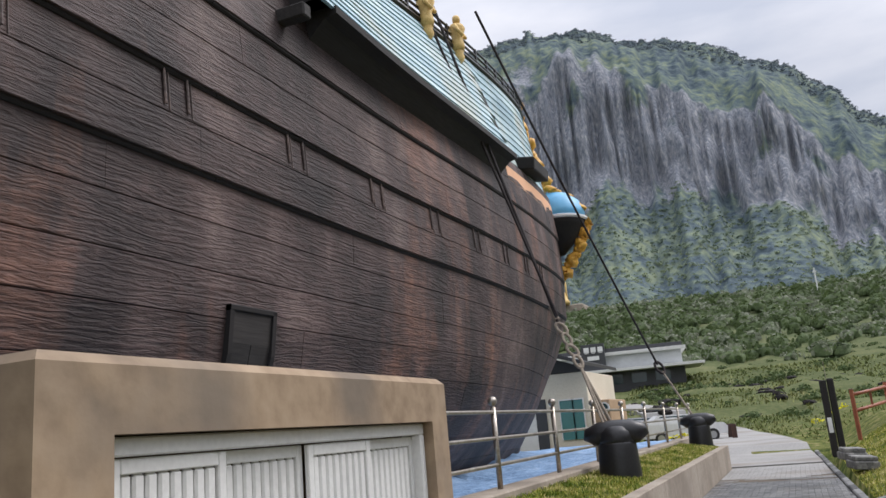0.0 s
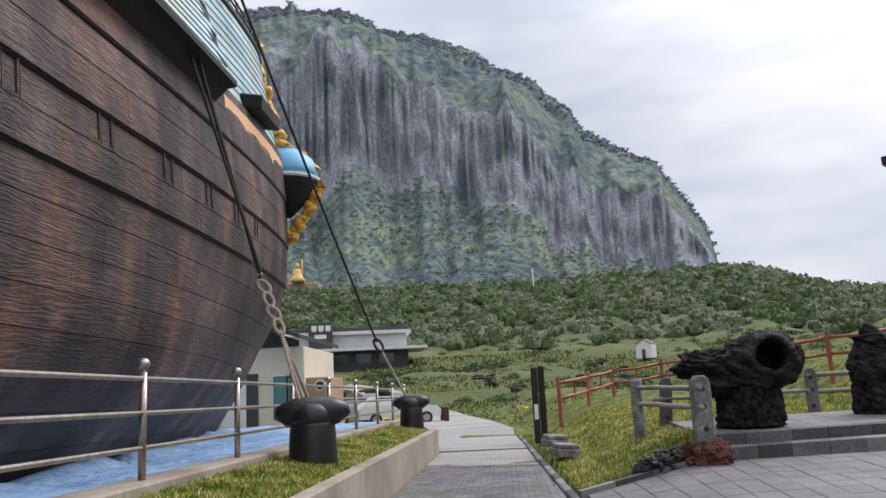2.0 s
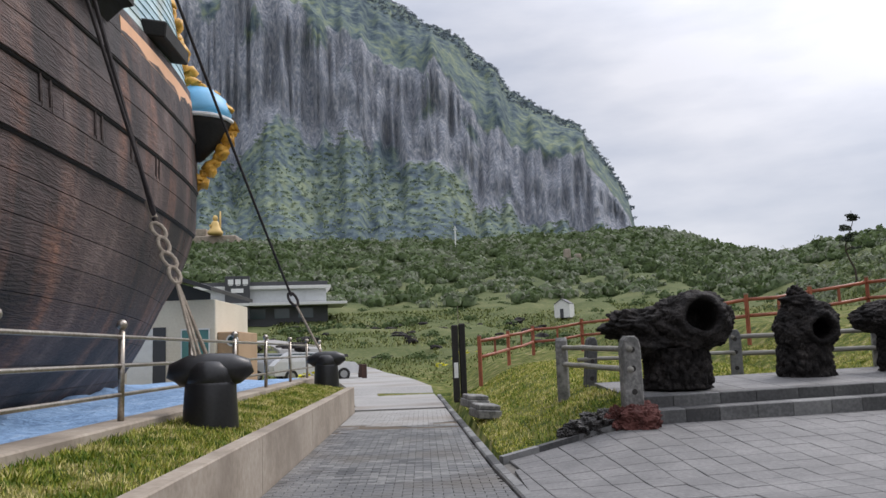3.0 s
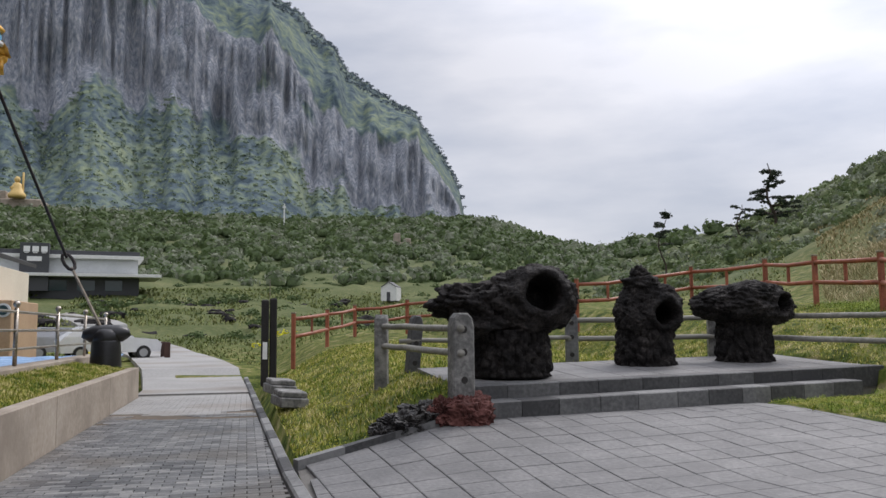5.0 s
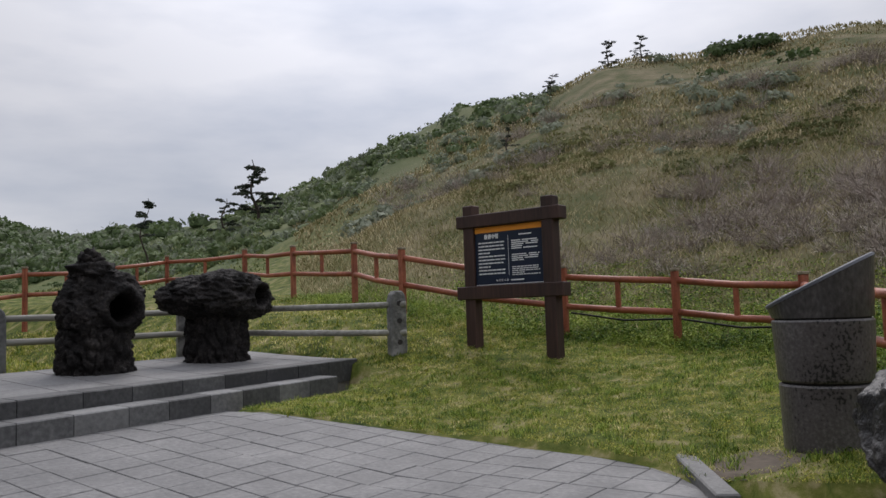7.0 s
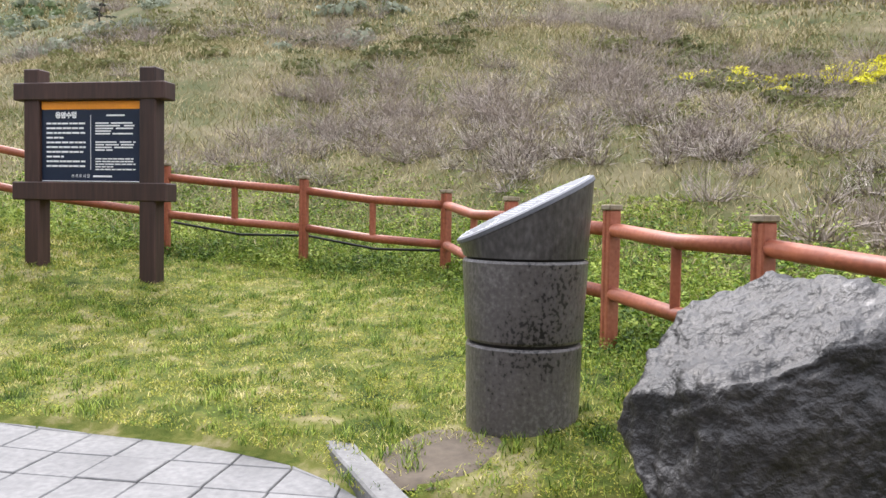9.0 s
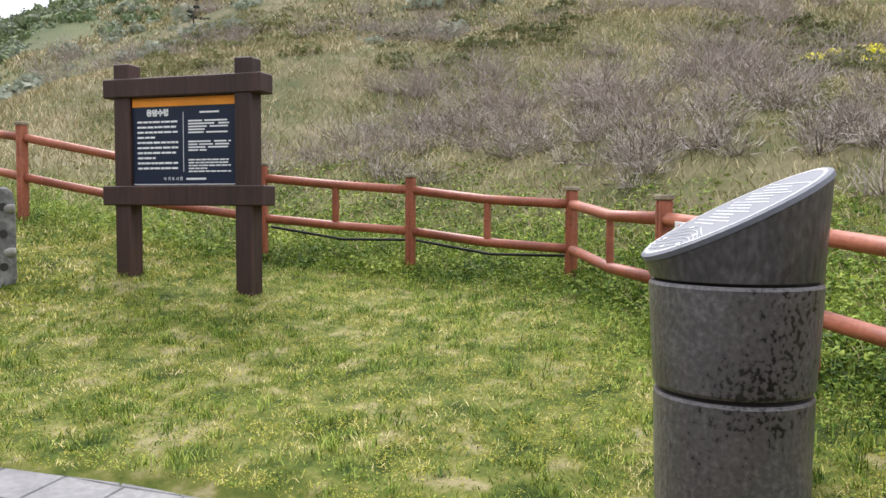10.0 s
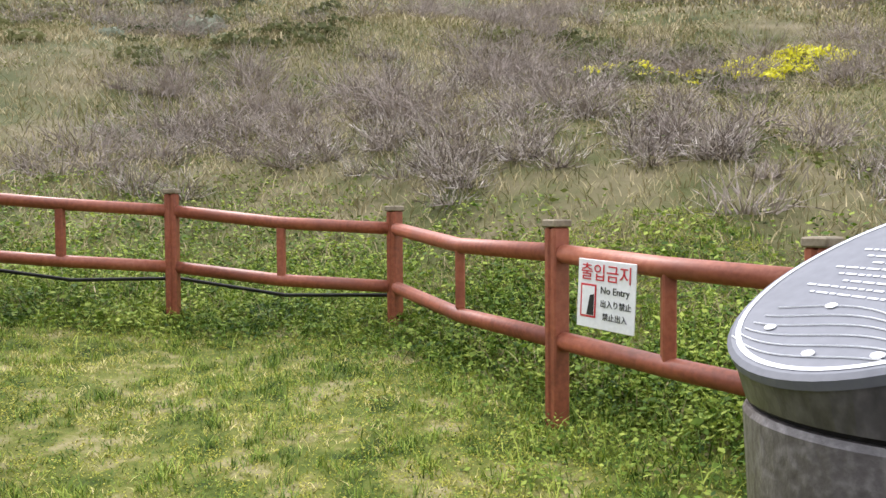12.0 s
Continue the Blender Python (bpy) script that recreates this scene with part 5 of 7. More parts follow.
tree_mould("large black lava tree mould with an open mouth on a pedestal",
           (4.40, 16.75, 1.85), (0.72, 0.62, 0.52), (4.42, 16.14, 1.96), 0.25, 2.0, (-0.12, -1, 0.12), ((4.13, 16.7, 0.79), (0.60, 0.52, 0.66)), 3.2)
tree_mould("upright black lava tree mould with a round mouth",
           (6.96, 18.05, 1.78), (0.59, 0.48, 0.50), (7.08, 17.60, 1.70), 0.19, 7.3, (-0.1, -1, 0.0), ((6.90, 18.05, 0.82), (0.53, 0.46, 0.62)), 2.5)
tree_mould("mushroom-shaped black lava tree mould with a side mouth",
           (8.95, 18.2, 1.85), (0.86, 0.52, 0.40), (9.42, 17.86, 1.85), 0.15, 4.6, (0.35, -1, 0.0), ((8.90, 18.25, 0.84), (0.52, 0.45, 0.72)), 2.8)
knob = Shape().blob((6.78, 17.95, 2.35), (0.15, 0.14, 0.12), 0.5, 4, 3.0, 2.2, None, 0.15).blob((6.83, 17.98, 2.20), (0.30, 0.27, 0.15), 0.3, 4, 5.0, 2.0, None, 0.1)
part("top_knob", knob, M["lava"], bpy.data.objects["lava_tree_mould.001"], smooth=True)
part("bark_shell", Shape().blob((3.55, 16.75, 1.84), (0.56, 0.45, 0.27), 0.38, 5, 8.0, 2.0, None, 0.14).blob((3.72, 16.7, 1.58), (0.42, 0.42, 0.28), 0.35, 5, 4.0, 2.0, None, 0.12), M["lava"], bpy.data.objects["lava_tree_mould"], smooth=True)


def stone_post(at, h, w, d, turn, mat, lean=0.0):
    """A holed stone gate post with a rounded head; solid dark plugs paint the shade of its holes."""
    t = thing("stone_post", "weathered grey basalt gate post with round holes", "post", "stone gate posts", at=at)
    t.rotation_euler = (0, radians(lean), radians(turn))
    prof = [(-w / 2, -0.15), (w / 2, -0.15), (w / 2 * 0.96, h * 0.84), (w / 2 * 0.8, h * 0.94), (w / 2 * 0.4, h), (-w / 2 * 0.4, h), (-w / 2 * 0.8, h * 0.94), (-w / 2 * 0.96, h * 0.84)]
    s = Shape()
    n = len(prof)
    e = 0.02
    v = [(x, -d / 2 + e, z) for x, z in prof] + [(x * (1 - 2 * e / w), -d / 2, z - (e if z > 0.5 * h else 0)) for x, z in prof]
    v += [(x, d / 2 - e, z) for x, z in prof] + [(x * (1 - 2 * e / w), d / 2, z - (e if z > 0.5 * h else 0)) for x, z in prof]
    f = [tuple(range(n, 2 * n)), tuple(range(3 * n, 4 * n))[::-1]]
    for k in range(n):
        q = (k + 1) % n
        f += [(k, q, n + q, n + k), (2 * n + k, 3 * n + k, 3 * n + q, 2 * n + q), (k, 2 * n + k, 2 * n + q, q)]
    s.add(v, f)
    part("post_body", s, mat, t)
    for z in (h * 0.80, h * 0.53, h * 0.20):
        part("dark_hole_plug", Shape().tube([(0, -d / 2 - 0.006, z), (0, d / 2 + 0.006, z)], 0.042, 14), M["groove"], t)
    return t


stone_post((2.97, 15.15, 0.66), 1.0, 0.29, 0.2, 8, M["basalt_pale"])
stone_post((2.5, 18.2, 0.70), 1.0, 0.30, 0.2, 75, M["basalt_pale"])
stone_post((3.12, 18.9, 0.72), 0.98, 0.22, 0.18, 10, M["basalt"], 5)
stone_post((10.9, 16.35, 0.86), 1.0, 0.27, 0.2, -20, M["basalt_pale"])
stone_post((9.1, 19.5, 0.9), 0.9, 0.25, 0.2, -20, M["basalt_pale"])
stone_post((6.2, 19.5, 0.8), 0.95, 0.24, 0.2, -20, M["basalt"])


def log_rail(a, b, r, label="grey weathered round log rail between stone posts"):
    pts = [Vector(a).lerp(Vector(b), k / 8) + Vector((0, 0, 0.02 * noise.noise((k * 0.9, a[0], a[1])))) for k in range(9)]
    return solid("log_rail", Shape().tube(pts, [r * (1 + 0.15 * noise.noise((k, a[2], 3))) for k in range(9)], 9), M["grey_wood"], label, "log rail", "log rails", smooth=True)


log_rail((2.94, 15.0, 1.47), (2.48, 18.3, 1.52), 0.045)
log_rail((2.94, 15.0, 1.18), (2.48, 18.3, 1.22), 0.045)
log_rail((2.9, 18.8, 1.28), (6.2, 19.45, 1.3), 0.04)
for za, zb, zc in ((1.60, 1.64, 1.64), (1.27, 1.28, 1.20)):
    log_rail((6.1, 19.45, za), (9.15, 19.45, zb), 0.05)
    log_rail((9.1, 19.5, zb), (10.95, 16.2, zc), 0.05)
solid("scoria_block", Shape().blob((3.05, 15.08, 0.45), (0.33, 0.22, 0.25), 0.35, 5, 3.0, 1.5, None, 0.15), M["lava_red"], "rough red scoria block under the gate post", "rock")
for p, r_, sd, mt in (((2.24, 15.08, 0.34), (0.28, 0.20, 0.15), 1.0, "boulder"), ((2.52, 15.2, 0.44), (0.24, 0.2, 0.17), 2.0, "boulder"), ((2.72, 15.12, 0.46), (0.15, 0.15, 0.20), 5.0, "lava_red"), ((1.96, 15.0, 0.27), (0.12, 0.11, 0.12), 9.0, "boulder")):
    solid("lava_lump", Shape().blob(p, r_, 0.5, 5, sd, 1.9, None, 0.22), M[mt], "rough lava lump in the grass below the gate post", "rock", "lava lumps")
for k, (x, y, z) in enumerate(((1.10, 21.9, 0.36), (1.20, 20.2, 0.26))):
    solid("stone_slab", Shape().box((-0.24, -0.5, -0.1), (0.24, 0.5, 0.07), 0.02, pose(x, y, z, 0, 4, 8)).box((-0.22, -0.45, 0.07), (0.24, 0.46, 0.17), 0.02, pose(x, y, z, 0, 4, 5)), M["basalt_pale"], "stacked pale stone slabs beside the kerb", "stone slab", "stone slabs")

# dark marker post and red fence
mp = thing("marker_post", "tall dark timber marker post with a pale notice", "post")
part("post_half", Shape().box((0.84, 27.7, 0.0), (1.04, 27.95, 2.29), 0.03), M["black_wood"], mp)
part("post_half", Shape().box((1.06, 27.75, 0.0), (1.25, 28.0, 2.33), 0.03), M["black_wood"], mp)
part("notice", Shape().box((0.88, 27.68, 0.72), (1.0, 27.70, 1.17)), M["white"], mp)
part("aerial", Shape().tube([(1.06, 27.9, 2.28), (1.06, 27.9, 2.85)], 0.012, 6), M["steel"], mp)

FENCE = [(1.75, 29.0, 0.89), (3.1, 33.2, 1.1), (4.5, 36.8, 1.35), (6.5, 36.6, 1.55), (8.4, 32.0, 1.66), (10.0, 28.2, 1.86), (12.1, 28.4, 2.05), (14.1, 28.7, 2.30), (15.0, 26.2, 2.34), (14.3, 23.2, 2.16), (13.75, 20.4, 1.99),
         (12.65, 17.9, 1.64), (13.55, 14.95, 1.13), (13.9, 13.1, 0.98), (13.7, 11.09, 0.81), (11.48, 9.92, 0.685), (10.25, 8.93, 0.605), (8.85, 8.0, 0.54), (7.4, 6.9, 0.5), (5.9, 5.8, 0.45)]
fence = thing("red_fence", "red-brown painted rustic fence of posts and round rails", "fence")
for k, (x, y, z) in enumerate(FENCE):
    q = FENCE[min(k + 1, len(FENCE) - 1)]
    p0 = FENCE[max(k - 1, 0)]
    turn = math.degrees(math.atan2(q[1] - p0[1], q[0] - p0[0]))
    mtx = pose(x, y, z, 0, 0, turn)
    po = part("fence_post", Shape().box((-0.052, -0.055, -0.5), (-0.006, 0.055, 1.05), 0.01, mtx).box((0.006, -0.055, -0.5), (0.052, 0.055, 1.05), 0.01, mtx).box((-0.03, -0.045, -0.5), (0.03, 0.045, 1.04), 0.0, mtx), M["red_wood"], fence)
    part("post_cap", Shape().box((-0.062, -0.064, 1.05), (0.062, 0.064, 1.095), 0.008, mtx), M["cap"], po)
for k, (a, b) in enumerate(zip(FENCE, FENCE[1:])):
    a, b = Vector(a), Vector(b)
    d = (b - a).normalized() * 0.05
    for h in (0.90, 0.40):
        sgn = Vector((0, 0, h))
        mid = (a + b) / 2 + sgn + Vector((0, 0, -0.01 - 0.02 * (k % 3)))
        part("round_rail", Shape().tube([a + d + sgn, mid, b - d + sgn], 0.055, 12), M["red_wood"], fence, smooth=True)
    m_ = (a + b) / 2
    part("baluster", Shape().box((m_.x - 0.035, m_.y - 0.035, m_.z + 0.40), (m_.x + 0.035, m_.y + 0.035, m_.z + 0.89), 0.008), M["red_wood"], fence)
hose = [(13.66, 14.9, 1.42), (13.85, 14.0, 1.27), (14.02, 13.1, 1.27), (13.95, 12.1, 1.12), (13.82, 11.1, 1.13)]
solid("black_cable", Shape().tube(hose, 0.018, 6), M["tyre"], "black cable slung along the lower fence rail", "cable", smooth=True)


def lettering(text, size, material, parent, m, name="lettering", bold=0.0):
    """Words as a thin mesh in the built-in font, centred at the pose m."""
    cu = bpy.data.curves.new(name, "FONT")
    cu.body, cu.size, cu.extrude, cu.align_x, cu.align_y = text, size, 0.0012, "CENTER", "CENTER"
    cu.offset = bold
    tmp = bpy.data.objects.new(name, cu)
    scene.collection.objects.link(tmp)
    bpy.context.view_layer.update()
    me = bpy.data.meshes.new_from_object(tmp.evaluated_get(bpy.context.evaluated_depsgraph_get()))
    bpy.data.objects.remove(tmp)
    me.transform(m)
    me.materials.clear()
    me.materials.append(material)
    ob = new(name, me)
    ob.parent = parent
    return ob


# no-entry notice
sg = thing("no_entry_sign", "small white no-entry sign hung on the red fence", "sign")
A_, B_ = Vector(FENCE[15]), Vector(FENCE[16])
dirv = (B_ - A_).normalized()
ang = math.degrees(math.atan2(dirv.y, dirv.x))
sc = A_ + dirv * 0.43
SM = Matrix.Translation((sc.x, sc.y, sc.z + 0.70)) @ Euler((radians(90), 0, radians(ang + 180))).to_matrix().to_4x4()
if (SM @ Vector((0, 0, 1)) - SM @ Vector((0, 0, 0))).dot(Vector((6.8, 10.4, 0)) - Vector((sc.x, sc.y, 0))) < 0:
    SM = Matrix.Translation((sc.x, sc.y, sc.z + 0.70)) @ Euler((radians(90), 0, radians(ang))).to_matrix().to_4x4()
SM = SM @ pose(0, 0.01, 0.06, 0, 0, -3) @ Matrix.Diagonal((0.86, 0.86, 1, 1))
part("sign_plate", Shape().box((-0.235, -0.215, -0.004), (0.235, 0.215, 0.004), 0.002, SM), M["sign_white"], sg)
lettering("출입금지", 0.115, M["red_print"], sg, SM @ pose(0, 0.13, 0.006))
lettering("No Entry", 0.062, M["ink"], sg, SM @ pose(0.075, 0.03, 0.006))
lettering("出入り禁止", 0.05, M["ink"], sg, SM @ pose(0.085, -0.055, 0.006))
lettering("禁止出入", 0.05, M["ink"], sg, SM @ pose(0.08, -0.135, 0.006))
part("pictogram_frame", Shape().box((-0.205, -0.15, 0.005), (-0.075, 0.06, 0.0065), 0, SM), M["red_print"], sg)
part("pictogram_field", Shape().box((-0.193, -0.138, 0.0066), (-0.087, 0.048, 0.0075), 0, SM), M["sign_white"], sg)
part("pictogram_cliff", Shape().add([SM @ Vector(q) for q in ((-0.09, -0.135, 0.0085), (-0.09, 0.0, 0.0085), (-0.125, -0.01, 0.0085), (-0.15, -0.135, 0.0085), (-0.09, -0.135, 0.0077), (-0.09, 0.0, 0.0077), (-0.125, -0.01, 0.0077), (-0.15, -0.135, 0.0077))], [(0, 1, 2, 3), (7, 6, 5, 4), (0, 4, 5, 1), (1, 5, 6, 2), (2, 6, 7, 3), (3, 7, 4, 0)]), M["ink"], sg)

# ---- information board ----
board = thing("information_board", "dark brown timber information board with navy panel", "sign board")
P0, P1 = Vector((11.86, 15.56, 0)), Vector((11.90, 14.08, 0))
for p, zg in ((P0, 0.86), (P1, 0.80)):
    part("board_post", Shape().box((-0.10, -0.10, zg - 0.2), (0.10, 0.10, 3.18), 0.012, pose(p.x, p.y, 0, 0, 0, 2)), M["sign_wood"], board)
mid = (P0 + P1) / 2
part("upper_beam", Shape().box((-0.12, -0.96, 2.82), (0.12, 0.96, 3.02), 0.012, pose(mid.x, mid.y, 0, 0, 0, 2)), M["sign_wood"], board)
part("lower_beam", Shape().box((-0.12, -0.98, 1.68), (0.12, 0.98, 1.89), 0.012, pose(mid.x, mid.y, 0, 0, 0, 2)), M["sign_wood"], board)
BM = Matrix.Translation((mid.x - 0.03, mid.y, 2.355)) @ Euler((radians(90), 0, radians(-88))).to_matrix().to_4x4()
panel = part("panel", Shape().box((-0.635, -0.46, -0.02), (0.635, 0.46, 0.02), 0.004, BM), M["navy"], board, "navy panel with white text")
part("orange_band", Shape().box((-0.63, 0.365, 0.021), (0.63, 0.455, 0.024), 0, BM), M["orange"], panel, "orange header band")
tx = random.Random(9)
lettering("용암수형", 0.075, M["white"], panel, BM @ pose(-0.315, 0.295, 0.0225), "title_lettering", 0.004)
part("title_bar", Shape().box((0.20, 0.285, 0.021), (0.43, 0.303, 0.0225), 0, BM), M["white"], panel)


def text_bars(x0, x1, y0, n, pitch, h, gap):
    s = Shape()
    for r_ in range(n):
        x = x0
        end = x1 if r_ % 4 != 3 else x0 + (x1 - x0) * 0.45
        while x < end - 0.03:
            w = min(end - x, gap * (0.6 + tx.random()))
            s.box((x, y0 - r_ * pitch - h, 0.021), (x + w * 0.86, y0 - r_ * pitch, 0.0225), 0, BM)
            x += w
    return s


part("left_text", text_bars(-0.57, -0.06, 0.215, 10, 0.054, 0.020, 0.07), M["white"], panel)
part("right_text", text_bars(0.06, 0.57, 0.215, 5, 0.030, 0.016, 0.3), M["white"], panel)
part("right_text", text_bars(0.06, 0.57, 0.0, 4, 0.030, 0.015, 0.2), M["white"], panel)
part("right_text", text_bars(0.06, 0.57, -0.19, 5, 0.030, 0.014, 0.06), M["white"], panel)
part("divider", Shape().box((-0.003, -0.32, 0.021), (0.003, 0.30, 0.0225), 0, BM).box((-0.63, -0.455, 0.021), (0.63, -0.447, 0.0225), 0, BM), M["white"], panel)
lettering("서 귀 포 시 장", 0.042, M["white"], panel, BM @ pose(-0.13, -0.395, 0.0225))
part("footer_bar", Shape().box((0.03, -0.405, 0.021), (0.27, -0.385, 0.0225), 0, BM), M["white"], panel)

# ---- slanted stone pedestal ----
CYX, CYY, CZ = 8.62, 9.38, 0.30
cyl = thing("tablet_pedestal", "round grey concrete pedestal with a slanted engraved top", "pedestal")
DH = Vector((-0.28, 0.96, 0)).normalized()
part("lower_drum", Shape().lathe([(0.335, -0.1), (0.338, 0.0), (0.350, 0.53), (0.342, 0.545)], (CYX, CYY, CZ), 48), M["barrel"], cyl, smooth=False)
part("drum_groove", Shape().lathe([(0.325, 0.54), (0.325, 0.57)], (CYX, CYY, CZ), 48), M["groove"], cyl)
part("upper_drum", Shape().lathe([(0.343, 0.565), (0.352, 0.58), (0.378, 1.03), (0.370, 1.045)], (CYX, CYY, CZ), 48), M["barrel"], cyl)
part("drum_groove", Shape().lathe([(0.352, 1.04), (0.352, 1.065)], (CYX, CYY, CZ), 48), M["groove"], cyl)


def slant(r0, r1, z0, za, zb, thick=None):
    """A drum whose top slopes down towards DH, from za to zb over the radius r1."""
    s, n = Shape(), 56
    v = []
    for k in range(n):
        a = 2 * math.pi * k / n
        v.append((CYX + r0 * math.cos(a), CYY + r0 * math.sin(a), z0))
    for k in range(n):
        a = 2 * math.pi * k / n
        t = (math.cos(a) * DH.x + math.sin(a) * DH.y + 1) / 2
        v.append((CYX + r1 * math.cos(a), CYY + r1 * math.sin(a), za + (zb - za) * t))
    f = [(k, (k + 1) % n, n + (k + 1) % n, n + k) for k in range(n)] + [tuple(range(n, 2 * n)), tuple(range(n))[::-1]]
    return s.add(v, f)


part("slanted_cap", slant(0.372, 0.400, CZ + 1.06, 1.83, 1.43), M["cap_stone"], cyl, "darker slanted capstone")
SL = math.atan2(0.40, 0.80)
TM = Matrix.Translation((CYX, CYY, 1.632)) @ Matrix.Rotation(math.atan2(DH.y, DH.x), 4, "Z") @ Matrix.Rotation(SL, 4, "Y")
tab = Shape()
n = 56
ra, rb = 0.405 / math.cos(SL), 0.405
tab.add([TM @ Vector((ra * math.cos(2 * math.pi * k / n), rb * math.sin(2 * math.pi * k / n), z)) for z in (0.0, 0.022) for k in range(n)] + [TM @ Vector((0.97 * ra * math.cos(2 * math.pi * k / n), 0.97 * rb * math.sin(2 * math.pi * k / n), 0.03)) for k in range(n)],
        [(q * n + k, q * n + (k + 1) % n, (q + 1) * n + (k + 1) % n, (q + 1) * n + k) for q in range(2) for k in range(n)] + [tuple(range(2 * n, 3 * n)), tuple(range(n))[::-1]])
tablet = part("engraved_tablet", tab, M["tablet"], cyl, "smooth grey tablet with white staves and text")
ring = Shape()
rr_ = [0.915, 0.945]
ring.add([TM @ Vector((q * ra * math.cos(2 * math.pi * k / n), q * rb * math.sin(2 * math.pi * k / n), 0.0318)) for q in rr_ for k in range(n)], [(k, (k + 1) % n, n + (k + 1) % n, n + k) for k in range(n)])
part("rim_line", ring, M["print_grey"], tablet)
for k in range(6):
    pts = [TM @ Vector((0.36 - 0.032 * k + 0.03 * math.sin(5 * q + 0.5 * k), -0.22 + 0.5 * q, 0.0325)) for q in np.linspace(0, 1, 15)]
    part("stave", Shape().tube(pts, 0.0019, 4, False), M["print_grey"], tablet)
for a, b in ((0.30, -0.15), (0.36, 0.05), (0.24, 0.18), (0.18, -0.08), (0.32, 0.2)):
    dots = Shape().lathe([(0.012, 0), (0.012, 0.002)], (0, 0, 0), 8)
    dots.v = [tuple(TM @ Vector((a + x, b + y * 1.4, 0.032 + z))) for x, y, z in dots.v]
    part("note", dots, M["white"], tablet)
tb = Shape()
for k in range(14):
    w = 0.26 * (0.8 + 0.2 * math.sin(k * 2.1))
    at_ = -w
    while at_ < w * (0.95 if k % 3 else 0.55):
        wd = tx.uniform(0.012, 0.04)
        tb.box((0.13 - 0.031 * k - 0.0035, at_, 0.031), (0.13 - 0.031 * k + 0.0035, at_ + wd, 0.0322), 0, TM)
        at_ += wd + 0.008
part("inscription", tb, M["print_grey"], tablet)

# ---- boulder, small kerb, totem ----
def faceted_stone(centre, radii, cuts, seed):
    """A weathered boulder: a rough ball sheared along a few planes, given as (normal, distance)."""
    bm = bmesh.new()
    bmesh.ops.create_icosphere(bm, subdivisions=6, radius=1.0)
    planes = [(Vector(n_).normalized(), d_) for n_, d_ in cuts]
    for p in bm.verts:
        q = p.co * 1.5 + Vector((seed, 2 * seed, -seed))
        v = p.co * (1.12 + 0.16 * noise.noise(q) + 0.06 * noise.noise(q * 2.7))
        for n_, d_ in planes:
            over = v.dot(n_) - d_ - 0.05 * noise.noise(q * 2.1)
            if over > 0:
                v -= n_ * over * 0.9
        v *= 0.985 + 0.055 * noise.noise(q * 1.9) - 0.06 * abs(noise.noise(q * 3.1)) + 0.03 * noise.noise(q * 7) - 0.03 * abs(noise.noise(q * 12)) + 0.012 * noise.noise(q * 25)
        p.co = Vector([centre[i] + v[i] * radii[i] for i in range(3)])
    bm.verts.index_update()
    s = Shape().add([p.co[:] for p in bm.verts], [[q.index for q in f.verts] for f in bm.faces])
    bm.free()
    return s


solid("boulder", faceted_stone((7.12, 8.04, 0.62), (0.68, 0.70, 0.78), [((-0.25, 0.45, 0.86), 0.84), ((0.3, -0.2, 1), 0.95), ((-0.1, 0.80, -0.62), 0.74), ((-1, 0.12, 0.16), 0.80), ((-0.72, 0.72, 0.1), 0.92), ((-0.3, -0.8, 0.5), 0.85), ((1, 0, 0.2), 0.85)], 4.3), M["boulder"], "large dark pitted boulder beside the plaza", "boulder", smooth=True)
soil = Shape()
for k in range(9):
    for j in range(24):
        a, q = 2 * math.pi * j / 24, k / 8 * (1 + 0.3 * noise.noise((math.cos(2 * math.pi * j / 24) * 1.5, math.sin(2 * math.pi * j / 24) * 1.5, 3.0)))
        x, y = 8.05 + 0.45 * q * math.cos(a), 9.78 + 0.34 * q * math.sin(a)
        soil.v.append((x, y, float(land(x, y)) + 0.008 + 0.008 * noise.noise((x * 7, y * 7, 1.0)) - 0.03 * (k == 8)))
soil.f = [(k * 24 + j, (k + 1) * 24 + j, (k + 1) * 24 + (j + 1) % 24, k * 24 + (j + 1) % 24) for k in range(8) for j in range(24)]
solid("bare_soil", soil, M["soil"], "worn patch of bare brown soil", "soil", kind="structure", smooth=True)
solid("loose_kerb", Shape().box((-0.082, -0.70, -0.12), (0.082, 0.70, 0.09), 0.012, pose(7.65, 10.0, 0.165, 1, 0, -53.5)), M["kerb_grey"], "single grey kerb stone at the plaza edge", "kerb stone")
tot = thing("totem_sign", "tall charcoal painted totem with faded lettering", "sign pillar")
foot = [(1.50, 5.16), (1.62, 5.05), (2.0, 5.05), (2.1, 5.15), (2.1, 5.30), (1.62, 5.30)]
head = [(1.37, 5.16), (1.50, 5.02), (2.14, 5.02), (2.26, 5.15), (2.26, 5.32), (1.52, 5.32)]
n = 6
part("totem_body", Shape().add([(x, y, -0.05) for x, y in foot] + [(x, y, 2.24) for x, y in head], [tuple(range(n))[::-1], tuple(range(n, 2 * n))] + [(k, (k + 1) % n, n + (k + 1) % n, n + k) for k in range(n)]), M["totem"], tot)
part("totem_cap", Shape().prism([(1.35, 5.15), (1.49, 5.0), (2.15, 5.0), (2.28, 5.14), (2.28, 5.34), (1.51, 5.34)], 2.245, 2.275), M["totem"], tot)
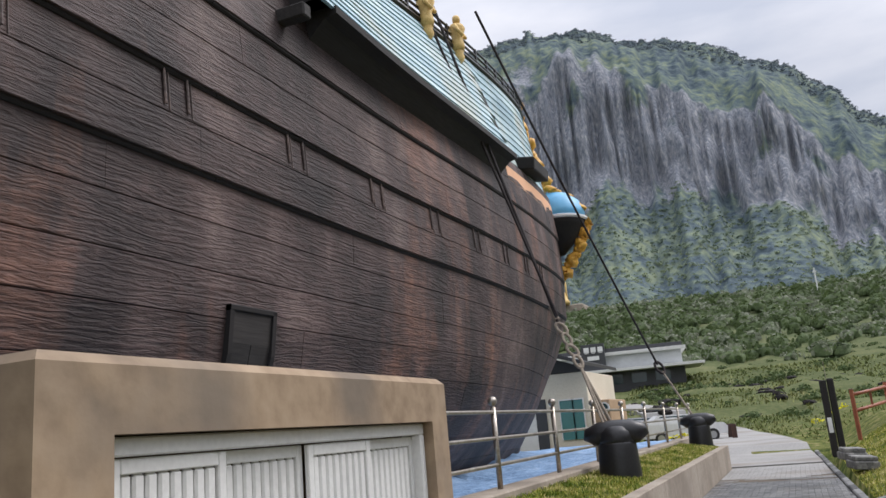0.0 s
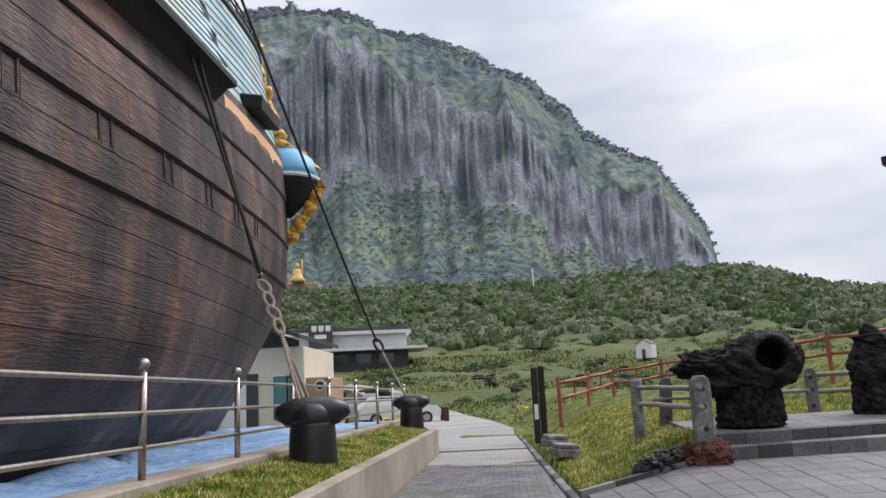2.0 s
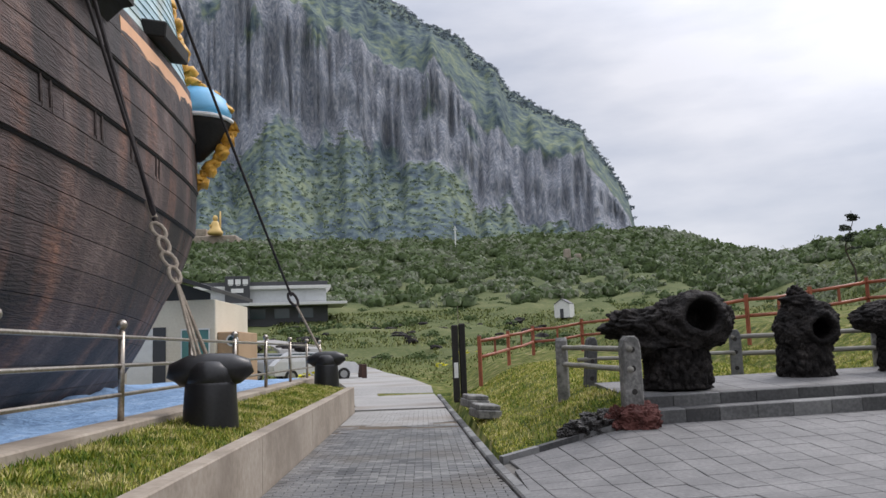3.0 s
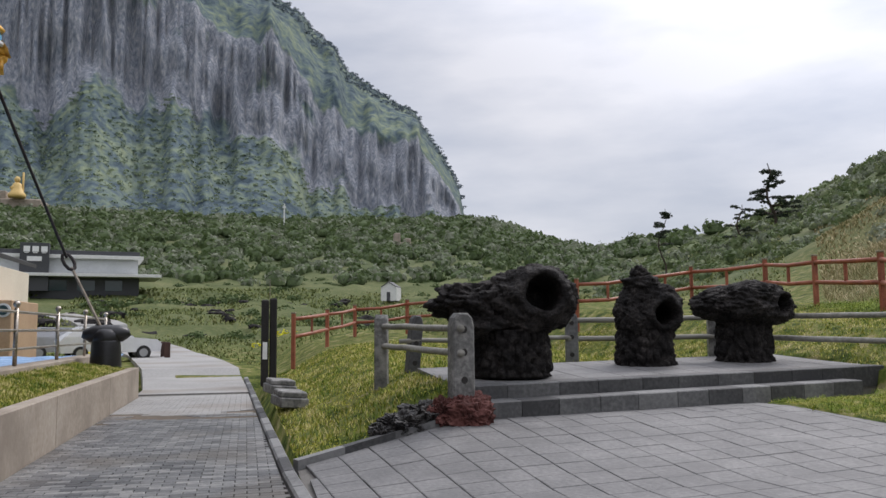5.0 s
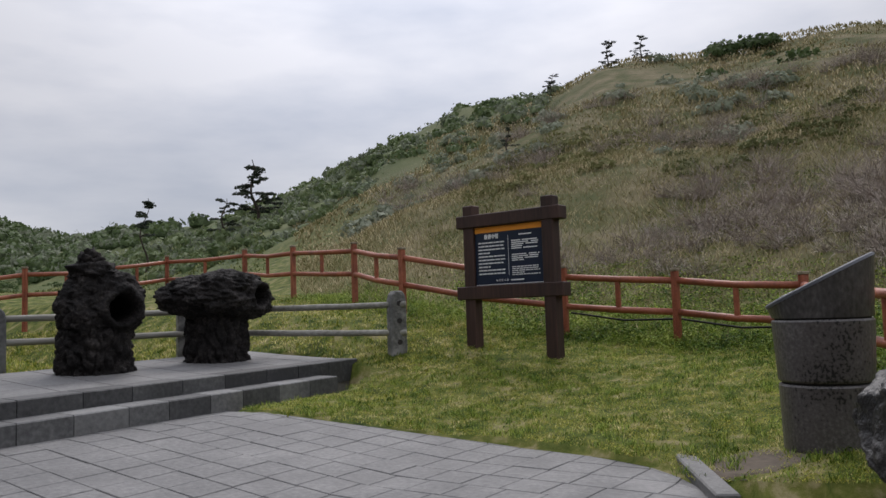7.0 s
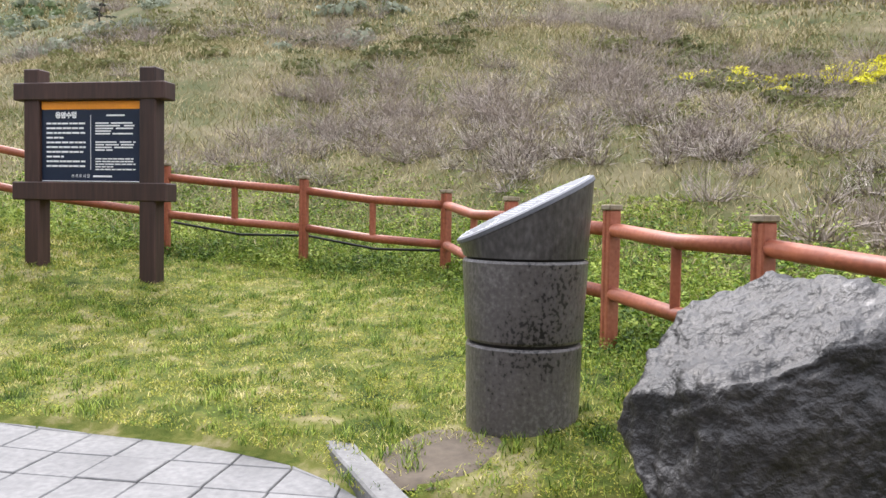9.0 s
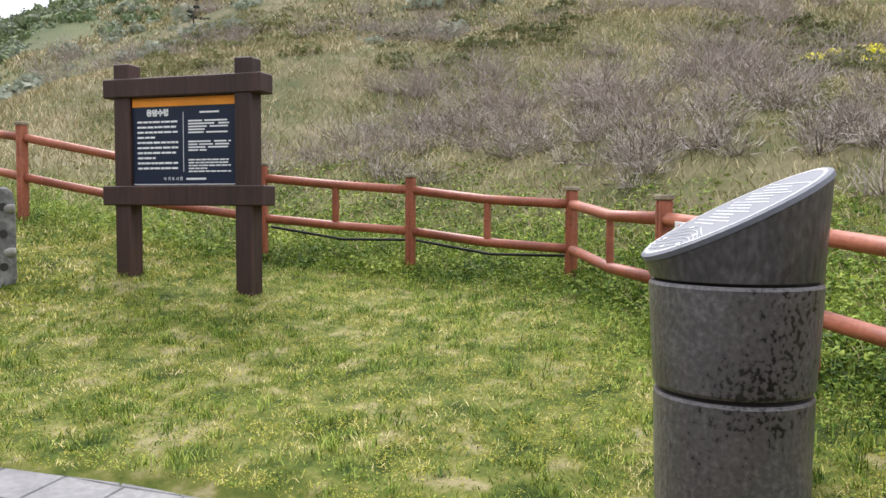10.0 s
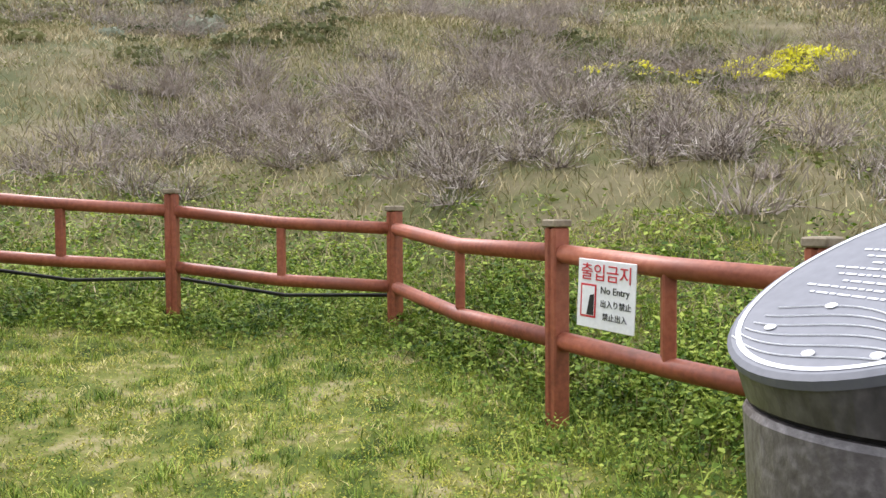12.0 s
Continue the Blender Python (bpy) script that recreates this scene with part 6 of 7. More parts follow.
part("faded_lettering", Shape().box((1.60, 5.012, 1.95), (2.05, 5.018, 2.02)).box((1.66, 5.012, 1.86), (2.0, 5.018, 1.90)).box((1.70, 5.022, 1.35), (1.78, 5.03, 1.6)), plain("faded_grey_print", (0.16, 0.17, 0.2), 0.6), tot)

# ---- buildings, vehicles and markers beyond ----
def block(lo, hi, m, edge=0.03):
    return Shape().box(lo, hi, edge, m)


hall = thing("visitor_hall", "cream plastered hall with a dark curved roof", "building")
HM = pose(-9.6, 38.5, 0.5)
HR = HM @ pose(-0.85, 0, 0.25)
part("wall", block((-3.5, -2.5, -0.4), (1.35, 3.5, 3.4), HM), M["cream"], hall)
part("wall_wing", block((1.35, -2.2, -0.4), (2.2, 1.5, 2.1), HM), M["tan"], hall, "tan plastered side wing")
rf = Shape()
rv = []
for k in range(13):
    u = k / 12
    x = -6.0 + 8.3 * u
    z = 3.1 + 2.0 * math.cos((u * 0.92) * math.pi / 2) ** 0.9
    rv += [(x, -3.6, z), (x, 4.2, z), (x, 4.2, z + 0.16), (x, -3.6, z + 0.16)]
rf.add([HR @ Vector(q) for q in rv], [(k * 4 + j, (k + 1) * 4 + j, (k + 1) * 4 + (j + 1) % 4, k * 4 + (j + 1) % 4) for k in range(12) for j in range(4)] + [(0, 1, 2, 3), (51, 50, 49, 48)])
part("roof", rf, M["roof_dark"], hall, "dark curved sheet roof")
# dark infill: roof edge and the shade beneath it, put into its colour
shaded_gable = Shape()
gv = [(-6.0 + 8.0 * k / 12, -2.45, 3.1 + 1.95 * math.cos(k / 12 * 0.92 * math.pi / 2) ** 0.9) for k in range(13)]
shaded_gable.add([HR @ Vector(q) for q in [(-6, -2.45, 3.0)] + gv + [(2.0, -2.45, 3.0)]], [tuple(range(15))])
part("shaded_gable", shaded_gable, M["roof_dark"], hall)
for x0, x1, z0, z1 in ((0.05, 0.62, 0.5, 2.2), (0.66, 1.1, 0.5, 2.2)):
    w_ = part("window", block((x0, -2.56, z0), (x1, -2.50, z1), HM, 0.0), M["teal_glass"], hall)
    part("frame", block((x0 - 0.04, -2.60, z1), (x1 + 0.04, -2.52, z1 + 0.06), HM, 0).box((x0 - 0.04, -2.60, z0), (x0, -2.52, z1), 0, HM).box((x1, -2.60, z0), (x1 + 0.04, -2.52, z1), 0, HM), M["white_metal"], w_)
part("door", block((-2.1, -2.56, 0.1), (-1.1, -2.50, 2.3), HM, 0), M["white_metal"], hall)
# flat dark panel on the wall, its colour standing for a shaded recess
part("dark_recess_panel", block((-1.1, -2.54, 0.1), (-0.6, -2.50, 2.35), HM, 0), M["slate"], hall)
part("round_window", Shape().tube([HM @ Vector((1.95, -2.26, 1.75)), HM @ Vector((1.95, -2.18, 1.75))], 0.24, 18), M["cafe_white"], hall)
part("round_glass", Shape().tube([HM @ Vector((1.95, -2.29, 1.75)), HM @ Vector((1.95, -2.25, 1.75))], 0.17, 18), M["glass"], hall)

cafe = thing("cafe_building", "long white two-storey cafe with a dark sign tower", "building")
CM = pose(-20.6, 113, 6.5, 0, 0, 10) @ Matrix.Diagonal((1, 1, 0.62, 1))
part("lower_storey", block((-13, 1.2, -1.5), (8, 9, 2.9), CM), M["slate"], cafe)
part("balcony_slab", block((-14, -1.0, 2.9), (10.5, 9, 3.5), CM), M["cafe_white"], cafe)
part("upper_storey", block((-13, 1.0, 3.5), (7.8, 9, 6.6), CM), M["cafe_grey"], cafe)
part("parapet", block((-13.4, 0.2, 6.6), (8.4, 9.4, 7.3), CM), M["cafe_white"], cafe)
part("roof_slope", block((-9, 1.2, 7.3), (8, 9, 8.3), CM), M["slate"], cafe)
tower = part("sign_tower", block((-5.6, -0.4, 0), (-2.4, 2, 9.4), CM), M["slate"], cafe, "dark sign tower with white lettering")
for k in range(3):
    part("letter_bar", block((-5.2 + 0.95 * k, -0.5, 7.6), (-4.5 + 0.95 * k, -0.4, 8.7), CM, 0).box((-5.1 + 0.95 * k, -0.5, 7.35), (-4.6 + 0.95 * k, -0.4, 7.5), 0, CM), M["white"], tower)
part("plate", block((-4.8, -0.5, 5.8), (-3.2, -0.4, 6.7), CM, 0), M["white"], tower)
for k in range(7):
    x = -12.4 + 2.9 * k
    if -6.5 < x < -2.2:
        continue
    part("window", block((x, 0.9, 3.9), (x + 2.5, 1.0, 6.2), CM, 0), M["cafe_grey"], cafe)
for k in range(6):
    part("ground_window", block((-12 + 3.2 * k, 1.1, 0.2), (-10 + 3.2 * k, 1.2, 2.3), CM, 0), M["glass"], cafe)

HUTX, HUTY = 18.6, 110.0
hut = thing("small_house", "small white gabled house in the fields", "house")
UM = pose(HUTX, HUTY, float(land(HUTX, HUTY)) + 0.6, 0, 0, -25) @ Matrix.Diagonal((0.52, 0.52, 0.52, 1))
part("wall", Shape().add([UM @ Vector(q) for q in ((-2, -1.5, -1), (2, -1.5, -1), (2, 3, -1), (-2, 3, -1), (-2, -1.5, 2.3), (2, -1.5, 2.3), (2, 3, 2.3), (-2, 3, 2.3), (0, -1.5, 3.6), (0, 3, 3.6))],
                         [(0, 1, 5, 8, 4), (2, 3, 7, 9, 6), (0, 4, 7, 3), (1, 2, 6, 5), (4, 8, 9, 7), (5, 6, 9, 8)]), M["cafe_white"], hut)
part("roof", Shape().box((-2.3, -1.7, 0), (0.05, 3.2, 0.14), 0, UM @ pose(0, 0, 3.65, 0, -33, 0)).box((-0.05, -1.7, 0), (2.3, 3.2, 0.14), 0, UM @ pose(0, 0, 3.65, 0, 33, 0)), M["slate"], hut)
part("door", block((-0.5, -1.56, -1), (0.4, -1.5, 1.2), UM, 0), M["slate"], hut)
ruin = solid("ruined_tower", Shape().box((37.0, 216, 16), (42.8, 220, 24.6), 0.3).box((38.2, 215.8, 24.4), (39.8, 218, 27.0), 0.2).box((41.0, 215.8, 24.4), (42.6, 218, 25.6), 0.2), M["concrete"], "weathered stone lookout among the scrub", "ruin")
mast = solid("mast", Shape().tube([(11.75, 268, 28), (11.75, 268, 42.0)], 0.2, 8).box((11.2, 267.8, 40.6), (12.3, 268.2, 41.1)), M["white_metal"], "slender white mast on the scrub hill", "mast")
statue = Shape()
statue.lathe([(2.6, 0), (2.8, 0.9), (2.0, 1.9), (1.5, 3.4), (1.3, 4.5), (0.7, 5.0)], (-73.2, 294, 45.6), 14)
statue.blob((-73.2, 294, 51.6), (0.95, 0.95, 1.1), 0.05, 2).tube([(-73.8, 293.5, 49.6), (-74.8, 292.8, 48.4)], 0.5, 8)
statue.box((-71.9, 294.4, 46), (-71.3, 295, 54.2), 0.2)
solid("seated_statue", statue, M["gold_pale"], "golden seated statue on the wooded slope", "statue", smooth=True)
solid("temple_terrace", Shape().box((-92, 295, 36), (-66, 306, 45.5), 0.4).box((-90, 296, 45.5), (-77, 303, 48.2), 0.2), M["concrete"], "pale concrete terrace and hall on the slope", "terrace")


def car(at, turn, paint, label):
    c = thing("parked_car", label, "car", "parked cars", at=at)
    c.rotation_euler = (0, 0, radians(turn))
    prof = [(-2.1, 0.35), (2.1, 0.35), (2.15, 0.7), (1.95, 0.9), (0.95, 1.0), (0.35, 1.45), (-1.3, 1.5), (-1.95, 1.05), (-2.15, 0.85)]
    n = len(prof)
    s = Shape()
    s.add([(x, -0.8 + (0.1 if z > 1.2 else 0), z) for x, z in prof] + [(x, 0.8 - (0.1 if z > 1.2 else 0), z) for x, z in prof], [tuple(range(n)), tuple(range(n, 2 * n))[::-1]] + [(k, n + k, n + (k + 1) % n, (k + 1) % n) for k in range(n)])
    part("car_body", s, paint, c)
    for sy in (-1, 1):
        part("side_window", Shape().add([(x, sy * 0.775 if z < 1.2 else sy * 0.72, z) for x, z in ((0.8, 1.02), (0.3, 1.4), (-1.2, 1.43), (-1.75, 1.05))], [(0, 1, 2, 3) if sy < 0 else (3, 2, 1, 0)]), M["glass"], c)
    part("windscreen", Shape().add([(0.96, -0.66, 1.02), (0.96, 0.66, 1.02), (0.40, 0.6, 1.43), (0.40, -0.6, 1.43)], [(0, 1, 2, 3)]), M["glass"], c)
    for x in (-1.3, 1.35):
        for y in (-0.72, 0.72):
            w = part("wheel", Shape().tube([(x, y - 0.1, 0.32), (x, y + 0.1, 0.32)], 0.32, 18), M["tyre"], c)
            part("rim", Shape().tube([(x, y - 0.11, 0.32), (x, y + 0.11, 0.32)], 0.19, 12), M["car_silver"], w)
    return c


for x, y, tn, pt, lb in ((-7.6, 47.0, 15, "car_silver", "silver estate car parked by the lane"), (-5.6, 45.2, 20, "car_white", "white car parked by the lane"), (-9.5, 50, 12, "car_white", "white hatchback parked behind another car")):
    car((x, y, float(land(x, y)) + 0.05), tn, M[pt], lb)
for x, y in ((-3.3, 46.0), (-3.0, 44.6)):
    solid("timber_bollard", Shape().box((x - 0.12, y - 0.12, 0), (x + 0.12, y + 0.12, 1.0), 0.02), M["sign_wood"], "short brown timber bollard beside the lane", "bollard", "timber bollards")

# ---- plants ----
gen = np.random.default_rng(11)


def fast_mesh(name, verts, tris, material, ups=None):
    """A mesh of triangles from arrays."""
    me = bpy.data.meshes.new(name)
    if ups is not None:
        # turn each face to the side of its normals
        p, t_ = np.asarray(verts), np.array(tris)
        g = np.cross(p[t_[:, 1]] - p[t_[:, 0]], p[t_[:, 2]] - p[t_[:, 0]])
        back = (g * np.asarray(ups)[t_[:, 0]]).sum(1) < 0
        t_[back] = t_[back][:, ::-1]
        tris = t_
    me.vertices.add(len(verts))
    me.vertices.foreach_set("co", np.asarray(verts, np.float32).ravel())
    t = np.asarray(tris, np.int32)
    me.loops.add(t.size)
    me.loops.foreach_set("vertex_index", t.ravel())
    me.polygons.add(len(t))
    me.polygons.foreach_set("loop_start", np.arange(0, t.size, 3, dtype=np.int32))
    me.materials.append(material)
    me.update(calc_edges=True)
    me.validate()
    if ups is not None:
        me.normals_split_custom_set_from_vertices(ups)
    return me


def blades(name, x, y, z, h, w, material, label, lean=0.5):
    """One bent blade of grass, of two triangles and a tip, at each place."""
    n = len(x)
    a = gen.uniform(0, 2 * math.pi, n)
    dx, dy = np.cos(a), np.sin(a)
    b = gen.uniform(0, 2 * math.pi, n)
    ln = gen.uniform(0.1, 1.0, n) * lean * h
    lx, ly = np.cos(b) * ln, np.sin(b) * ln
    v = np.zeros((n, 5, 3))
    for k, (s, hh, bend) in enumerate(((-1, -0.02, 0), (1, -0.02, 0), (-0.8, 0.55, 0.35), (0.8, 0.55, 0.35), (0, 1, 1))):
        v[:, k, 0] = x + s * w * dx + bend * lx
        v[:, k, 1] = y + s * w * dy + bend * ly
        v[:, k, 2] = z + hh * h
    base = (np.arange(n) * 5)[:, None]
    t = np.concatenate([base + np.array([[0, 1, 3]]), base + np.array([[0, 3, 2]]), base + np.array([[2, 3, 4]])])
    up = np.stack([gen.normal(0, 0.35, n), gen.normal(0, 0.35, n), np.ones(n)], 1)
    up /= np.linalg.norm(up, axis=1)[:, None]
    ob = new(name, fast_mesh(name, v.reshape(-1, 3), t, material, np.repeat(up, 5, axis=0)))
    return tagged(ob, label, "grass", kind="stuff")


def leaflets(name, x, y, z, h, size, material, label):
    """Small broad leaves held at many angles, one diamond each, up to a height h."""
    n = len(x)
    d = np.stack([gen.normal(0, 0.55, n), gen.normal(0, 0.55, n), np.ones(n)], 1)
    d /= np.linalg.norm(d, axis=1)[:, None]
    a = gen.uniform(0, 2 * math.pi, n)
    u = np.stack([np.cos(a), np.sin(a), np.zeros(n)], 1)
    u -= d * (u * d).sum(1)[:, None]
    w = np.cross(d, u)
    c = np.stack([x, y, z + h * gen.uniform(0.15, 1.0, n)], 1)
    s = np.asarray(size)[:, None] * gen.uniform(0.6, 1.3, (n, 1))
    v = np.stack([c - u * s, c + w * s * 0.6, c + u * s, c - w * s * 0.6], 1)
    b = (np.arange(n) * 4)[:, None]
    t = np.concatenate([b + np.array([[0, 1, 2]]), b + np.array([[0, 2, 3]])])
    return tagged(new(name, fast_mesh(name, v.reshape(-1, 3), t, material, np.repeat(d, 4, axis=0))), label, "grass", kind="stuff")


def clumps(x, y, n, spread):
    """Each place made into n, strewn about it."""
    k = len(x) * n
    return np.repeat(x, n) + gen.normal(0, spread, k), np.repeat(y, n) + gen.normal(0, spread, k)


def scatter(x0, x1, y0, y1, n, keep=None, clump=0.0, cf=1.3):
    x, y = gen.uniform(x0, x1, n), gen.uniform(y0, y1, n)
    ok = np.ones(n, bool) if keep is None else keep(x, y)
    if clump:
        d = np.array([noise.noise((p * cf, q * cf, 2.0)) for p, q in zip(x, y)])
        ok &= gen.uniform(-clump, clump, n) < d + 0.12
    return x[ok], y[ok]


def polar(a0, a1, r0, r1, n, power=0.5):
    a = np.radians(gen.uniform(a0, a1, n))
    r = r0 + (r1 - r0) * gen.uniform(0, 1, n) ** power
    return HX + r * np.sin(a), HY + r * np.cos(a), r


def east_lawn(x, y):
    edge = np.where(y > 12.3, 8.15 - 0.2 * (y - 12.3), 8.15 - 0.06 * (12.3 - y) - 0.22 * np.maximum(0, 11.2 - y) - 0.6 * np.maximum(0, 10.4 - y))
    return (x > edge) & ~((y > 15.0 + 0.155 * (x - 3.2)) & (x < 10.4)) & (np.hypot(x - CYX, y - CYY) > 0.33) & (np.hypot(x - 7.1, y - 8.1) > 0.5) & (np.hypot((x - 7.98) / 0.62, (y - 9.72) / 0.34) > 0.5 + 0.3 * np.sin(9 * x + 5 * y) * np.cos(13 * y - 4 * x))


def beyond_foot(x, y, gap=0.0):
    """Whether a place lies on the slope, past its foot."""
    return np.hypot(x - HX, y - HY) > np.interp(np.degrees(np.arctan2(x - HX, y - HY)), FOOT_AZ, FOOT_R) + gap


x, y = scatter(6.5, 14.8, 8.0, 17.0, 150000, east_lawn, 0.55, 2.2)
blades("lawn_grass", x, y, land(x, y), gen.uniform(0.010, 0.038, len(x)), gen.uniform(0.002, 0.004, len(x)), M["blade"], "short patchy lawn grass, yellow-green", 2.0)
x, y = scatter(6.6, 14.8, 8.0, 17.0, 15000, east_lawn, 0.5, 1.6)
x, y = clumps(x, y, 16, 0.035)
ok = east_lawn(x, y)
x, y = x[ok], y[ok]
leaflets("lawn_moss", x, y, land(x, y), gen.uniform(0.006, 0.022, len(x)), gen.uniform(0.004, 0.009, len(x)), M["moss"], "yellow-green mossy herbs in the lawn")
x, y = scatter(6.6, 14.8, 8.0, 17.0, 3600, east_lawn, 0.2, 0.8)
x, y = clumps(x, y, 24, 0.05)
ok = east_lawn(x, y)
x, y = x[ok], y[ok]
leaflets("lawn_clover", x, y, land(x, y), gen.uniform(0.01, 0.04, len(x)), gen.uniform(0.005, 0.011, len(x)), M["weed"], "green clover patches in the lawn")
x, y = scatter(6.9, 14.8, 8.0, 16.0, 1900, east_lawn, 0.3, 1.4)
x, y = clumps(x, y, 26, 0.035)
blades("lawn_tuft", x, y, land(x, y), gen.uniform(0.03, 0.075, len(x)), gen.uniform(0.002, 0.004, len(x)), M["weed"], "greener tufts standing in the lawn", 1.0)
x, y = scatter(1.0, 10.5, 14.7, 30.0, 90000, lambda p, q: ~((q < 18.9 + 0.12 * (p - 3)) & (p > 3.1) & (q > 15)) & (q > 14.75 + 0.3 * (p - 0.98) * (p < 3.3)), 0.6)
blades("bank_grass", x, y, land(x, y), gen.uniform(0.03, 0.09, len(x)), gen.uniform(0.005, 0.009, len(x)), M["blade"], "short grass on the bank beside the terrace", 0.9)
x, y = scatter(8.3, 15.5, 15.0, 29.0, 60000, lambda p, q: ~((q < 19.7 + 0.12 * (p - 6)) & (p < 10.3)), 0.5, 0.9)
blades("bank_grass", x, y, land(x, y), gen.uniform(0.02, 0.07, len(x)), gen.uniform(0.005, 0.009, len(x)), M["blade"], "short grass between the terrace and the fence", 1.4)
x, y = scatter(1.0, 15.5, 14.8, 29.0, 70000, lambda p, q: ~((q < 19.7 + 0.12 * (p - 6)) & (p < 10.4) & (p > 3.0)) & (q > 14.85 + 0.3 * (p - 0.98) * (p < 3.3)), 0.4, 0.7)
leaflets("bank_moss", x, y, land(x, y), gen.uniform(0.01, 0.04, len(x)), gen.uniform(0.012, 0.022, len(x)), M["moss"], "yellow-green herbs in the bank grass")
x, y = scatter(-3.17, WX - 0.21, 5.0, 25.0, 26000)
blades("strip_grass", x, y, 0.80 - 0.17 * (x + 3.2) / 1.13, gen.uniform(0.02, 0.07, len(x)), gen.uniform(0.004, 0.007, len(x)), M["blade"], "short grass in the planted strip", 0.9)
# rank green growth along the fence foot
px, py = [], []
for a, b in zip(FENCE[9:], FENCE[10:-1]):
    n = 700
    t = gen.uniform(0, 1, n)
    d = np.array([b[1] - a[1], a[0] - b[0]])
    d = d / np.hypot(*d)
    o = gen.normal(-0.55, 0.55, n)
    px.append(a[0] + (b[0] - a[0]) * t + d[0] * o)
    py.append(a[1] + (b[1] - a[1]) * t + d[1] * o)
px, py = np.concatenate(px), np.concatenate(py)
px, py = clumps(px, py, 14, 0.08)
leaflets("fence_herb", px, py, land(px, py), gen.uniform(0.03, 0.15, len(px)), gen.uniform(0.010, 0.022, len(px)), M["weed"], "rank green herbs along the fence foot")
px, py = px[::6], py[::6]
blades("fence_weed", px, py, land(px, py), gen.uniform(0.06, 0.17, len(px)), gen.uniform(0.003, 0.005, len(px)), M["weed"], "long green grass along the fence foot", 1.2)
# rough grass of the slope
x, y, r = polar(38, 128, 5.5, 34, 95000, 0.75)
ok = beyond_foot(x, y, 0.4)
x, y, r = x[ok], y[ok], r[ok]
blades("slope_grass", x, y, land(x, y), gen.uniform(0.05, 0.22, len(x)) * np.clip(r / 18, 0.7, 1.3), 0.003 + 0.0003 * r, M["blade_dry"], "dry straw-coloured rough grass on the slope", 1.5)
x, y, r = polar(38, 128, 30, 64, 60000, 0.8)
blades("slope_grass", x, y, land(x, y), gen.uniform(0.08, 0.28, len(x)), 0.0009 * r, M["blade_dry"], "dry straw-coloured rough grass up the slope", 1.0)
x, y, r = polar(48, 128, 5.5, 22, 26000, 1.0)
ok = beyond_foot(x, y, 0.1) & ~beyond_foot(x, y, 6.0) & (gen.uniform(0, 1, len(x)) < 1.3 - 0.2 * (r - np.interp(np.degrees(np.arctan2(x - HX, y - HY)), FOOT_AZ, FOOT_R)))
x, y = clumps(x[ok], y[ok], 16, 0.11)
ok = beyond_foot(x, y, 0.0)
x, y = x[ok], y[ok]
leaflets("slope_herb", x, y, land(x, y), gen.uniform(0.03, 0.15, len(x)), gen.uniform(0.018, 0.036, len(x)), M["weed"], "low green herbs at the foot of the slope")
# green and olive patches higher up the slope
x, y, r = polar(46, 128, 11, 56, 5200, 0.8)
g_ = np.array([noise.noise((p * 0.22, q * 0.22, 9.0)) for p, q in zip(x, y)])
ok = beyond_foot(x, y, 4.0) & (g_ > 0.0)
x, y, r = x[ok], y[ok], r[ok]
x, y = clumps(x, y, 22, 0.22)
leaflets("slope_herb", x, y, land(x, y), gen.uniform(0.04, 0.22, len(x)), gen.uniform(0.025, 0.05, len(x)), M["olive_herb"], "olive-green low growth patched over the slope")
x, y, r = polar(-35, 36, 30, 120, 42000, 0.8)
ok = np.abs(x - np.interp(y, [p[1] for p in ROAD_C], [p[0] for p in ROAD_C])) > 2.3
x, y, r = x[ok], y[ok], r[ok]
blades("field_grass", x, y, land(x, y), gen.uniform(0.05, 0.2, len(x)) * np.clip(r / 40, 0.8, 2), 0.0011 * r, M["pasture"], "rough pasture grass beyond the lane", 0.8)


def leaves(cx, cy, cz, rx, rz, n, size, material, name, label, category="shrub", kind="stuff"):
    """Bushes as many small leaf clumps on lumpy crowns, all in one mesh."""
    V, T = [], []
    k0 = 0
    for i in range(len(cx)):
        m = n if np.isscalar(n) else int(n[i])
        d = gen.normal(0, 1, (m, 3))
        d /= np.linalg.norm(d, axis=1)[:, None]
        d[:, 2] = np.abs(d[:, 2]) * 1.0 - 0.12
        lob = 0.72 + 0.3 * np.sin(d[:, 0] * 4.1 + i) * np.cos(d[:, 1] * 3.7 + 2 * i) + gen.uniform(-0.14, 0.14, m)
        c = np.stack([cx[i] + d[:, 0] * rx[i] * lob, cy[i] + d[:, 1] * rx[i] * lob, cz[i] + d[:, 2] * rz[i] * lob], 1)
        s = size * rx[i] * gen.uniform(0.6, 1.3, m)
        u = gen.normal(0, 1, (m, 3))
        u -= d * (u * d).sum(1)[:, None] * 0.8
        u /= np.linalg.norm(u, axis=1)[:, None]
        w = np.cross(u, d + gen.normal(0, 0.5, (m, 3)))
        w /= np.linalg.norm(w, axis=1)[:, None] + 1e-6
        q = np.stack([c - u * s[:, None], c + w * s[:, None] * 0.7, c + u * s[:, None], c - w * s[:, None] * 0.7], 1)
        V.append(q.reshape(-1, 3))
        b = k0 + (np.arange(m) * 4)[:, None]
        T.append(np.concatenate([b + np.array([[0, 1, 2]]), b + np.array([[0, 2, 3]])]))
        k0 += m * 4
    ob = new(name, fast_mesh(name, np.concatenate(V), np.concatenate(T), material))
    return tagged(ob, label, category, kind=kind)


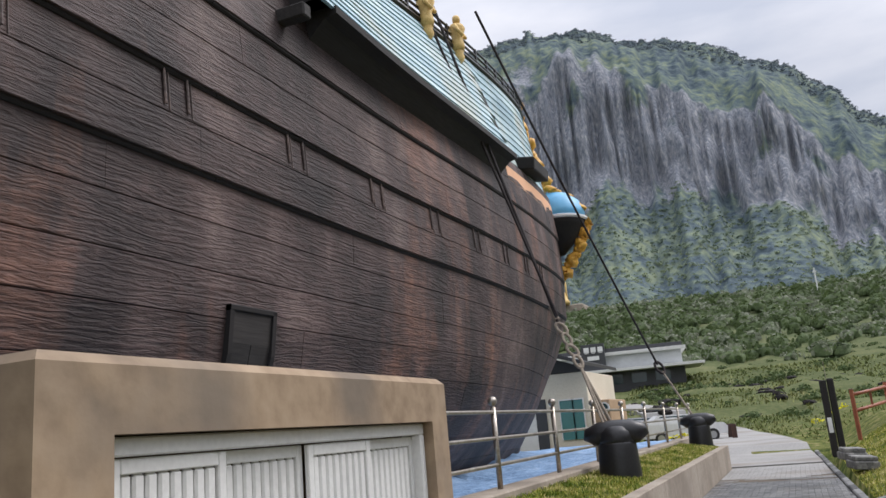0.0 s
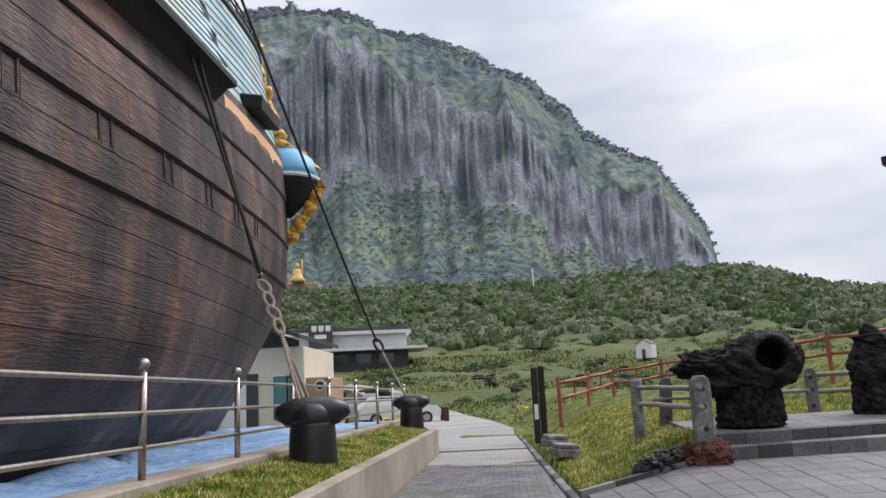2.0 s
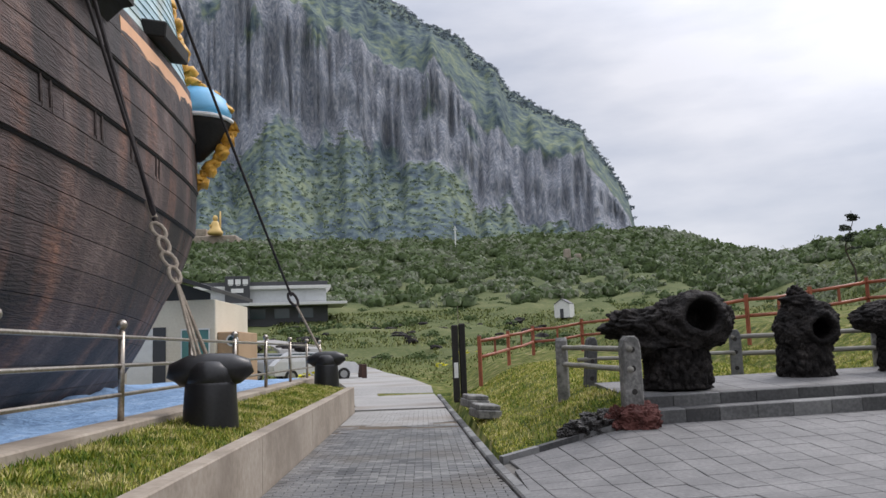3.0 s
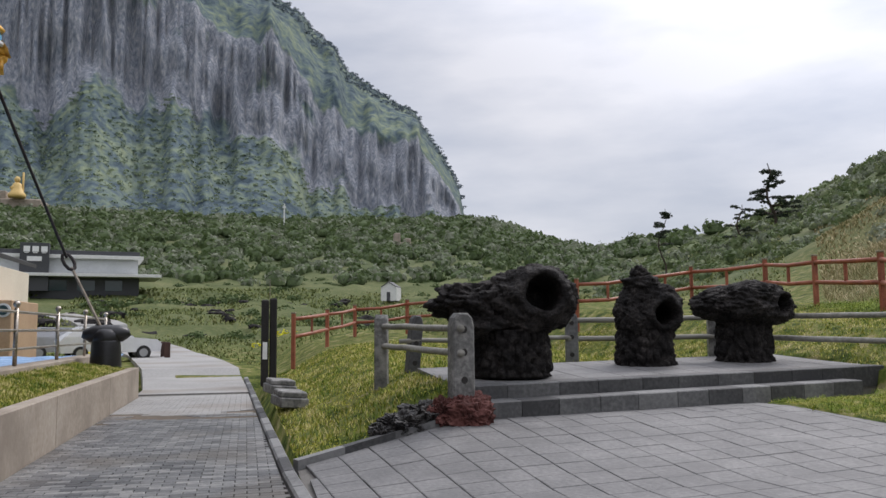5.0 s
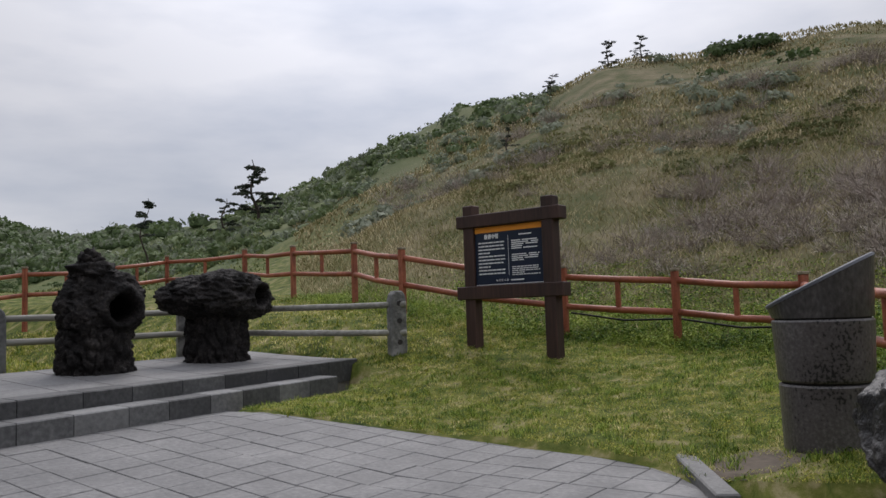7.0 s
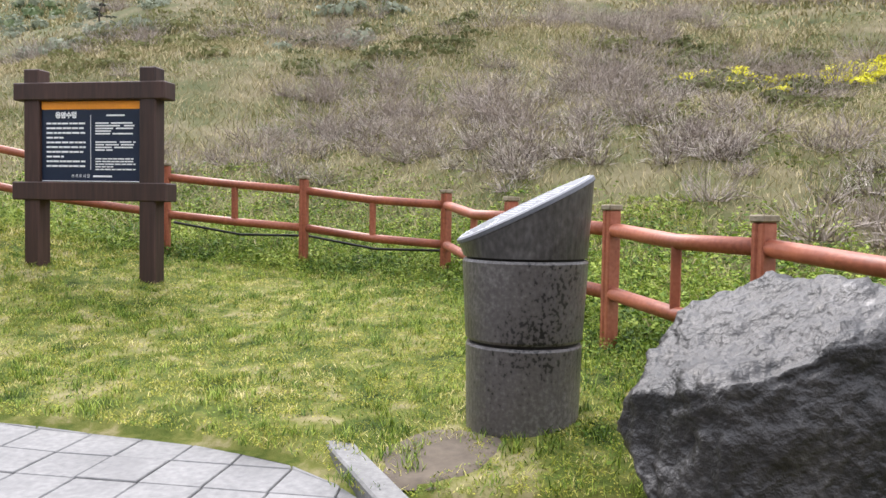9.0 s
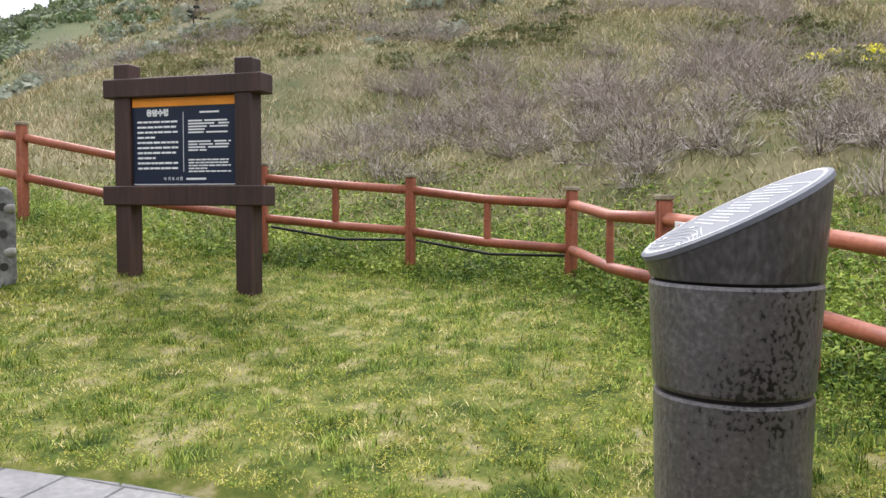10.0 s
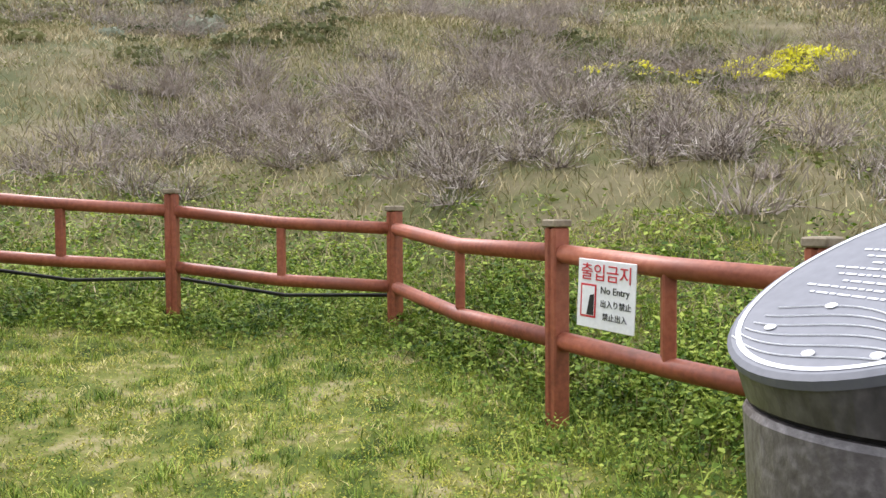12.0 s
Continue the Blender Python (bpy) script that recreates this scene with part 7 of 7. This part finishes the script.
def cores(cx, cy, cz, rx, rz, material, name, label):
    """Dense dark middles of bushes."""
    bm = bmesh.new()
    bmesh.ops.create_icosphere(bm, subdivisions=1, radius=1.0)
    bm.verts.index_update()
    sv = np.array([p.co[:] for p in bm.verts])
    sf = np.array([[q.index for q in f.verts] for f in bm.faces])
    bm.free()
    n = len(cx)
    sc = gen.uniform(0.62, 0.92, (n, len(sv)))
    v = sv[None] * sc[:, :, None] * np.stack([rx, rx, rz], 1)[:, None, :] + np.stack([cx, cy, cz], 1)[:, None, :]
    t = sf[None] + (np.arange(n) * len(sv))[:, None, None]
    up = np.broadcast_to(sv[None] * 0.8 + np.array([0, 0, 0.75]), v.shape).reshape(-1, 3)
    up = up / np.linalg.norm(up, axis=1)[:, None]
    return tagged(new(name, fast_mesh(name, v.reshape(-1, 3), t.reshape(-1, 3), material, up)), label, "shrub", kind="stuff")


def clear_of_buildings(x, y):
    return ~((np.abs(x + 20) < 18) & (np.abs(y - 113) < 16)) & ~((np.abs(x - 18) < 5) & (y > 84) & (y < 116))


# scrub woods under the mountain
x, y, r = polar(-40, 33, 126, 330, 3700, 0.62)
ok = clear_of_buildings(x, y)
x, y, r = x[ok], y[ok], r[ok]
rad = gen.uniform(1.3, 3.4, len(x)) * np.clip(r / 230, 0.75, 1.2)
z = land(x, y) + rad * 0.25
half = gen.uniform(0, 1, len(x)) < 0.62
for sel, mt, nm, lb in ((half, "leaf", "scrub_wood", "dense dark green scrub wood on the low hill"), (~half, "leaf_grey", "grey_scrub", "grey-green wind-clipped scrub on the low hill")):
    cores(x[sel], y[sel], z[sel], rad[sel], rad[sel] * 0.75, M["leaf"], nm + "_core", "shaded inner growth of the scrub")
    leaves(x[sel], y[sel], z[sel], rad[sel] * 1.05, rad[sel] * 0.9, 46, 0.20, M[mt], nm, lb)
# hedges and lone bushes in the fields
x, y, r = polar(-20, 27, 58, 150, 330, 0.8)
ok = clear_of_buildings(x, y) & (np.abs(x - np.interp(y, [p[1] for p in ROAD_C], [p[0] for p in ROAD_C])) > 4)
x, y, r = x[ok], y[ok], r[ok]
rad = gen.uniform(0.4, 1.5, len(x))
leaves(x, y, land(x, y) + 0.1, rad, rad * 0.6, 80, 0.16, M["leaf"], "field_bush", "low bushes and hedges scattered over the pasture")
x, y = np.array([-16.0, -14, -12.5, -10.5, -8, -6, -4, -26, -30, -2, 0]), np.array([101.0, 103, 104, 104, 105, 106, 108, 99, 98, 110, 112])
rad = gen.uniform(1.2, 2.2, len(x))
leaves(x, y, land(x, y), rad, rad * 0.8, 130, 0.15, M["leaf"], "garden_hedge", "dark garden shrubs before the cafe")
# scrub along the ridge of the right-hand hill
x, y, r = polar(24, 57, 52, 125, 760, 0.9)
az = np.degrees(np.arctan2(x - HX, y - HY))
ok = r > np.interp(az, [24, 36, 45, 57], [90, 52, 52, 54])
x, y, r, az = x[ok], y[ok], r[ok], az[ok]
rad = gen.uniform(0.5, 1.5, len(x)) * np.clip(r / 80, 0.7, 1.4)
half = gen.uniform(0, 1, len(x)) < 0.5
z = land(x, y) + rad * 0.1
for sel, mt, nm, lb in ((half, "leaf", "ridge_scrub", "dark green scrub along the hill ridge"), (~half, "leaf_grey", "ridge_grey_scrub", "grey-leaved scrub along the hill ridge")):
    cores(x[sel], y[sel], z[sel], rad[sel], rad[sel] * 0.7, M["leaf"], nm + "_core", "shaded inner growth of the ridge scrub")
    leaves(x[sel], y[sel], z[sel], rad[sel] * 1.05, rad[sel] * 0.85, 90, 0.16, M[mt], nm, lb)
x, y, r = polar(42, 72, 24, 60, 120, 1.0)
ok = np.array([noise.noise((p * 0.1, q * 0.1, 15.0)) > 0.05 for p, q in zip(x, y)])
x, y = x[ok], y[ok]
rad = gen.uniform(0.4, 1.2, len(x))
leaves(x, y, land(x, y), rad, rad * 0.7, 150, 0.13, M["leaf_grey"], "slope_bush", "scattered grey-green bushes on the slope")
x, y, r = polar(66, 100, 48, 62, 14, 1.0)
fx, fy, _ = polar(67.6, 71.2, 59, 62, 16, 1.0)
x, y = np.concatenate([x, fx]), np.concatenate([y, fy])
rad = gen.uniform(0.6, 1.4, len(x))
leaves(x, y, land(x, y), rad, rad * 0.7, 150, 0.13, M["leaf"], "crest_bush", "dark bushes on the hill crest")
# yellow bloom
x, y, r = polar(87.5, 103, 24, 29.5, 190, 1.0)
keep_ = np.abs(r - 24.6 - 0.22 * (np.degrees(np.arctan2(x - HX, y - HY)) - 88)) < 1.5
x, y = x[keep_], y[keep_]
rad = gen.uniform(0.12, 0.45, len(x))
leaves(x, y, land(x, y) + 0.1, rad, rad * 0.6, 50, 0.15, M["yellow_bloom"], "yellow_bloom", "patch of yellow bloom on the slope")
x, y = np.array([2.4, 3.0, 3.8, 1.2, -5.5, -6.2]), np.array([62.0, 64, 61, 58, 43, 44])
rad = gen.uniform(0.4, 0.8, len(x))
leaves(x, y, land(x, y) + 0.1, rad, rad * 0.8, 80, 0.15, M["yellow_bloom"], "yellow_shrub", "yellow flowering shrubs beside the lane")


def twig_bush(cx, cy, rad, n):
    V, T = [], []
    k = 0
    for i in range(len(cx)):
        z0 = float(land(cx[i], cy[i]))
        for _ in range(n):
            a, el = gen.uniform(0, 2 * math.pi), gen.uniform(0.25, 1.35)
            d = np.array([math.cos(a) * math.cos(el), math.sin(a) * math.cos(el), math.sin(el)])
            p = np.array([cx[i], cy[i], z0]) + np.array([math.cos(a), math.sin(a), 0]) * gen.uniform(0, 0.5) * rad[i]
            w = 0.007 * (1 + rad[i])
            for _s in range(3):
                d = d + gen.normal(0, 0.33, 3)
                d /= np.linalg.norm(d)
                q = p + d * rad[i] * gen.uniform(0.22, 0.48)
                o = np.cross(d, gen.normal(0, 1, 3))
                o /= np.linalg.norm(o)
                V += [p - o * w, p + o * w, q]
                T.append((k, k + 1, k + 2))
                k += 3
                p, w = q - d * 0.01, w * 0.75
    return np.array(V), np.array(T)


x, y, r = polar(44, 124, 10, 46, 850, 0.85)
keep_ = np.array([noise.noise((p * 0.16, q * 0.16, 4.0)) > -0.02 for p, q in zip(x, y)]) & beyond_foot(x, y, 4.6)
x, y = x[keep_], y[keep_]
rad = gen.uniform(0.45, 1.1, len(x)) * np.clip(np.hypot(x - 7, y - 10) / 16, 0.6, 1.1)
v, t = twig_bush(x, y, rad, 85)
tagged(new("dry_brush", fast_mesh("dry_brush", v, t, M["twig"])), "leafless grey-brown brushwood on the slope", "shrub", kind="stuff")


def thicket(a0, a1, r0, r1, n, label):
    x, y, r = polar(a0, a1, r0, r1, n, 1.0)
    ok = beyond_foot(x, y, 4.2)
    x, y = x[ok], y[ok]
    v, t = twig_bush(x, y, gen.uniform(0.28, 0.62, len(x)), 80)
    tagged(new("dry_thicket", fast_mesh("dry_thicket", v, t, M["twig_pale"])), label, "shrub", kind="stuff")


M["twig_pale"] = surf("bleached_twig", [(0.3, (0.11, 0.085, 0.07)), (0.5, (0.29, 0.245, 0.21)), (0.72, (0.56, 0.50, 0.44))], 1.5, 12, 0.9, 0, spec=0.2, island=0.5)
for a0, a1, r0, r1, n in ((62, 76, 17, 24, 30), (73, 82, 13.5, 18, 22), (84, 90, 14, 18, 20), (93, 104, 13.5, 17, 10), (76, 92, 20, 27, 36)):
    thicket(a0, a1, r0, r1, n, "thicket of bleached leafless brushwood on the slope")
# low dark heath between the thickets
for a0, a1, r0, r1, n in ((84, 97, 22, 31, 70), (64, 76, 28, 38, 50), (50, 62, 30, 42, 50)):
    x, y, r = polar(a0, a1, r0, r1, n, 1.0)
    rad = gen.uniform(0.25, 0.75, len(x))
    leaves(x, y, land(x, y) + 0.02, rad * 1.3, rad * 0.55, 110, 0.10, M["heath"], "low_heath", "low dark olive heath patches on the slope")


def pine(at, h, seed, lean, tiers, start=0.42, thick=1.0, reach=1.0):
    """A wind-bent pine: bent trunk, limbs and flat tufts of needles."""
    r = random.Random(seed)
    t = thing("pine_tree", "wind-bent dark pine on the hillside", "tree", "hillside pines", at=at)
    pts = [(lean * (k / 8) ** 2 * h * 0.3 + 0.06 * h * math.sin(k * 1.1), 0, h * k / 8 - 0.2) for k in range(9)]
    tr = Shape().tube(pts, [0.028 * thick * h * (1 - 0.8 * k / 8) for k in range(9)], 7)
    cxs, cys, czs, rs = [], [], [], []
    for k in range(tiers):
        u = start + (0.98 - start) * k / max(1, tiers - 1) + r.uniform(-0.05, 0.02)
        b = Vector(pts[min(8, int(u * 8))])
        a = r.uniform(0, 6.28)
        L = h * reach * (0.36 - 0.22 * (u - start) / (0.98 - start)) * r.uniform(0.25, 1.25)
        e = b + Vector((math.cos(a) * L, math.sin(a) * L, h * r.uniform(-0.02, 0.1)))
        tr.tube([b, b.lerp(e, 0.5) + Vector((0, 0, 0.03 * h)), e], [0.012 * h, 0.008 * h, 0.004 * h], 5)
        for f_ in (0.6, 1.0):
            c = b.lerp(e, f_)
            cxs.append(c.x), cys.append(c.y), czs.append(c.z), rs.append(h * r.uniform(0.055, 0.10) * (0.6 + 0.4 * reach))
    part("trunk", tr, M["bark"], t)
    rs = np.array(rs)
    crown = leaves(np.array(cxs), np.array(cys), np.array(czs), rs, rs * 0.45, 60, 0.22, M["pine"], "crown", "", "crown")
    for key in ("kind", "category"):
        del crown[key]
    crown.parent = t
    return t


def at_az(a, r_):
    x, y = HX + r_ * math.sin(radians(a)), HY + r_ * math.cos(radians(a))
    return (x, y, float(land(x, y)))


for x, y, top, args in ((44.0, 85.0, 14.5, (1, 0.1, 12, 0.62, 0.55, 0.42)), (52.4, 77.4, 18.3, (2, -0.3, 26, 0.25, 1.1, 1.0)), (49.4, 79.0, 14.2, (3, 0.3, 14, 0.15, 1.2, 1.2))):
    z = float(land(x, y))
    sd, ln, tiers, st, th, rc = args
    pine((x, y, z), max(2.2, top - z), sd, ln, tiers, st, th, rc)
pine(at_az(53.0, 40), 2.0, 4, 0.2, 7)
for a, h, sd in ((60.5, 2.4, 5), (62.8, 2.2, 6), (56.5, 2.0, 7)):
    pine(at_az(a, 61), h, sd, 0.5, 18, 0.2, 1.0, 0.9)


def mountain_trees():
    """Tree crowns over the wooded parts of the mountain."""
    me = bpy.data.objects["mountain"].data
    n = len(me.vertices)
    co = np.zeros(n * 3, np.float32)
    me.vertices.foreach_get("co", co)
    co = co.reshape(-1, 3)
    cols = 402
    ring = np.arange(n) // cols
    az = np.degrees(np.arctan2(co[:, 0], co[:, 1]))
    woods = (ring < 58) & (ring > 1) & (az > -26) & (az < 18)
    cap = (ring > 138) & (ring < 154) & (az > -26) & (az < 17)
    for where, count, mt, nm, lb in ((woods, 7000, "hazed_mountain_leaf", "mountain_foliage", "ragged foliage of the mountain woods"), (cap, 2600, "hazed_high_leaf", "summit_foliage", "ragged dark foliage on the mountain top")):
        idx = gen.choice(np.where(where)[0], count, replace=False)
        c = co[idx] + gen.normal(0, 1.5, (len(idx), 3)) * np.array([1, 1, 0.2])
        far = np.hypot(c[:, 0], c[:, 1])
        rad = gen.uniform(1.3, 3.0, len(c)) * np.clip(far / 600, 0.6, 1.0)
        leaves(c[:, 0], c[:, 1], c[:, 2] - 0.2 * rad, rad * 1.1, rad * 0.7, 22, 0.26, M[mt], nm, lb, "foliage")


# distance haze is painted into both leaf colours: blue on the summit, pale below
M["hazed_high_leaf"] = surf("hazed_summit_leaf", [(0.3, (0.09, 0.12, 0.152)), (0.5, (0.122, 0.156, 0.182)), (0.72, (0.16, 0.195, 0.205))], 0.02, 0.3, 0.9, 0)
M["hazed_mountain_leaf"] = surf("hazed_mountain_leaf", [(0.36, (0.08, 0.118, 0.098)), (0.5, (0.145, 0.195, 0.13)), (0.64, (0.235, 0.28, 0.15))], 0.018, 0.2, 0.9, 0)
mountain_trees()
rubble = Shape()
for k in range(60):
    a, r_ = random.Random(k).uniform(-16, 8), random.Random(k + 99).uniform(70, 104)
    p = at_az(a, r_)
    w = random.Random(k + 7).uniform(0.25, 0.7)
    rubble.blob((p[0], p[1], p[2] + 0.1), (w * 1.5, w, w * 0.7), 0.4, 2, k)
tagged(new("field_stone", rubble.mesh("field_stone", M["lava"])), "dark loose field stones in broken walls", "stone", kind="stuff")

# ---- paving pieces ----
plaza = thing("plaza", "plaza of square grey stone slabs", "pavement", kind="structure")
bed = Shape()
gx, gy = np.linspace(1.0, 8.2, 25), np.linspace(2.0, 15.9, 45)
v = [(x, y, float(plaza_z(x, y)) - 0.035) for x in gx for y in gy]
f = []
for i in range(24):
    for j in range(44):
        if in_plaza(gx[i] + 0.15, gy[j] + 0.15) or in_plaza(gx[i], gy[j]) and in_plaza(gx[i + 1], gy[j + 1]):
            f.append((i * 45 + j, (i + 1) * 45 + j, (i + 1) * 45 + j + 1, i * 45 + j + 1))
part("slab_bed", bed.add(v, f), M["bed"], plaza)
TS, ROT = 0.36, radians(4)
ca, sa = math.cos(ROT), math.sin(ROT)
rest, count = Shape(), 0
TILE_F = [(0, 1, 5, 4), (1, 2, 6, 5), (2, 3, 7, 6), (3, 0, 4, 7), (4, 5, 9, 8), (5, 6, 10, 9), (6, 7, 11, 10), (7, 4, 8, 11), (8, 9, 10, 11)]


def slab_verts(cx, cy, hx, hy, zf, drop, ca=1.0, sa=0.0, edge=0.006, clip=False):
    out = []
    for lv, (ins, dz) in enumerate(((0, -drop), (0, -edge), (edge, 0))):
        for sx, sy in ((-1, -1), (1, -1), (1, 1), (-1, 1)):
            u, w = sx * (hx - ins), sy * (hy - ins)
            px_, py_ = cx + u * ca - w * sa, cy + u * sa + w * ca
            if clip:
                py_ = min(py_, plaza_back(px_) - 0.01)
                px_ = min(max(px_, 1.07), plaza_edge(py_))
            out.append((px_, py_, zf(px_, py_) + dz))
    return out


cells = []
for i in range(-8, 30):
    for j in range(-6, 48):
        u, w = 1.0 + TS * i, 1.6 + TS * j + 0.35 * TS * noise.noise((i * 0.83 + 0.4, 2.0, 0.0))
        cx_, cy_ = 1.0 + (u - 1.0) * ca - (w - 8) * sa, 8 + (u - 1.0) * sa + (w - 8) * ca
        if cy_ > 2.2 and cy_ < plaza_back(cx_) + 0.3 and 0.95 < cx_ < plaza_edge(cy_) + 0.42 and not (1.3 < cx_ < 2.3 and 5.0 < cy_ < 5.35):
            cells.append((cx_, cy_))
cells.sort(key=lambda q: -q[1])
for cx_, cy_ in cells:
    j = 0.007 * noise.noise((cx_ * 9, cy_ * 9, 0))
    s = Shape().add(slab_verts(cx_, cy_, TS / 2 - 0.0035, TS / 2 - 0.0035, lambda a, b: float(plaza_z(a, b)) + j, 0.05, ca, sa, 0.006, True), TILE_F)
    if count < 300:
        part("slab", s, M["paver"], plaza)
        count += 1
    else:
        rest.add(s.v, s.f)
part("slab_rest", rest, M["paver"], plaza, kind="stuff")

lane = thing("lane_paving", "lane of small dark grey paver bricks, worn and stained", "pavement", kind="structure")
rest, pale, count = Shape(), Shape(), 0
solid("soil_patch", Shape().add([(WX + 0.05 + 2.5 * i / 10, 19.4 + 1.7 * j / 6 + 0.25 * noise.noise((i * 0.7, j, 0)), 0.018 + 0.012 * noise.noise((i * 0.8, j * 0.8, 3))) for i in range(11) for j in range(7)], [(i * 7 + j, (i + 1) * 7 + j, (i + 1) * 7 + j + 1, i * 7 + j + 1) for i in range(10) for j in range(6)]), M["soil"], "brown soil washed over the lane", "soil", kind="structure", smooth=True)
for j in range(150):
    y = 8.2 + 0.113 * j
    if y > 25.4:
        break
    xl = WX + 0.03
    xr = float(np.interp(y, [2, 11.5, 14, 21, 31], [1.02, 1.0, 0.88, 0.70, 0.46])) - 0.07
    x = xl - (0.11 if j % 2 else 0)
    while x < xr - 0.05:
        a, b = max(x, xl), min(x + 0.218, xr)
        dz = 0.026 + 0.006 * noise.noise((x * 1.3, y * 1.3, 0)) + 0.003 * noise.noise((x * 9, y * 9, 4))
        s = Shape().add(slab_verts((a + b) / 2, y, (b - a) / 2 - 0.002, 0.0545, lambda p, q: dz, 0.05, 1, 0, 0.004), TILE_F)
        if 19.3 < y < 21.2 and noise.noise((x * 0.9, y * 1.4, 6.0)) > -0.22 + 0.5 * abs(y - 20.2):
            x += 0.222
            continue
        if y > 20.6:
            pale.add(s.v, s.f)
        elif 10.5 < y < 13.2 and count < 300:
            part("paver_brick", s, M["sett"], lane)
            count += 1
        else:
            rest.add(s.v, s.f)
        x += 0.222
part("paver_rest", rest, M["sett"], lane, kind="stuff")
part("pale_paver_rest", pale, M["road"], lane, kind="stuff")
